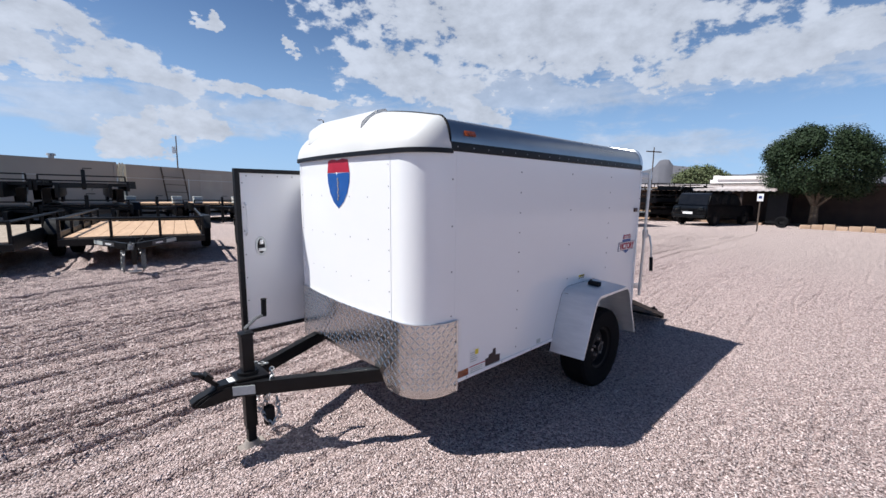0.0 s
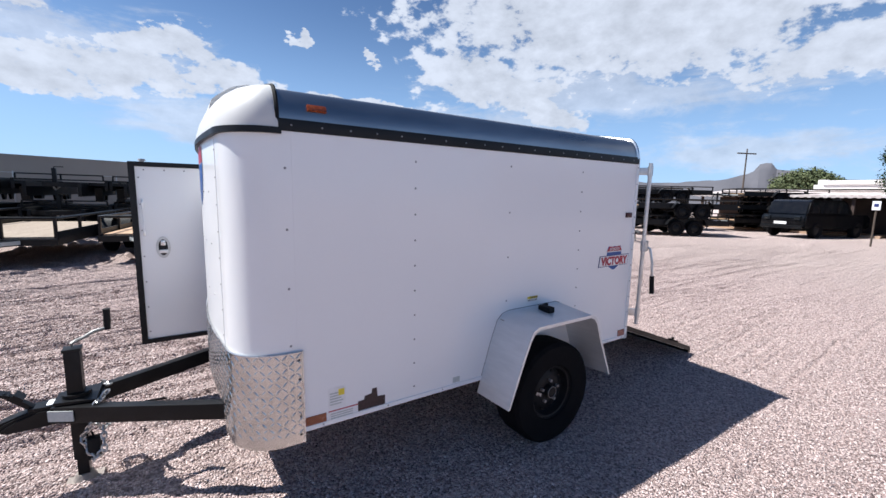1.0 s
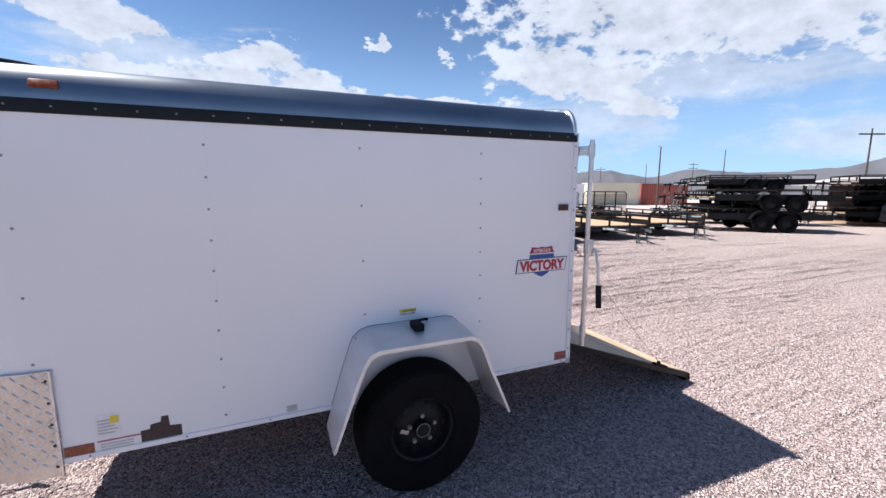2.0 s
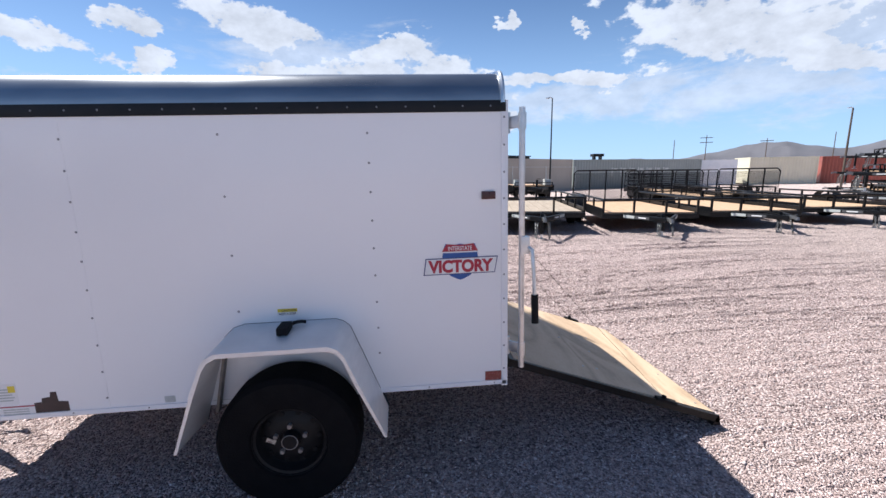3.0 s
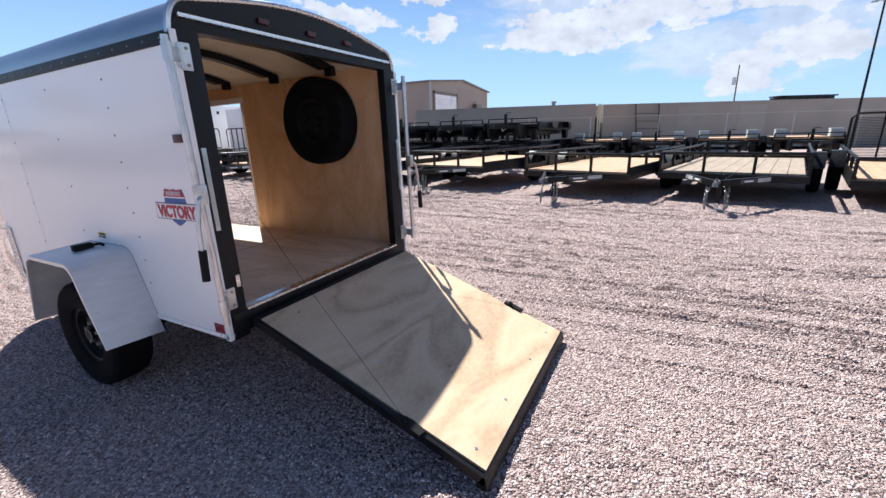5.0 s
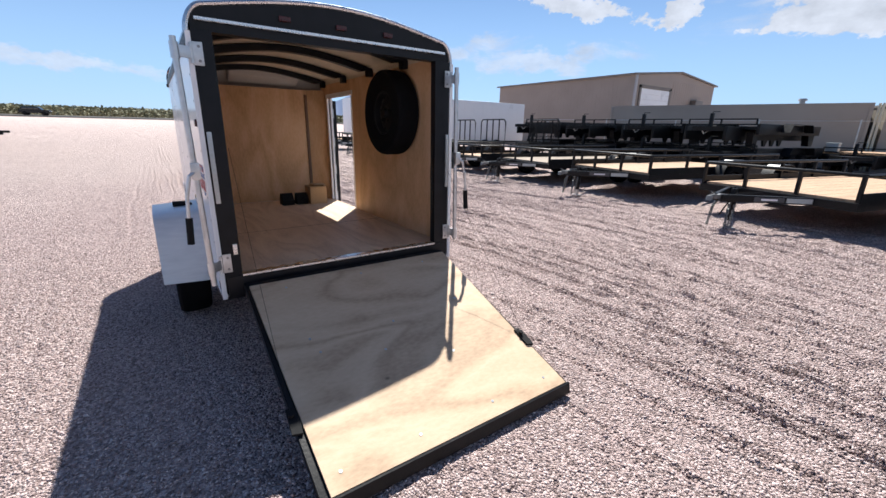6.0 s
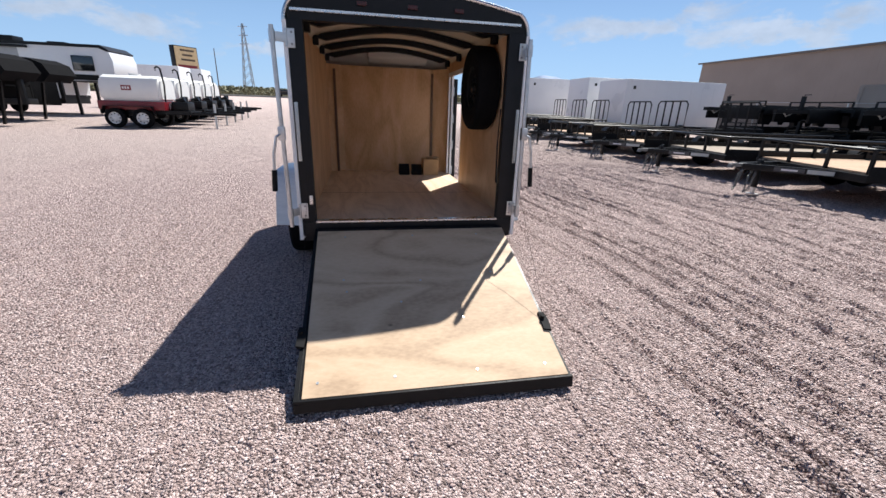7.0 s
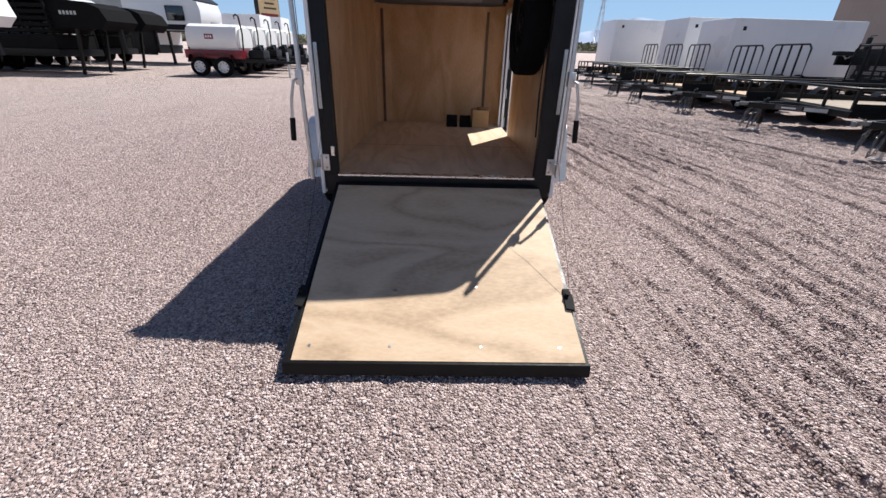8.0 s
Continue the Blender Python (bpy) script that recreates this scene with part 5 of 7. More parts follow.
# ---- black utility trailers for sale, in rows ----
def utility_trailer(label, width=2.2, length=3.6, gate=True, rails=True, planks=9, wood=None, tandem=False, deck=0.53, rail=0.34, gate_h=0.95, bars=4, mesh=True):
    """Origin on the ground under the front of the deck; it runs back along +y, its tongue along -y."""
    u = thing("utility_trailer", label, "trailer", group="trailers for sale in the yard")
    h, w = deck, width / 2
    wood = wood or PLANK
    b = B()
    cuts = [0, 0.06] + [c for k in range(1, 5) for c in (length * k / 5 - 0.025, length * k / 5 + 0.025)] + [length - 0.06, length]
    holed(b, (-w, -w + 0.06, w - 0.06, w), cuts, h - 0.13, h - 0.019, [(1, k) for k in range(1, 11, 2)])
    bmesh.ops.transform(b, matrix=Matrix(((1, 0, 0, 0), (0, 0, 1, 0), (0, 1, 0, 0), (0, 0, 0, 1))), verts=b.verts)
    part("chassis", b, STEEL_BLACK, u)
    for s in (-1, 1):
        b = B(); box(b, s * (w - 0.012) - 0.010, s * (w - 0.012) + 0.010, 0.03, length - 0.03, h - 0.019, h + 0.11); part("side_board", b, STEEL_BLACK, u)
    pw = (width - 0.13) / planks
    for k in range(planks):
        x = -w + 0.065 + k * pw
        b = B(); box(b, x + 0.004, x + pw - 0.004, 0.065, length - 0.065, h - 0.018, h + 0.018); part("plank", b, wood, u, smooth=False)
    if rails:
        z = h + rail
        b = B(); tube(b, [(-w + 0.03, length, z), (-w + 0.03, 0.05, z), (-w + 0.06, 0.02, z), (w - 0.06, 0.02, z), (w - 0.03, 0.05, z), (w - 0.03, length, z)], 0.026, 8); part("top_rail", b, STEEL_BLACK, u)
        for x in (-w + 0.03, w - 0.03):
            for k in range(5):
                b = B(); box(b, x - 0.022, x + 0.022, 0.03 + k * (length - 0.06) / 4 - 0.022, 0.03 + k * (length - 0.06) / 4 + 0.022, h - 0.005, z); part("rail_post", b, STEEL_BLACK, u)
        for k in (1, 2):
            x = -w + width * k / 3
            b = B(); box(b, x - 0.022, x + 0.022, 0.0, 0.044, h - 0.005, z); part("rail_post", b, STEEL_BLACK, u)
    if gate:
        g0, g1, y = h + 0.02, h + gate_h + 0.1, length + 0.03
        b = B(); tube(b, [(-w + 0.05, y, g0), (-w + 0.05, y, g1 - 0.1), (-w + 0.15, y, g1), (w - 0.15, y, g1), (w - 0.05, y, g1 - 0.1), (w - 0.05, y, g0), (-w + 0.05, y, g0)], 0.024, 8)
        frame_part = part("gate_frame", b, STEEL_BLACK, u)
        for k in range(1, bars + 1):
            x = -w + 0.05 + (width - 0.1) * k / (bars + 1)
            b = B(); box(b, x - 0.018, x + 0.018, y - 0.018, y + 0.018, g0, g1); part("gate_bar", b, STEEL_BLACK, u)
        if mesh:
            b = B()
            for k in range(int((gate_h - 0.02) / 0.034)):
                box(b, -w + 0.06, w - 0.06, y - 0.004, y + 0.004, g0 + 0.04 + k * 0.034, g0 + 0.054 + k * 0.034)
            part("gate_mesh", b, STEEL_BLACK, frame_part)
    tz = h - 0.075
    for s in (-1, 1):
        p, q = Vector((s * 0.74, 0.30, tz)), Vector((s * 0.045, -1.10, tz + 0.02))
        b = B(); beam(b, p, q, 0.05, 0.10, 0.004); part("tongue_rail", b, STEEL_BLACK, u)
        out = Vector((s * 0.0285 * 0.89, -0.0285 * 0.45, 0))
        for t0, t1, mat, name in ((0.46, 0.72, PLATE_DARK, "maker_plate"), (0.52, 0.66, WHITE_DECAL, "plate_bar"), (0.22, 0.44, GREY_INK, "grey_plate")):
            lift = out * 1.12 if name == "plate_bar" else out
            b = B(); beam(b, p + (q - p) * t0 + lift, p + (q - p) * t1 + lift, 0.004, 0.026 if name == "plate_bar" else 0.066)
            if name == "maker_plate":
                holder = part(name, b, mat, u)
            else:
                part(name, b, mat, holder if name == "plate_bar" else u)
    b = B(); prism(b, [(-0.075, -0.98), (0.075, -0.98), (0.035, -1.16), (0.03, -1.24), (-0.03, -1.24), (-0.035, -1.16)], tz + 0.005, tz + 0.062, "z")
    rod(b, (0, -1.27, tz - 0.015), (0, -1.27, tz + 0.050), 0.045, 14, 0.036), beam(b, (0, -1.14, tz + 0.066), (0, -1.25, tz + 0.105), 0.022, 0.014)
    part("coupler", b, CHAIN_DULL, u, "dull steel ball coupler")
    b = B(); box(b, -0.034, 0.034, -0.80, -0.732, 0.12, h + 0.06, 0.004), tube(b, [(0, -0.766, h + 0.05), (0, -0.766, h + 0.085), (0.15, -0.79, h + 0.085)], 0.009, 6); jk = part("jack", b, STEEL_BLACK, u)
    b = B(); box(b, -0.024, 0.024, -0.790, -0.742, 0.01, 0.2), box(b, -0.085, 0.085, -0.84, -0.70, 0.0, 0.014); part("jack_foot", b, LOCK, jk, "zinc jack foot")
    for s in (-1, 1):
        b = B(); chain(b, [(s * 0.08, -0.90, tz), (s * 0.12, -1.00, tz - 0.12), (s * 0.13, -1.03, 0.06), (s * 0.16, -0.98, 0.10), (s * 0.15, -0.92, tz - 0.06)], 0.026, 0.0075); part("safety_chain", b, CHAIN_DULL, u)
    b = B(); tube(b, [(0.12, 0.02, h - 0.10), (0.10, -0.30, tz + 0.06), (0.07, -0.80, tz + 0.07), (0.10, -1.02, tz - 0.06), (0.06, -1.08, tz - 0.22)], 0.010, 6); part("wiring", b, BLACK_FLAT, u)
    wy = [length * 0.55] if not tandem else [length * 0.44, length * 0.44 + 0.80]
    for s in (-1, 1):
        for y in wy:
            m = Matrix.Translation((s * (w + 0.115), y, 0.345)) @ Matrix.Rotation(math.pi / 2, 4, "Z") @ Matrix.Diagonal((1, s, 1, 1))
            b = B()
            lathe(b, [(0.19, -0.075), (0.21, -0.095), (0.30, -0.10), (0.335, -0.08), (0.345, -0.04), (0.345, 0.04), (0.335, 0.08), (0.30, 0.10), (0.19, 0.075), (0.19, -0.075)], 24, m)
            wheel = part("wheel", b, TYRE, u)
            b = B(); lathe(b, [(0.19, -0.08), (0.18, -0.03), (0.10, -0.05), (0.06, -0.08), (0.001, -0.08)], 20, m); part("rim", b, RIM_DARK, wheel)
        y0, y1 = wy[0] - 0.46, wy[-1] + 0.46
        prof = [(y0, 0.50), (y0 + 0.10, 0.69), (y0 + 0.26, 0.79), (y1 - 0.26, 0.79), (y1 - 0.10, 0.69), (y1, 0.50)]
        b = B(); sheet(b, [[(s * (w + 0.005), y, z) for y, z in prof], [(s * (w + 0.225), y, z) for y, z in prof]], 0.006); part("fender", b, STEEL_BLACK, u)
    b = B(); rod(b, (-w - 0.05, wy[0], 0.345), (w + 0.05, wy[0], 0.345), 0.03, 10), box(b, -w + 0.02, -w + 0.07, wy[0] - 0.3, wy[-1] + 0.3, 0.31, h - 0.125), box(b, w - 0.07, w - 0.02, wy[0] - 0.3, wy[-1] + 0.3, 0.31, h - 0.125); part("axle", b, STEEL_BLACK, u)
    return u


def put(ob, x, y, turn, lift=0.0, first=False):
    m = Matrix.Translation((x, y, ground_at(x, y) + lift)) @ Matrix.Rotation(radians(turn), 4, "Z")
    if first:
        ob.matrix_world = m
        return ob
    return copy_thing(ob, m)


open_deck = utility_trailer("black open utility trailer with a pine deck and front rail", length=4.3, gate=False)
put(open_deck, 0.10, 7.45, -13, first=True)
gated = utility_trailer("black utility trailer with a raised ramp gate", length=4.2, deck=0.45, rail=0.32, bars=3)
put(gated, 5.40, 7.4, -13, first=True)
grey_deck = utility_trailer("black utility trailer with a weathered plank deck", length=4.3, gate=False, wood=PLANK_GREY)
put(grey_deck, 2.70, 7.60, -12, first=True)
narrow = utility_trailer("narrow black utility trailer with a tall ramp gate", width=1.6, length=3.1, gate_h=1.05, deck=0.52, rail=0.33, bars=3, mesh=False)
put(narrow, -10.2, 7.6, -3, first=True)
meshed = utility_trailer("narrow black utility trailer with a meshed ramp gate", width=1.6, length=3.1, gate_h=1.05, deck=0.52, rail=0.33, bars=3)
put(meshed, -8.1, 8.0, -6, first=True)
put(open_deck, -2.98, 7.85, -10)
put(grey_deck, -5.66, 8.0, -9)
put(gated, 8.25, 7.5, -8)
put(gated, 11.05, 7.7, -11)
put(gated, 10.75, 13.2, -12)
put(gated, 13.55, 13.7, -12)
for x, y in ((-12.1, 7.7), (-15.0, 7.8), (-16.9, 7.8), (-19.2, 7.9)):
    put(narrow, x, y, -3)
# piled trailers at the east end of the row
pile = utility_trailer("black tandem utility trailer piled on others", length=4.2, gate=False, tandem=True, planks=7, deck=0.60, rail=0.28)
for x, y, n in ((18.0, 12.4, 3), (20.5, 15.2, 3), (23.1, 9.0, 3), (14.6, 9.6, 2)):
    for k in range(n):
        m = Matrix.Translation((x + 0.25 * k, y - 0.1 * k, ground_at(x, y) + 0.72 * k)) @ Matrix.Rotation(radians(-124 - 3 * k), 4, "Z")
        if (x, k) == (18.0, 0):
            pile.matrix_world = m
        else:
            copy_thing(pile, m)
put(gated, 12.9, 17.6, -14)


# ---- stacked flat decks behind the row ----
def flat_deck(label, length=4.8, width=2.0, wood=None):
    """A low deck frame with cross members, rub rails, a jack and fenders; origin under its front."""
    u = thing("flatbed_trailer", label, "trailer", group="flatbed trailers in the yard")
    w = width / 2
    for s in (-1, 1):
        b = B(); box(b, s * w - 0.04, s * w + 0.04, 0, length, -0.06, 0.24, 0.006); part("side_beam", b, STEEL_BLACK, u)
        b = B(); box(b, s * (w * 0.55) - 0.04, s * (w * 0.55) + 0.04, -0.9, length, -0.24, 0.15, 0.005); part("main_beam", b, STEEL_BLACK, u)
        b = B()
        prof = [(length * 0.5 - 0.95, 0.02), (length * 0.5 - 0.78, 0.26), (length * 0.5 + 0.78, 0.26), (length * 0.5 + 0.95, 0.02)]
        sheet(b, [[(s * (w + 0.045), y, z) for y, z in prof], [(s * (w + 0.30), y, z) for y, z in prof]], 0.008)
        part("fender", b, STEEL_BLACK, u)
    for k in range(8):
        y = 0.05 + (length - 0.1) * k / 7
        b = B(); box(b, -w + 0.04, w - 0.04, y - 0.03, y + 0.03, 0.08, 0.155); part("cross_member", b, STEEL_BLACK, u)
    if wood:
        for k in range(6):
            x = -w + 0.05 + (width - 0.1) * k / 6
            b = B(); box(b, x + 0.005, x + (width - 0.1) / 6 - 0.005, 0.03, length - 0.03, 0.155, 0.195); part("plank", b, wood, u, smooth=False)
    else:
        b = B(); box(b, -w + 0.05, w - 0.05, 0.04, length - 0.04, 0.156, 0.164); part("deck_plate", b, STEEL_BLACK, u)
    for s in (-1, 1):
        for k in (0.38, 0.5, 0.62):
            b = B(); prism(b, [(length * k - 0.16, -0.24), (length * k + 0.16, -0.24), (length * k + 0.06, -0.42), (length * k - 0.06, -0.42)], s * w * 0.55 - 0.03, s * w * 0.55 + 0.03, "x"); part("spring_bracket", b, STEEL_BLACK, u)
        b = B(); prism(b, [(length - 0.62, 0.0), (length - 0.05, 0.0), (length - 0.10, -0.42), (length - 0.42, -0.42)], s * (w - 0.16) - 0.10, s * (w - 0.16) + 0.10, "x"); part("tail_support", b, STEEL_BLACK, u)
        b = B(); prism(b, [(0.05, 0.0), (0.45, 0.0), (0.38, -0.40), (0.14, -0.40)], s * (w - 0.20) - 0.09, s * (w - 0.20) + 0.09, "x"); part("front_support", b, STEEL_BLACK, u)
    b = B(); box(b, -w, w, -0.03, 0.03, 0.20, 0.235), box(b, -w + 0.05, w - 0.05, -0.02, 0.02, 0.35, 0.385)
    for x in (-w + 0.06, 0.0, w - 0.06):
        box(b, x - 0.02, x + 0.02, -0.02, 0.02, 0.235, 0.35)
    part("head_rail", b, STEEL_BLACK, u)
    b = B(); box(b, -0.045, 0.045, -0.66, -0.57, -0.02, 0.52, 0.006), tube(b, [(0, -0.615, 0.52), (0, -0.615, 0.56), (0.2, -0.63, 0.56)], 0.012, 6); part("jack", b, STEEL_BLACK, u)
    b = B(); prism(b, [(-w * 0.55 + 0.04, -0.9), (w * 0.55 - 0.04, -0.9), (0.06, -1.5), (-0.06, -1.5)], 0.02, 0.13, "z"); part("coupler_plate", b, STEEL_BLACK, u)
    b = B(); chain(b, [(0.1, -1.3, 0.05), (0.13, -1.2, -0.06), (0.2, -1.1, 0.02)], 0.03, 0.008); part("safety_chain", b, GALV_CHAIN, u)
    return u


def under_wheels(x, y, turn, length, name_group):
    """The lowest deck of a pile stands on an axle set of its own."""
    b = B()
    m = Matrix.Translation((x, y, ground_at(x, y))) @ Matrix.Rotation(radians(turn), 4, "Z")
    u = thing("axle_set", "black tandem axle set under a stacked deck", "axle", m, name_group)
    for s in (-1, 1):
        for k in (-0.42, 0.42):
            mm = Matrix.Translation((s * 1.12, length / 2 + k, 0.37)) @ Matrix.Rotation(math.pi / 2, 4, "Z") @ Matrix.Diagonal((1, s, 1, 1))
            b = B(); lathe(b, [(0.21, -0.08), (0.32, -0.11), (0.36, -0.08), (0.37, 0), (0.36, 0.08), (0.32, 0.11), (0.21, 0.08), (0.21, -0.08)], 24, mm); wheel = part("wheel", b, TYRE, u)
            b = B(); lathe(b, [(0.21, -0.07), (0.12, -0.04), (0.06, -0.08), (0.001, -0.08)], 18, mm); part("rim", b, RIM_DARK, wheel)
    for k in (-0.42, 0.42):
        b = B(); rod(b, (-1.03, length / 2 + k, 0.37), (1.03, length / 2 + k, 0.37), 0.04, 10); part("axle_beam", b, STEEL_BLACK, u)
    b = B(); box(b, -0.62, -0.52, length / 2 - 0.7, length / 2 + 0.7, 0.40, 0.62), box(b, 0.52, 0.62, length / 2 - 0.7, length / 2 + 0.7, 0.40, 0.62); part("spring_hanger", b, STEEL_BLACK, u)
    b = B(); box(b, -0.05, 0.05, -0.62, -0.52, 0.0, 0.62); part("prop", b, STEEL_BLACK, u)
    return u


deck_frame = flat_deck("black steel flatbed trailer stacked on others")
deck_wood = flat_deck("black flatbed trailer with a pale plank deck", 4.2, 2.1, PLANK)
DECK_Y, BACK_Y = 14.2, 19.1
put(deck_frame, -3.4, DECK_Y, -4, 0.70, first=True)
put(deck_wood, -1.10, BACK_Y, -3, 0.62, first=True)
for x in (-3.4, -5.5, -7.9, -10.6):
    under_wheels(x, DECK_Y, -4, 4.8, "axle sets under the piles")
    if x != -3.4:
        put(deck_frame, x, DECK_Y, -4, 0.70)
    put(deck_frame, x - 0.05, DECK_Y - 0.1, -2, 0.70 + 0.70)
for x in (-1.10, 1.30, 3.82, 6.30):
    under_wheels(x, BACK_Y, -3, 4.2, "axle sets under the piles")
    if x != -1.10:
        put(deck_wood, x, BACK_Y, -3, 0.62)
    for dx in (-0.80, 0.80):
        b = B(); box(b, -0.17, 0.17, -0.15, 0.15, 0, 0.28, 0.03), box(b, -0.18, 0.18, -0.16, 0.16, 0.28, 0.33, 0.015), box(b, -0.12, 0.12, -0.165, -0.14, 0.05, 0.22, 0.004)
        solid("tool_box", b, GREY_INK, "pale grey plastic box on a flatbed deck", "box", Matrix.Translation((x + dx, BACK_Y + 0.25, 0.62 + 0.195 + ground_at(x, BACK_Y))), "pale boxes on the decks")


# ---- containers along the back of the yard ----
def container(x0, y0, x1, y1, height, mat, label, ribs=True, bars=False):
    """A box with corrugated sides whose near bottom edge runs from one point to the other."""
    d = Vector((x1 - x0, y1 - y0, 0))
    L = d.length
    m = Matrix.Translation((x0, y0, ground_at(x0, y0))) @ Matrix.Rotation(math.atan2(d.y, d.x), 4, "Z")
    c = thing("shipping_container", label, "container", m, "containers along the yard")
    b = B()
    n = int(L / 0.28)
    outline = [(0.0, 2.4), (0.0, 0.0)]
    for k in range(n):
        x = L * (k + 0.0) / n
        if ribs:
            outline += [(x + 0.05, 0.0), (x + 0.09, 0.03), (x + 0.19, 0.03), (x + 0.23, 0.0)]
    outline += [(L, 0.0), (L, 2.4)]
    prism(b, outline, 0.12, height - 0.1, "z")
    part("body", b, mat, c, smooth=False)
    b = B(); box(b, -0.02, L + 0.02, -0.025, 2.42, height - 0.1, height); part("roof", b, mat, c)
    for y0, y1 in ((-0.025, 0.05), (2.35, 2.42)):
        b = B(); box(b, -0.02, L + 0.02, y0, y1, 0.0, 0.12); part("bottom_rail", b, mat, c)
    for x in (-0.02, L - 0.10):
        b = B(); box(b, x, x + 0.12, -0.03, 0.08, 0.0, height - 0.1); part("corner_post", b, mat, c)
    if bars:
        b = B()
        for k in range(7):
            box(b, L * 0.28 + k * 0.95, L * 0.28 + k * 0.95 + 0.12, -0.012, -0.002, height * 0.42, height * 0.72)
            box(b, L * 0.28 + k * 0.95 + 0.22, L * 0.28 + k * 0.95 + 0.6, -0.012, -0.002, height * 0.62, height * 0.70)
        part("faded_lettering", b, GREY_INK, c)
    return c


container(-11.4, 20.25, -1.95, 23.55, 2.62, CONT_BEIGE, "long beige container along the yard fence", False)
beige = container(-1.55, 23.75, 14.2, 33.0, 2.62, CONT_BEIGE, "long beige container with patched panels", False)
for x in (4.2, 7.6):
    b = B(); box(b, x, x + 1.6, -0.012, -0.002, 0.3, 2.4); part("patched_panel", b, material("weathered_beige_paint", (0.30, 0.28, 0.25), (0.38, 0.355, 0.315), 1.2, 0.6) if x == 4.2 else bpy.data.materials["weathered_beige_paint"], beige)
container(14.6, 33.6, 28.5, 36.0, 2.62, CONT_GREEN, "grey green container with faded lettering", True, True)
container(29.6, 38.2, 33.0, 36.8, 2.55, WHITE_BOX, "plain white storage container", False)
container(26.5, 40.5, 29.4, 39.8, 2.55, GREY_BOX, "grey ribbed storage container", True)
container(34.9, 37.4, 41.5, 36.4, 2.75, CONT_CREAM, "cream ribbed shipping container", True)
container(42.6, 37.0, 47.5, 34.2, 2.75, CONT_RED, "red oxide shipping container", True)
b = B()
for k in range(5):
    box(b, k * 0.55, k * 0.55 + 0.5, 0, 1.4, 0.0, 0.22, 0.03)
box(b, -0.3, 3.2, 0.3, 1.1, 0.221, 0.30, 0.02)
solid("scrap_frames", b, STEEL_BLACK, "dark steel frames lying on a container", "steel frames", Matrix.Translation((7.6, 30.2, ground_at(7.6, 30.2) + 2.62)) @ Matrix.Rotation(radians(30), 4, "Z"))
b = B(); box(b, -0.5, 0.5, -0.35, 0.35, 0.28, 0.52, 0.04), box(b, -0.38, -0.22, -0.2, 0.2, 0.0, 0.28), box(b, 0.22, 0.38, -0.2, 0.2, 0.0, 0.28)
solid("roof_vent", b, STEEL_BLACK, "black vent box standing on a container", "vent", Matrix.Translation((17.2, 34.6, ground_at(17, 34) + 2.62)))
# thin bars added in place of a dark shadow smear on the container
rack = thing("shadow_rack", "dark rack added for a shadowy smear on a beige container", "rack", Matrix.Translation((0.10, 24.45, ground_at(0.1, 24.45))) @ Matrix.Rotation(radians(30.4), 4, "Z"))
for x in (0.0, 1.28):
    b = B(); beam(b, (x, -0.30, 0.0), (x - 0.05, 0.14, 2.60), 0.05, 0.05); part("upright", b, WOOD_POLE, rack)
for z in (0.9, 1.3, 1.7, 2.1):
    b = B(); beam(b, (0.0, -0.30 + 0.165 * z, z), (1.25, -0.30 + 0.165 * z, z - 0.03), 0.025, 0.03); part("rung", b, WOOD_POLE, rack)
b = B(); rod(b, (0, 0, 0), (0, 0, 0.14), 0.10, 14), rod(b, (0, 0, 0.13), (0, 0, 0.22), 0.17, 16, 0.14)
solid("roof_turbine", b, GREY_BOX, "grey round vent on a container roof", "vent", Matrix.Translation((-4.15, 23.2, ground_at(-11.4, 20.25) + 2.62)))
for x in (-1.80, -1.69):
    b = B(); box(b, -0.035, 0.035, -0.05, 0.05, 0.0, 2.66, 0.006)
    solid("timber_post", b, CONT_CREAM, "pale timber post in the gap between containers", "post", Matrix.Translation((x, 23.66, ground_at(x, 23.66))), "posts in the container gap")
# chain-link top wire along the containers
b = B()
tube(b, [(-17, 17.2, 1.95), (-2, 22.6, 1.95), (14, 31.8, 1.95)], 0.012, 6)
fence = thing("wire_fence", "thin wire fence on steel posts before the containers", "fence", Matrix.Identity(4))
part("wire", b, ZINC, fence)
for k in range(11):
    t = k / 10
    x, y = (-17 + 30 * t, 17.2 + 10.8 * t) if t < 0.5 else (-2 + 32 * (t - 0.5), 22.6 + 18.4 * (t - 0.5))
    b = B(); rod(b, (x, y, ground_at(x, y) - 0.05), (x, y, 2.0), 0.025, 8); part("post", b, ZINC, fence)

# an unseen wall to the south-east, added to darken the side panel's reflections and sky light
b = B(); box(b, 12.0, 48.0, -16.3, -16.0, -0.1, 3.6)
solid("unseen_dark_wall", b, ADOBE, "plain dark brown wall added out of view to darken the trailer side", "wall", kind="structure")

# ---- tan metal shop building ----
gz = ground_at(-18, 25)
shop = thing("metal_building", "tan metal shop building with a white roll-up door", "building", Matrix.Translation((0, 0, gz)))
BX0, BX1, BY0, BY1, EZ, PZ = -25.6, -13.2, 25.0, 35.6, 4.65, 5.15
b = B()
prism(b, [(BY0, 0), (BY0, EZ), ((BY0 + BY1) / 2, PZ), (BY1, EZ), (BY1, 0)], BX0, BX1, "x")
part("wall", b, TAN_METAL, shop, smooth=False)
b = B()
for k in range(int((BX1 - BX0) / 0.30)):
    x = BX0 + 0.08 + k * 0.30
    box(b, x, x + 0.03, BY0 - 0.005, BY0 - 0.001, 0, EZ - 0.05)
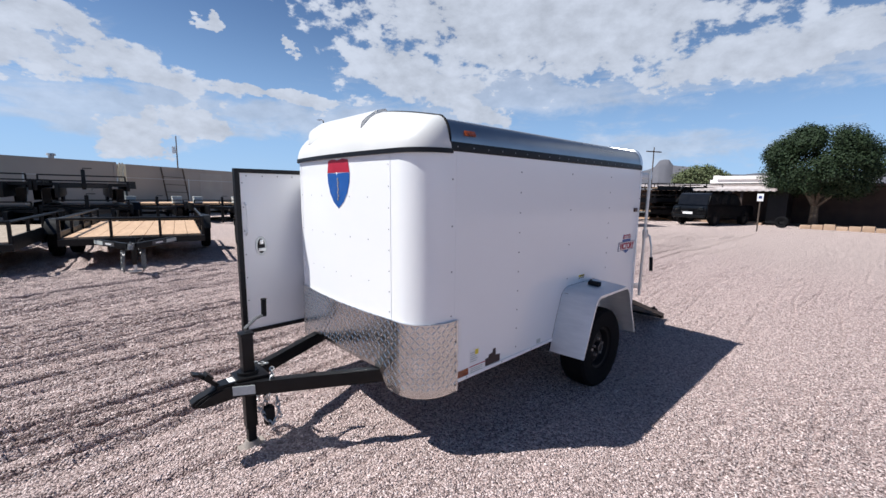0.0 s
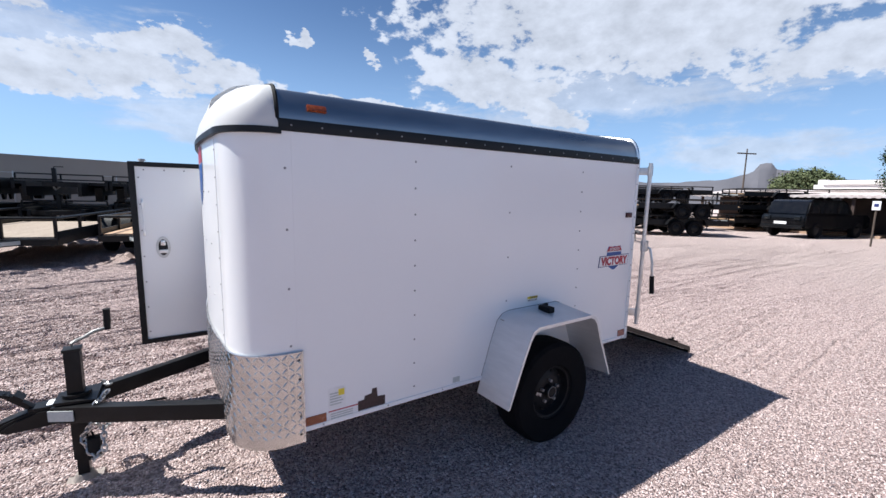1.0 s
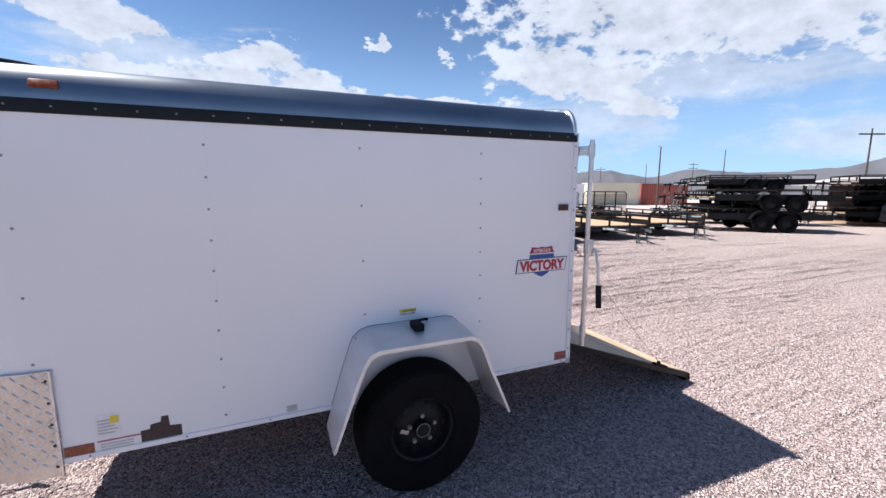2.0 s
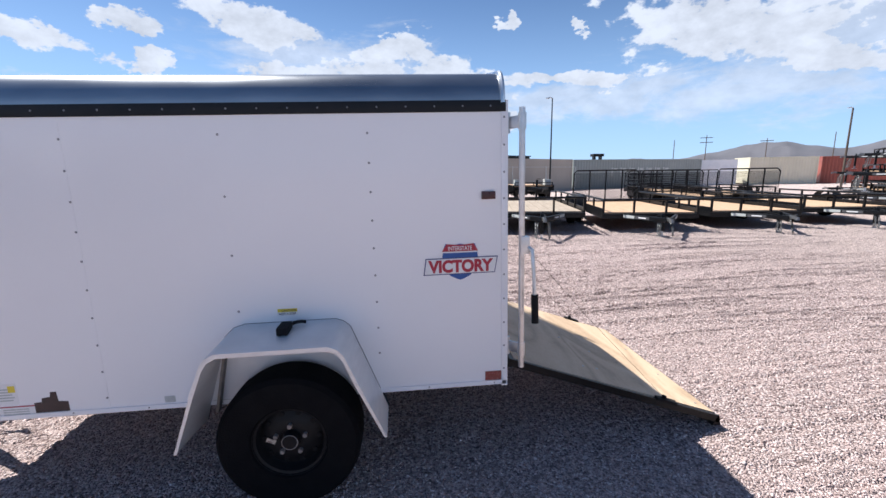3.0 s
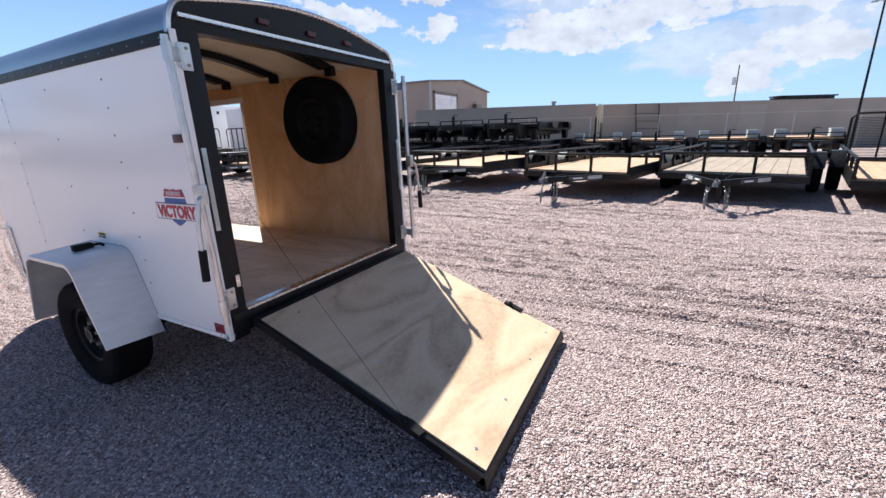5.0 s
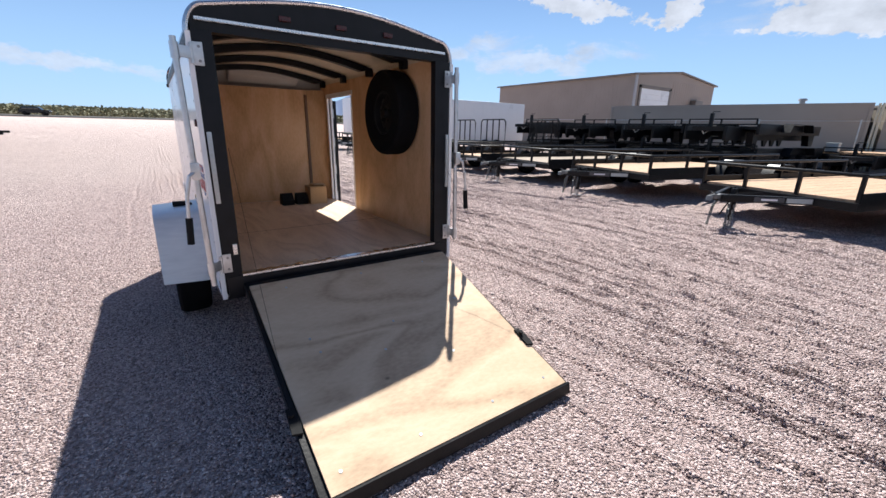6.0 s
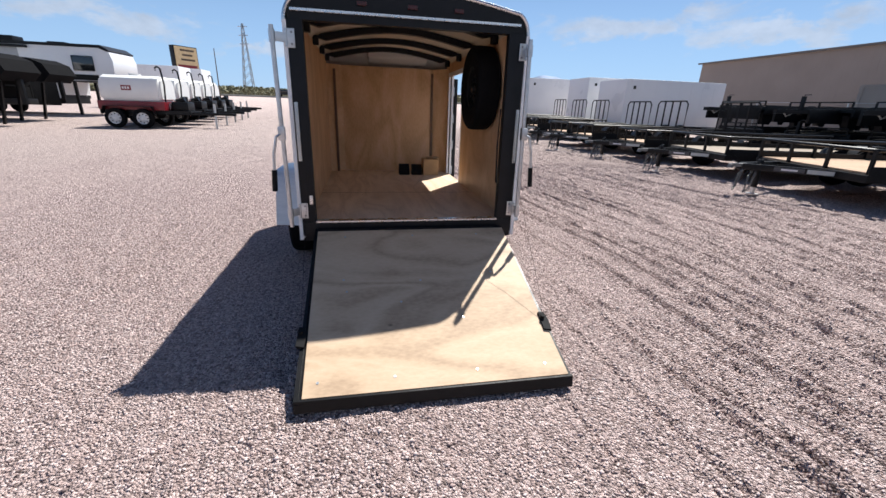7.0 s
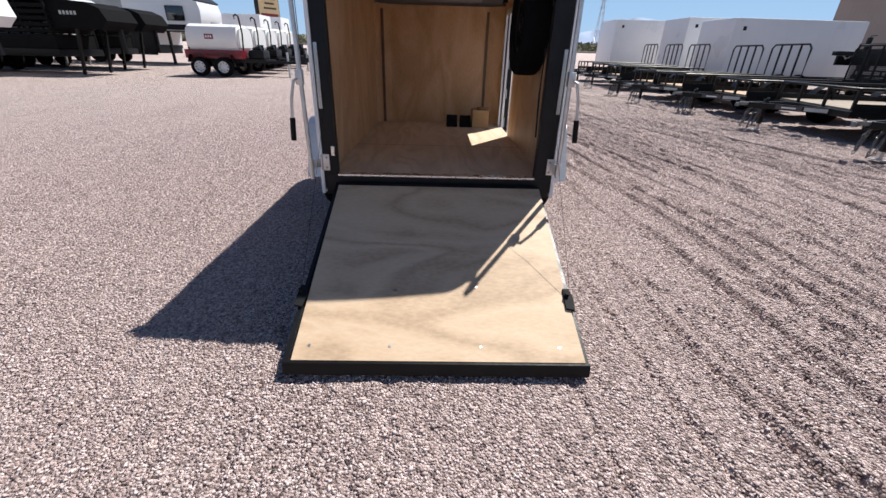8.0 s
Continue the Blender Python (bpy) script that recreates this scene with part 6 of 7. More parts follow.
for k in range(int((BY1 - BY0) / 0.30)):
    y = BY0 + 0.08 + k * 0.30
    if not (25.6 < y < 29.4):
        box(b, BX1 + 0.001, BX1 + 0.010, y, y + 0.03, 0, EZ - 0.05)
part("siding_ribs", b, TAN_METAL, shop, smooth=False)
for y0, y1 in ((BY0 - 0.25, (BY0 + BY1) / 2), ((BY0 + BY1) / 2, BY1 + 0.25)):
    b = B()
    za, zb = (EZ - 0.02, PZ) if y0 < 26 else (PZ, EZ - 0.02)
    prism(b, [(y0, za), (y1, zb), (y1, zb + 0.10), (y0, za + 0.10)], BX0 - 0.15, BX1 + 0.15, "x")
    part("roof", b, ROOF_GREY, shop)
b = B()
for k in range(12):
    box(b, BX1 + 0.004, BX1 + 0.03, 25.75, 29.2, 0.02 + k * 0.325, 0.02 + k * 0.325 + 0.315)
part("roll_up_door", b, WHITE_BOX, shop, "white slatted roll-up door")
b = B(); box(b, BX1 + 0.002, BX1 + 0.06, 25.55, 25.75, 0, 4.1), box(b, BX1 + 0.002, BX1 + 0.06, 29.2, 29.4, 0, 4.1), box(b, BX1 + 0.002, BX1 + 0.06, 25.55, 29.4, 3.95, 4.12); part("door_frame", b, ROOF_GREY, shop)
b = B(); box(b, BX1 + 0.02, BX1 + 0.14, BY0 - 0.06, BY0 + 0.08, 0, EZ); part("downpipe", b, GREY_BOX, shop)
b = B(); box(b, BX1 + 0.02, BX1 + 0.4, 32.3, 33.4, 2.9, 3.5, 0.03); part("wall_unit", b, ROOF_GREY, shop)


# ---- white enclosed trailers behind the row ----
def white_trailer(x0, x1, y0, y1, top, label):
    g = ground_at(x0, y0)
    u = thing("enclosed_trailer", label, "trailer", Matrix.Translation((0, 0, g)), "white enclosed trailers")
    b = B(); box(b, x0, x1, y0, y1, 0.62, top - g, 0.06); part("body", b, WHITE_BOX, u)
    b = B(); box(b, x0 - 0.012, x1 + 0.012, y0 - 0.012, y1 + 0.012, 0.56, 0.66); part("skirt", b, STEEL_BLACK, u)
    b = B()
    for k in range(int((y1 - y0) / 0.6)):
        box(b, x1 - 0.004, x1 + 0.006, y0 + 0.3 + 0.6 * k, y0 + 0.32 + 0.6 * k, 0.7, top - g - 0.08)
    part("panel_seams", b, WHITE_BOX, u)
    for y in (y0 + (y1 - y0) * 0.45, y0 + (y1 - y0) * 0.45 + 0.8):
        m = Matrix.Translation((x1 + 0.06, y, 0.36)) @ Matrix.Rotation(math.pi / 2, 4, "Z")
        b = B(); lathe(b, [(0.2, -0.08), (0.32, -0.10), (0.36, -0.05), (0.36, 0.05), (0.32, 0.10), (0.2, 0.08), (0.001, 0.05)], 20, m); part("wheel", b, TYRE, u)
    b = B(); box(b, x1, x1 + 0.02, y0 + 0.35, y0 + 0.47, top - g - 0.42, top - g - 0.28, 0.008); part("side_vent", b, BLACK, u)
    b = B()
    for yy in (y0 + 0.15, y1 - 0.25):
        box(b, x1 - 0.3, x1 - 0.2, yy, yy + 0.1, 0.0, 0.6)
    part("prop", b, STEEL_BLACK, u)
    return u


white_trailer(-16.8, -14.6, 11.9, 17.0, 2.72, "long white enclosed cargo trailer")
white_trailer(-20.6, -18.4, 12.2, 14.4, 3.0, "tall white enclosed cargo trailer")
white_trailer(-25.2, -22.8, 10.6, 13.4, 3.15, "white enclosed cargo trailer with a rounded front")


# ---- water tank trailers to the west ----
def tank_trailer():
    """Origin on the ground between the wheels; the tongue runs along +y."""
    u = thing("water_tank_trailer", "white poly water tank on a dark red tandem trailer", "trailer", group="water tank trailers in a row")
    b = B()
    prof = [(-0.62, 0.98), (-0.70, 1.12), (-0.70, 1.55), (-0.58, 1.80), (-0.32, 1.90), (0.32, 1.90), (0.58, 1.80), (0.70, 1.55), (0.70, 1.12), (0.62, 0.98)]
    for y0, y1, k in ((-1.12, 0.98, 1.0),):
        prism(b, prof, y0, y1, "y")
    bmesh.ops.bevel(b, geom=[e for e in b.edges if abs(e.verts[0].co.y - e.verts[1].co.y) < 1e-4], offset=0.09, segments=3, affect="EDGES")
    part("tank", b, POLY, u, "white polyethylene tank")
    b = B(); rod(b, (0, -0.1, 1.88), (0, -0.1, 1.97), 0.2, 20); part("fill_lid", b, POLY, u)
    b = B(); box(b, -0.74, 0.74, -1.22, 1.06, 0.66, 0.979, 0.03); part("red_cradle", b, RED_PAINT, u, "dark red steel cradle")
    for s in (-1, 1):
        b = B(); sheet(b, [[(s * 0.745, y, z) for y, z in ((-1.05, 0.52), (-0.95, 0.80), (0.65, 0.80), (0.75, 0.52))], [(s * 0.98, y, z) for y, z in ((-1.05, 0.52), (-0.95, 0.80), (0.65, 0.80), (0.75, 0.52))]], 0.01); part("fender", b, STEEL_BLACK, u)
        for y in (-0.62, 0.32):
            m = Matrix.Translation((s * 0.88, y, 0.36)) @ Matrix.Rotation(math.pi / 2, 4, "Z") @ Matrix.Diagonal((1, s, 1, 1))
            b = B(); lathe(b, [(0.215, -0.09), (0.32, -0.105), (0.355, -0.07), (0.36, 0.0), (0.355, 0.07), (0.32, 0.105), (0.215, 0.09), (0.215, -0.09)], 26, m); wheel = part("wheel", b, TYRE, u)
            b = B(); lathe(b, [(0.215, -0.085), (0.20, -0.04), (0.13, -0.05), (0.07, -0.10), (0.001, -0.10)], 24, m); part("rim", b, RIM_WHITE, wheel, "white spoked steel rim")
            b = B()
            for k in range(8):
                a = 2 * math.pi * k / 8
                c = m @ Vector((0.155 * math.cos(a), -0.052, 0.155 * math.sin(a)))
                e = m @ Vector((0.155 * math.cos(a), -0.040, 0.155 * math.sin(a)))
                rod(b, c, e, 0.022, 8)
            part("rim_slots", b, BLACK_FLAT, wheel)
    b = B(); box(b, -0.6, 0.6, -1.15, 1.9, 0.52, 0.659), beam(b, (-0.5, 1.7, 0.56), (0, 3.1, 0.56), 0.08, 0.1), beam(b, (0.5, 1.7, 0.56), (0, 3.1, 0.56), 0.08, 0.1), box(b, -0.05, 0.05, 3.0, 3.4, 0.50, 0.60); part("chassis", b, STEEL_BLACK, u)
    for y in (-0.62, 0.32):
        b = B(); rod(b, (-0.8, y, 0.36), (0.8, y, 0.36), 0.04, 10); box(b, -0.5, -0.42, y - 0.25, y + 0.25, 0.37, 0.52), box(b, 0.42, 0.5, y - 0.25, y + 0.25, 0.37, 0.52); part("axle", b, STEEL_BLACK, u)
    b = B(); box(b, -0.35, 0.35, 1.15, 1.75, 0.66, 1.0, 0.05), rod(b, (-0.2, 1.45, 1.0), (-0.2, 1.45, 1.2), 0.13, 14), rod(b, (0.15, 1.3, 1.0), (0.15, 1.6, 1.1), 0.10, 12); part("pump", b, STEEL_BLACK, u, "black engine pump set")
    b = B(); box(b, -0.36, 0.36, 1.08, 1.12, 0.70, 0.95); part("pump_guard", b, ZINC, u)
    b = B(); tube(b, [(0.55, 1.02, 0.7), (0.5, 1.08, 1.6), (0.48, 1.02, 2.18), (0.42, 0.9, 2.25), (0.36, 0.80, 2.2), (0.36, 0.8, 2.1)], 0.032, 8); part("fill_pipe", b, STEEL_BLACK, u)
    for x, y in ((0.0, 2.6),):
        b = B(); box(b, x - 0.035, x + 0.035, y - 0.035, y + 0.035, 0.0, 0.95); part("jack", b, ZINC, u)
    b = B(); box(b, 0.700, 0.706, -0.34, 0.0, 1.36, 1.54); lab = part("maker_label", b, RED_PAINT, u, "red maker label")
    b = B()
    for k in range(3):
        box(b, 0.706, 0.709, -0.30 + k * 0.09, -0.24 + k * 0.09, 1.41, 1.49)
    part("label_bars", b, WHITE_DECAL, lab)
    return u


tank = tank_trailer()
put(tank, -16.3, -8.1, 0, first=True)
for k in range(1, 5):
    put(tank, -16.3 - 2.1 * k, -8.1 - 0.2 * k, 0)


# ---- gooseneck and camper trailers to the south-west ----
def gooseneck(x, y, turn, mat, label, stock):
    g = ground_at(x, y)
    u = thing("gooseneck_trailer", label, "trailer", Matrix.Translation((x, y, g)) @ Matrix.Rotation(radians(turn), 4, "Z"), "gooseneck trailers")
    b = B(); box(b, -1.1, 1.1, -7.0, 0.0, 0.62, 0.86, 0.02); part("deck", b, STEEL_BLACK, u)
    if stock:
        b = B(); box(b, -1.02, 1.02, -6.9, -0.1, 0.861, 1.35); part("side_panel", b, mat, u)
        for k in range(5):
            for s in (-1, 1):
                b = B(); box(b, s * 1.0 - 0.02, s * 1.0 + 0.02, -6.9, -0.1, 1.42 + k * 0.2, 1.54 + k * 0.2); part("slat", b, mat, u)
            b = B(); box(b, -0.979, 0.979, -0.12, -0.08, 1.42 + k * 0.2, 1.54 + k * 0.2); part("slat", b, mat, u)
        for k in range(8):
            for s in (-1, 1):
                b = B(); box(b, s * 1.0 - 0.03, s * 1.0 + 0.03, -6.9 + k * 0.97 - 0.03, -6.9 + k * 0.97 + 0.03, 0.861, 2.5); part("side_post", b, mat, u)
        b = B(); box(b, -1.06, 1.06, -6.95, -0.05, 2.46, 2.56, 0.03); part("roof", b, mat, u)
    else:
        b = B(); box(b, -1.05, 1.05, -6.9, -0.05, 0.861, 2.9, 0.10); part("body", b, mat, u)
        b = B(); box(b, 1.045, 1.06, -2.4, -1.6, 0.95, 2.5, 0.005); part("side_door", b, GREY_BOX, u)
        b = B()
        for k in range(2):
            box(b, 1.045, 1.07, -1.3 + 0.6 * k, -1.1 + 0.6 * k, 2.6, 2.66)
        part("marker_lamp", b, RED, u)
    b = B()
    top = 2.5 if stock else 2.9
    prism(b, [(-0.3, top), (1.25, top - 0.06), (1.70, top - 0.25), (1.90, 1.85), (1.6, 1.55), (0.0, 1.60), (-0.3, 1.4)], -0.85, 0.85, "x")
    part("gooseneck", b, mat, u)
    b = B(); box(b, -0.06, 0.06, 1.62, 1.76, 0.75, 1.6); part("kingpost", b, STEEL_BLACK, u)
    for s in (-1, 1):
        b = B(); beam(b, (s * 0.7, 0.6, 1.56), (s * 0.7, 0.35, 0.0), 0.09, 0.09); part("landing_leg", b, ZINC if not stock else STEEL_BLACK, u)
        for yy in (-4.6, -3.7):
            m = Matrix.Translation((s * 1.0, yy, 0.38)) @ Matrix.Rotation(math.pi / 2, 4, "Z") @ Matrix.Diagonal((1, s, 1, 1))
            b = B(); lathe(b, [(0.22, -0.09), (0.34, -0.11), (0.38, -0.06), (0.38, 0.06), (0.34, 0.11), (0.22, 0.09), (0.001, 0.05)], 22, m); part("wheel", b, TYRE, u)
    if stock:
        b = B()
        for k in range(5):
            box(b, 0.851, 0.858, 0.25 + k * 0.13, 0.33 + k * 0.13, 2.02, 2.14)
        part("maker_bars", b, GREY_INK, u)
    return u


gooseneck(-15.4, -13.2, 0, TYRE, "black slatted gooseneck stock trailer", True)
gooseneck(-19.6, -17.2, 0, WHITE_BOX, "white gooseneck horse trailer", False)
gooseneck(-11.6, -14.6, 4, WHITE_BOX, "white gooseneck horse trailer", False)
gooseneck(-18.7, -13.9, 0, TYRE, "dark slatted gooseneck stock trailer", True)
g = ground_at(-24, -16)
camper = thing("fifth_wheel_camper", "white and grey fifth-wheel camper with dark window", "camper", Matrix.Translation((-24.0, -13.0, g)) @ Matrix.Diagonal((1, 1, 0.88, 1)))
b = B(); prism(b, [(-9.0, 0.9), (-9.0, 3.72), (0.50, 3.72), (0.86, 3.52), (0.98, 3.05), (0.95, 2.4), (0.75, 1.95), (-1.6, 1.9), (-1.7, 0.9)], -1.2, 1.2, "x"); part("body", b, WHITE_BOX, camper)
# besides the body band, black boxes stand for the shade under the camper
b = B(); box(b, 1.2, 1.212, -8.9, -1.8, 0.5, 1.9), box(b, 1.2, 1.212, -8.9, 0.2, 1.95, 2.25); box(b, -1.2, 1.2, -1.7, -1.68, 0.9, 1.9), box(b, -1.19, 1.19, -1.6, 0.78, 1.86, 1.905); part("band_and_shade", b, RIM_DARK, camper, "dark lower body band, with the shade beneath put in as black")
b = B(); box(b, 1.2, 1.211, -4.6, -3.1, 2.28, 3.6); part("grey_panel", b, GREY_BOX, camper)
for y in (-0.85, -6.4):
    b = B(); box(b, 1.2, 1.225, y, y + 0.95, 2.45, 3.25, 0.05); part("window", b, GLASS_DARK, camper)
b = B(); box(b, -0.4, 0.4, -5.0, -3.7, 3.86, 4.22, 0.10); part("roof_unit", b, STEEL_BLACK, camper, "black rooftop air conditioner")
b = B(); box(b, -0.3, 0.3, -2.3, -1.5, 3.86, 4.02, 0.05); part("roof_vent", b, STEEL_BLACK, camper)
b = B(); prism(b, [(-9.05, 3.70), (0.45, 3.70), (0.82, 3.52), (0.90, 3.60), (0.55, 3.86), (-9.05, 3.86)], -1.24, 1.24, "x"); part("roof_edge", b, STEEL_BLACK, camper, "black roof edge")
b = B(); box(b, 1.245, 1.42, -8.6, -2.6, 3.52, 3.66, 0.03); part("awning", b, STEEL_BLACK, camper)
for s in (-1, 1):
    b = B(); box(b, s * 0.9 - 0.06, s * 0.9 + 0.06, -1.2, -1.08, 0.0, 1.9); part("landing_leg", b, STEEL_BLACK, camper)
    for yy in (-6.2, -5.2):
        m = Matrix.Translation((s * 1.05, yy, 0.4)) @ Matrix.Rotation(math.pi / 2, 4, "Z") @ Matrix.Diagonal((1, s, 1, 1))
        b = B(); lathe(b, [(0.22, -0.1), (0.36, -0.12), (0.40, -0.06), (0.40, 0.06), (0.36, 0.12), (0.22, 0.1), (0.001, 0.05)], 22, m); part("wheel", b, TYRE, camper)
b = B(); box(b, -1.1, 1.1, -8.9, -1.7, 0.6, 0.9); part("chassis", b, STEEL_BLACK, camper)
white_trailer(-36, -33.6, -17.5, -13.0, 3.5, "tall white enclosed trailer far off")
white_trailer(-42, -39.6, -17.2, -13.4, 3.7, "tall white enclosed trailer far off")


# ---- far signs, poles and towers ----
def pole(x, y, h, r, arms, label, mat=None, lamp=False, can=False):
    g = ground_at(x, y)
    u = thing("utility_pole" if arms else "light_pole", label, "pole", Matrix.Translation((x, y, g)), "poles round the yard")
    b = B(); rod(b, (0, 0, -0.3), (0, 0, h), r, 10, r * 0.6); part("shaft", b, mat or WOOD_POLE, u)
    for k in range(arms):
        z = h - 0.5 - 0.9 * k
        b = B(); box(b, -1.1, 1.1, -0.06, 0.06, z - 0.06, z + 0.06, 0, Matrix.Rotation(radians(-25), 4, "Z")); part("crossarm", b, WOOD_POLE, u)
    if can:
        b = B(); rod(b, (-0.38, 0, h - 2.6), (-0.38, 0, h - 1.6), 0.24, 14), box(b, -0.3, 0.0, -0.05, 0.05, h - 2.2, h - 2.05); part("transformer", b, ZINC, u)
    if lamp:
        b = B(); tube(b, [(0, 0, h - 0.02), (-0.12, 0, h + 0.05), (-0.3, 0, h + 0.03)], 0.03, 6), box(b, -0.42, -0.2, -0.07, 0.07, h - 0.02, h + 0.04, 0.02); part("lamp_head", b, ZINC, u)
    return u


pole(8.85, 23.7, 6.0, 0.055, 0, "slim black steel light pole", STEEL_BLACK, True)
pole(33.75, 27.3, 6.0, 0.09, 0, "tall leaning timber light pole", None, True)
for az, r, h, arms in ((35, 96, 7.6, 0), (38.2, 98, 8.4, 2), (43.7, 104, 7.6, 1), (49, 108, 8.3, 0), (54, 116, 9.0, 2), (57, 86, 9.0, 0), (68.5, 52.85, 7.3, 1)):
    pole(-1.5 + r * math.sin(radians(az)), -1.9 + r * math.cos(radians(az)), h, 0.10, arms, "weathered timber utility pole" + (" with crossarms" if arms else ""))
pole(9.4, 72.5, 9.4, 0.12, 0, "timber utility pole with a transformer", None, False, True)
pole(-73, -22, 7.5, 0.1, 0, "far thin timber pole")


def pylon(x, y, h, label):
    g = ground_at(x, y)
    u = thing("power_pylon", label, "pylon", Matrix.Translation((x, y, g)), "power pylons far off")
    w = h * 0.075
    for sx in (-1, 1):
        for sy in (-1, 1):
            b = B(); beam(b, (sx * w, sy * w, 0), (sx * w * 0.12, sy * w * 0.12, h), 0.28, 0.28); part("leg", b, ZINC, u)
    b = B()
    for k in range(9):
        t0, t1 = k / 9, (k + 1) / 9
        a0, a1 = w * (1 - 0.88 * t0), w * (1 - 0.88 * t1)
        for s in (-1, 1):
            beam(b, (-a0, s * a0, h * t0), (a1, s * a1, h * t1), 0.16, 0.16), beam(b, (a0, s * a0, h * t0), (-a1, s * a1, h * t1), 0.16, 0.16)
            beam(b, (s * a0, -a0, h * t0), (s * a1, a1, h * t1), 0.16, 0.16)
    part("lattice", b, ZINC, u)
    for z in (0.72, 0.84, 0.96):
        b = B(); beam(b, (-w * 0.3, -w * 0.95, h * z), (w * 0.3, w * 0.95, h * z), 0.3, 0.3); part("arm", b, ZINC, u)
    return u


pylon(-212, -50.2, 29, "grey steel lattice power pylon on the skyline")
pylon(-420, 150, 46, "pale lattice power pylon far off")
g = ground_at(-59.6, -21.6)
board = thing("roadside_sign", "yellow roadside billboard on a steel post", "billboard", Matrix.Translation((-59.6, -21.6, g)) @ Matrix.Rotation(radians(56), 4, "Z"))
b = B(); box(b, -0.45, 0.3, -1.6, 1.6, 3.35, 6.5, 0.05); part("case", b, STEEL_BLACK, board)
b = B(); box(b, 0.30, 0.34, -1.5, 1.5, 3.5, 6.4); face = part("sign_face", b, SIGN_FACE, board)
b = B()
for k in range(3):
    box(b, 0.34, 0.36, -0.8 + 0.2 * (k % 2), 1.1 - 0.3 * (k % 2), 5.9 - k * 0.55, 6.12 - k * 0.55)
part("faded_lines", b, WOOD_POLE, face)
b = B(); box(b, 0.34, 0.355, -1.3, 1.3, 3.7, 4.3); part("red_field", b, RED_PAINT, face)
b = B(); rod(b, (0, 0, -0.3), (0, 0, 3.35), 0.2, 12); part("post", b, STEEL_BLACK, board)

# ---- office, tree and car to the east ----
office = thing("office_building", "low dark adobe office with white porch roof", "building", Matrix.Identity(4))
b = B(); box(b, 27.2, 36, 2.9, 10.9, 0, 2.3); part("wall", b, ADOBE, office)
b = B(); prism(b, [(24.4, 1.92), (29.5, 2.30), (29.5, 2.46), (24.4, 2.02)], 2.4, 11.3, "y"); roof = part("porch_roof", b, TIN_ROOF, office, "white corrugated porch roof")
b = B()
for k in range(28):
    y = 2.45 + k * 0.31
    box(b, 24.395, 24.42, y, y + 0.16, 1.89, 2.04)
part("corrugations", b, TIN_ROOF, roof)
b = B(); box(b, 28.5, 36.2, 2.6, 6.6, 2.465, 2.70); part("parapet", b, WHITE_ROOF, office)
b = B(); box(b, 28.4, 30.5, 3.6, 6.2, 2.70, 2.94, 0.05), rod(b, (29, 3.3, 2.70), (29, 3.3, 3.05), 0.25, 14), rod(b, (29, 6.3, 2.70), (29, 6.3, 3.0), 0.25, 14); part("roof_duct", b, WHITE_ROOF, office)
for y in (4.0, 7.4, 10.8):
    b = B(); box(b, 24.6, 24.72, y - 0.06, y + 0.06, 0, 1.93); part("porch_post", b, ADOBE, office)
b = B(); box(b, 25.0, 27.2, 3.0, 10.9, 0.0, 0.12); part("porch_floor", b, PAVER, office)
for y in (5.0, 8.4):
    b = B(); box(b, 27.17, 27.205, y, y + 1.4, 0.95, 1.95); w_part = part("window", b, GLASS_DARK, office)
    b = B(); box(b, 27.15, 27.168, y - 0.06, y + 1.46, 0.88, 0.95), box(b, 27.15, 27.168, y - 0.06, y + 1.46, 1.95, 2.02), box(b, 27.15, 27.168, y + 0.67, y + 0.73, 0.95, 1.95); part("frame", b, WOOD_POLE, w_part)
b = B(); box(b, 29.0, 36, -9.0, 2.38, 0, 2.3); part("wall", b, ADOBE, office)
b = B(); box(b, 27.4, 36, -9.1, 2.38, 2.302, 2.4); part("roof_edge", b, ADOBE, office)
b = B(); box(b, 25.3, 27.19, 2.0, 2.88, 0.121, 2.0); part("porch_end", b, RIM_DARK, office, "dark boarded porch end")
for k in range(22):
    y = 1.2 - k * 0.45
    b = B(); box(b, 23.6, 23.95, y - 0.42, y, 0, 0.20 + 0.04 * ((k * 7) % 3), 0.03)
    solid("edging_stone", b, PAVER, "sandstone block of a planter edge", "stone", Matrix.Translation((0, 0, ground_at(23.7, y) - 0.01)), "planter edging stones")
post_sign = thing("post_sign", "small white sign on a thin post", "sign", Matrix.Translation((19.0, 2.19, ground_at(19.0, 2.19))))
b = B(); rod(b, (0, 0, 0), (0, 0, 1.45), 0.03, 8); part("post", b, WOOD_POLE, post_sign)
b = B(); box(b, -0.05, -0.03, -0.115, 0.115, 1.37, 1.70, 0.004); plate = part("plate", b, WHITE_DECAL, post_sign)
b = B(); box(b, -0.056, -0.05, -0.06, 0.06, 1.49, 1.61); part("dark_mark", b, NAVY_DECAL, plate)
b = B(); lathe(b, [(0.14, -0.08), (0.25, -0.10), (0.30, -0.05), (0.30, 0.05), (0.25, 0.10), (0.14, 0.08), (0.14, -0.08)], 28, Matrix.Translation((23.40, 1.9, 0.29)) @ Matrix.Rotation(radians(80), 4, "Z"))
solid("old_tyre", b, TYRE, "old tyre leaning on the planter edge", "tyre")


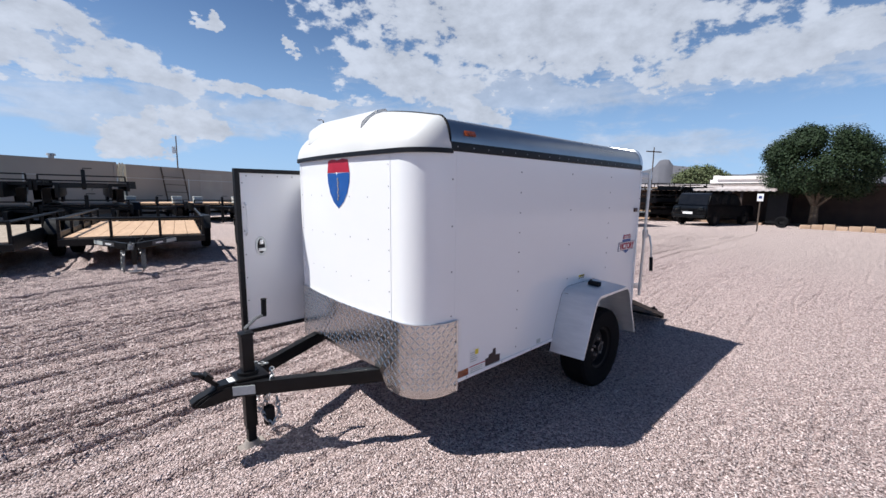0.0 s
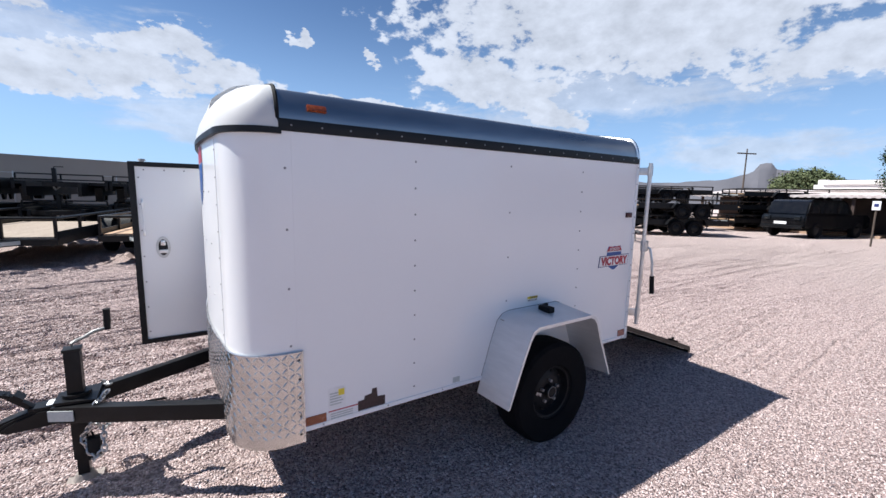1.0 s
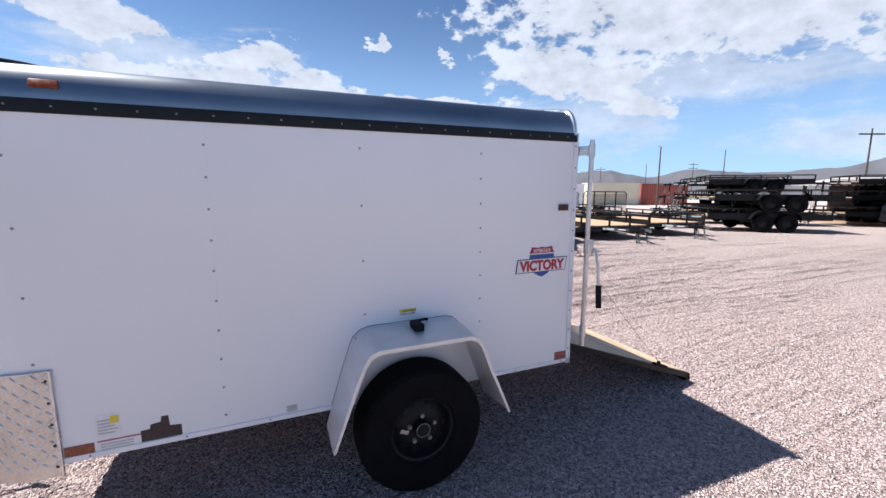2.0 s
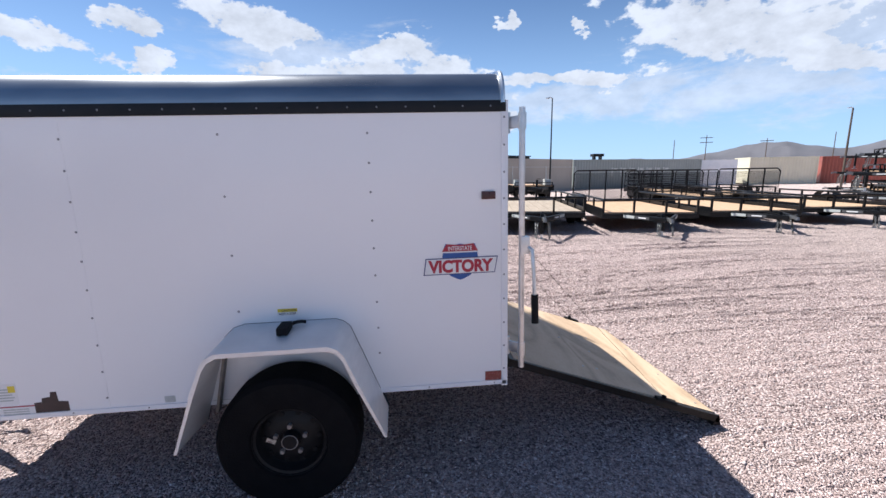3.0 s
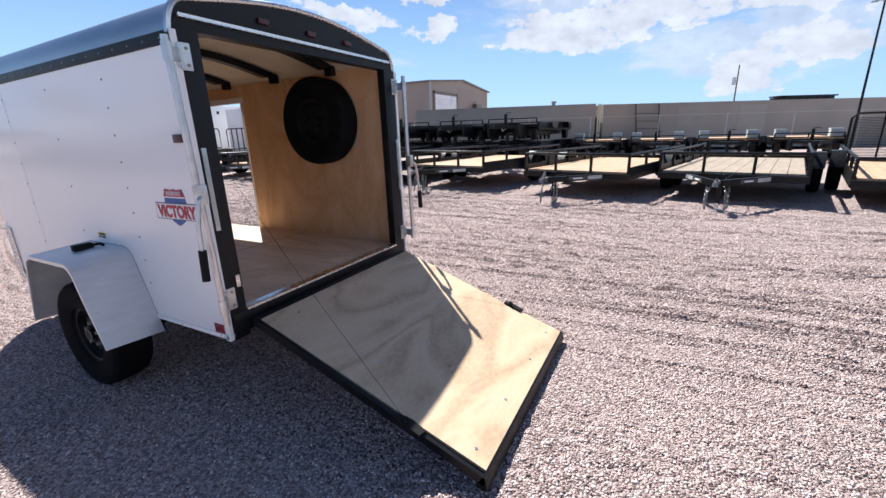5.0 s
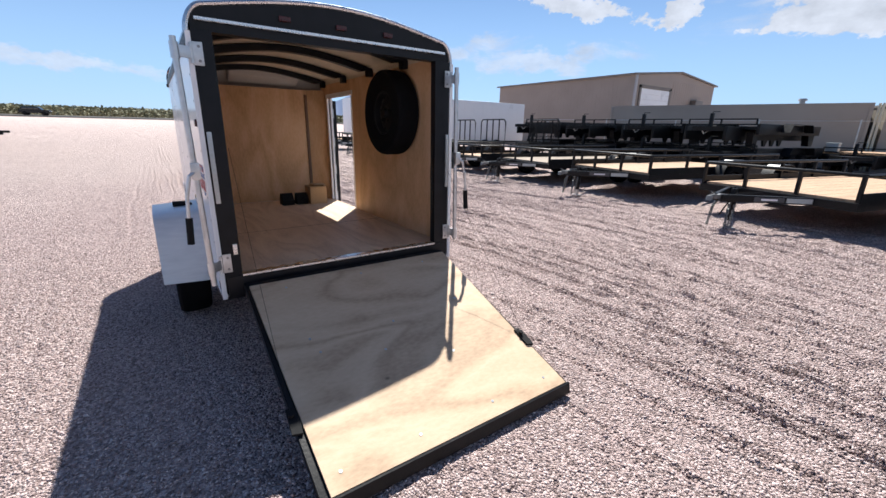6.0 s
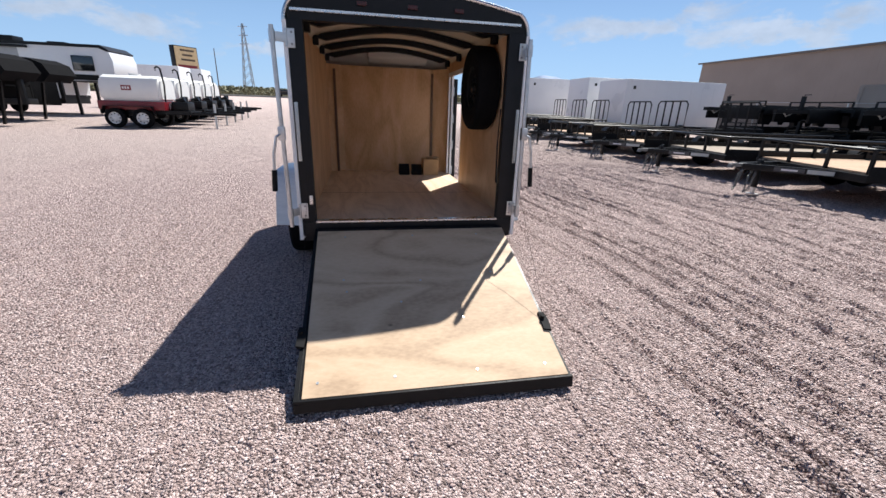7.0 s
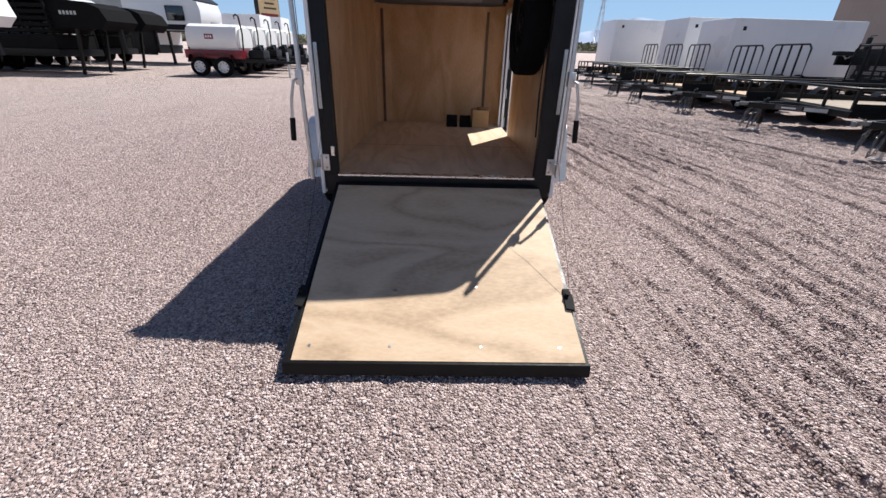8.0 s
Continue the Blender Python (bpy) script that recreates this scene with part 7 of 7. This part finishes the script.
def tree(x, y, trunk_h, rx, rz, leaf, count, leaf_size, label, seed):
    g = ground_at(x, y)
    s = random.Random(seed)
    u = thing("tree", label, "tree", Matrix.Translation((x, y, g)))
    b = B()
    rod(b, (0, 0, -0.1), (0.05, 0.03, trunk_h), 0.22, 12, 0.15)
    for k in range(9):
        a = 2 * math.pi * k / 9
        rod(b, (0.05, 0.03, trunk_h * 0.8), (rx * 0.6 * math.cos(a), rx * 0.6 * math.sin(a), trunk_h + rz * s.uniform(0.5, 1.3)), 0.09, 8, 0.02)
    part("trunk", b, BARK, u)
    clumps = []
    for _ in range(190):
        a, t = s.uniform(0, 6.283), s.uniform(-0.75, 1.0)
        k = math.sqrt(max(0.0, 1 - t * t * 0.95)) * s.uniform(0.70, 0.92)
        clumps.append((rx * k * math.cos(a), rx * k * math.sin(a), trunk_h + rz * (0.95 + t * 0.82), s.uniform(0.45, 0.85) * rx * 0.33))
    verts, faces = [], []
    for _ in range(count):
        cx, cy, cz, cr = s.choice(clumps)
        d = Vector((s.gauss(0, 1), s.gauss(0, 1), s.gauss(0, 1))).normalized()
        p = Vector((cx, cy, cz)) + d * cr * s.uniform(0.55, 1.05)
        n = (d + Vector((s.uniform(-0.7, 0.7), s.uniform(-0.7, 0.7), s.uniform(-0.2, 0.9)))).normalized()
        e = n.orthogonal().normalized()
        e.rotate(Matrix.Rotation(s.uniform(0, 6.28), 3, n))
        f, q = n.cross(e), leaf_size * s.uniform(0.6, 1.3)
        i = len(verts)
        verts += [p + e * q, p + f * q * 0.55 + n * q * 0.12, p - e * q, p - f * q * 0.55 + n * q * 0.12]
        faces.append((i, i + 1, i + 2, i + 3))
    data = bpy.data.meshes.new("crown")
    data.from_pydata([tuple(v) for v in verts], [], faces)
    data.materials.append(leaf)
    crown = new("crown", data)
    crown.parent = u
    return u


tree(25.7, 0.88, 1.3, 2.5, 2.1, LEAF, 70000, 0.055, "dense round dark green tree by the office", 5)
tree(50.5, 13.1, 1.7, 2.8, 1.75, LEAF_PALE, 12000, 0.13, "pale green spreading tree behind the office", 6)
tree(53.5, 9.6, 1.3, 1.9, 1.2, LEAF_PALE, 6000, 0.13, "pale green spreading tree behind the office", 7)

car = thing("pickup_truck", "black pickup truck parked by the porch", "car", Matrix.Translation((22.9, 4.9, ground_at(22.9, 4.9))) @ Matrix.Rotation(radians(-14), 4, "Z"))
b = B()
prism(b, [(-2.3, 0.45), (-2.35, 0.75), (-2.3, 1.05), (2.25, 1.10), (2.45, 0.95), (2.45, 0.55), (2.35, 0.42)], -0.92, 0.92, "y")
bmesh.ops.bevel(b, geom=list(b.edges), offset=0.05, segments=2, affect="EDGES")
part("body", b, CAR_BLACK, car)
b = B()
prism(b, [(-2.1, 1.06), (-1.95, 1.62), (-1.75, 1.74), (0.45, 1.76), (0.75, 1.68), (1.35, 1.10)], -0.82, 0.82, "y")
bmesh.ops.bevel(b, geom=list(b.edges), offset=0.05, segments=2, affect="EDGES")
cabin = part("cabin", b, CAR_BLACK, car)
for s in (-1, 1):
    for x0, x1 in ((-1.75, -0.95), (-0.85, -0.05), (0.05, 0.75)):
        b = B(); box(b, x0, x1, s * 0.815, s * 0.832, 1.16, 1.62, 0.01); part("side_window", b, GLASS_DARK, cabin)
    for x in (-1.45, 1.5):
        m = Matrix.Translation((x, s * 0.84, 0.37)) @ Matrix.Diagonal((1, -s, 1, 1))
        b = B(); lathe(b, [(0.23, -0.1), (0.34, -0.12), (0.37, -0.06), (0.37, 0.06), (0.34, 0.12), (0.23, 0.1), (0.23, -0.1)], 26, m); wheel = part("wheel", b, TYRE, car)
        b = B(); lathe(b, [(0.23, -0.09), (0.21, -0.05), (0.08, -0.08), (0.001, -0.08)], 20, m); part("rim", b, RIM_DARK, wheel)
    b = B(); box(b, -2.38, -2.30, s * 0.62 - 0.12, s * 0.62 + 0.12, 0.82, 1.0, 0.02); part("tail_light", b, GLASS_DARK, car)
    b = B(); box(b, 2.40, 2.47, s * 0.62 - 0.15, s * 0.62 + 0.15, 0.72, 0.86, 0.02); part("headlight", b, WHITE_DECAL, car)
b = B(); box(b, -2.45, -2.33, -0.85, 0.85, 0.42, 0.58, 0.03); part("rear_bumper", b, STEEL_BLACK, car)
b = B(); box(b, -2.46, -2.445, -0.26, 0.26, 0.62, 0.74); part("plain_plate", b, WHITE_DECAL, car)

copy_thing(car, Matrix.Translation((-119.5, -19.5, ground_at(-119.5, -19.5) + 0.30)) @ Matrix.Rotation(radians(84), 4, "Z"))

# ---- road, hills and scrub on the skyline ----
b = B()
sheet(b, [[(-126.5, y, ground_at(-126.5, y) - 0.2), (-126.0, y, ground_at(-126, y) + 0.36), (-117.0, y, ground_at(-117, y) + 0.30), (-116.4, y, ground_at(-116.4, y) - 0.2)] for y in range(-140, 141, 20)])
tagged(new("road", mesh_of("road", b, material("worn_asphalt", (0.045, 0.043, 0.042), (0.075, 0.07, 0.068), 1.5, 0.9, 0, 0.2, 30))), "raised asphalt road across the plain", "road", kind="structure")
SKYLINE = ((-180, 0.4), (-100, 0.4), (-40, 0.4), (-28, 0.5), (0, 0.5), (15, 0.6), (25, 0.9), (30, 1.6), (34, 1.1), (38, 2.2), (43, 3.2), (45, 3.3), (49, 2.4), (57, 3.0), (63, 2.4), (66.5, 2.5), (68.5, 2.9), (69.9, 3.3), (70.4, 4.05), (71.5, 4.0), (72.0, 3.5), (73.2, 3.3), (75, 3.1), (77, 2.8), (79, 3.0), (84, 3.2), (95, 3.4), (108, 2.4), (130, 0.8), (180, 0.4))


FAR_RANGE = ((-180, 0.2), (-90, 0.3), (-80, 1.2), (-72, 3.0), (-66, 3.9), (-61, 4.3), (-57, 3.4), (-52, 2.6), (-46, 1.2), (-38, 0.4), (180, 0.2))


def build_hills(name, skyline, dist, mat, label):
    azs = np.linspace(-180, 180, 721)
    el = np.interp(azs, [a for a, _ in skyline], [e for _, e in skyline])
    s = np.random.RandomState(4)
    jag = sum(s.uniform(0.3, 1) / k * np.sin(k * np.radians(azs) * 9 + s.uniform(0, 6)) for k in range(1, 28))
    el = np.maximum(0.15, el * (1 + 0.10 * jag))
    b = B()
    rows = []
    for k, (f, r) in enumerate(((-0.25, 1.0), (0.0, 1.013), (0.45, 1.07), (0.8, 1.13), (1.0, 1.19), (0.4, 1.33), (-0.2, 1.4))):
        row = []
        r *= dist
        for i, a in enumerate(azs):
            h = r * math.tan(math.radians(el[i])) * f - (0 if f > 0 else 20)
            wob = 1 + 0.04 * math.sin(i * 0.31 + k) * (0 < k < 5)
            row.append((r * wob * math.sin(math.radians(a)), r * wob * math.cos(math.radians(a)), h * (1 + 0.10 * math.sin(i * 0.83 + 2 * k) * (0 < k < 4))))
        rows.append(row)
    sheet(b, rows)
    tagged(new(name, mesh_of(name, b, mat)), label, "hills", kind="structure")


build_hills("hills", SKYLINE, 1500, HILL, "bare desert hills on the skyline, haze put in as bluish grey")
build_hills("far_hills", FAR_RANGE, 2500, HILL_FAR, "mountains far off on the skyline, haze put in as pale blue")


def scrub(count=9000):
    """Low desert bushes far to the west, as clumps of leaf quads."""
    s = random.Random(11)
    verts, faces = [], []
    for _ in range(count):
        a, r = radians(s.uniform(-125, -55)), s.uniform(132, 260)
        x, y = r * math.sin(a), r * math.cos(a)
        g, h = ground_at(x, y), s.uniform(1.4, 3.0)
        for _ in range(14):
            p = Vector((x + s.gauss(0, h * 0.5), y + s.gauss(0, h * 0.5), g + h * s.uniform(0.1, 0.9)))
            e = Vector((s.gauss(0, 1), s.gauss(0, 1), s.gauss(0, 0.6))).normalized() * h * 0.15
            f = e.cross(Vector((s.gauss(0, 1), s.gauss(0, 1), s.gauss(0, 1)))).normalized() * h * 0.13
            i = len(verts)
            verts += [p + e, p + f, p - e, p - f]
            faces.append((i, i + 1, i + 2, i + 3))
    data = bpy.data.meshes.new("scrub")
    data.from_pydata([tuple(v) for v in verts], [], faces)
    data.materials.append(SCRUB)
    tagged(new("scrub", data), "grey green desert scrub on the plain", "scrub", kind="stuff")


scrub()


# ---- loose stones on the yard ----
def loose_stones(count=170000):
    """Angular chips of crushed rock, thinning out away from the trailer."""
    s = np.random.RandomState(21)
    x, y = s.normal(0.6, 3.6, count), s.normal(0.2, 2.4, count)
    z = ground_height(x, y)
    n = len(x)
    size = s.uniform(0.0038, 0.0080, n) * np.where(s.rand(n) < 0.05, 1.5, 1.0)
    unit = np.array(((1, 0, 0), (-1, 0, 0), (0, 1, 0), (0, -1, 0), (0, 0, 1), (0, 0, -1)), float)
    pts = unit[None] * s.uniform(0.65, 1.25, (n, 6, 1)) + s.uniform(-0.25, 0.25, (n, 6, 3))
    ang = s.uniform(0, 6.283, n)
    c, q = np.cos(ang)[:, None], np.sin(ang)[:, None]
    X, Y, Z = pts[..., 0] * 1.25, pts[..., 1] * 0.9, pts[..., 2] * 0.7
    co = np.stack((X * c - Y * q, X * q + Y * c, Z), -1) * size[:, None, None]
    co += np.stack((x, y, z + size * 0.25), -1)[:, None]
    tri = np.array(((0, 2, 4), (2, 1, 4), (1, 3, 4), (3, 0, 4), (2, 0, 5), (1, 2, 5), (3, 1, 5), (0, 3, 5)))
    faces = (np.arange(n)[:, None, None] * 6 + tri[None]).reshape(-1, 3).astype(np.int32)
    data = bpy.data.meshes.new("loose_stones")
    data.vertices.add(n * 6), data.loops.add(faces.size), data.polygons.add(len(faces))
    data.vertices.foreach_set("co", co.astype(np.float32).ravel())
    data.loops.foreach_set("vertex_index", faces.ravel())
    data.polygons.foreach_set("loop_start", np.arange(0, faces.size, 3, dtype=np.int32))
    data.update()
    data.materials.append(STONE)
    tagged(new("loose_stones", data), "angular chips of pinkish grey crushed rock", "gravel", kind="stuff")


loose_stones()

JOINED = ("bracket_bolts", "rivet_row", "trim_rivets", "nose_rivets", "guard_rivets", "tread_bar", "tread", "ramp_screws", "lug_nuts", "rim_slots", "door_rivets", "siding_ribs", "panel_seams", "gate_mesh", "corrugations", "lattice", "print_bars", "shield_bars", "safety_chain", "label_bars", "maker_bars", "faded_lines", "faded_lettering", "spring_hanger", "roll_up_door", "lamp_cell")
for ob in list(bpy.data.objects):
    if ob.name.split(".")[0] in JOINED:
        ob["kind"] = "stuff"
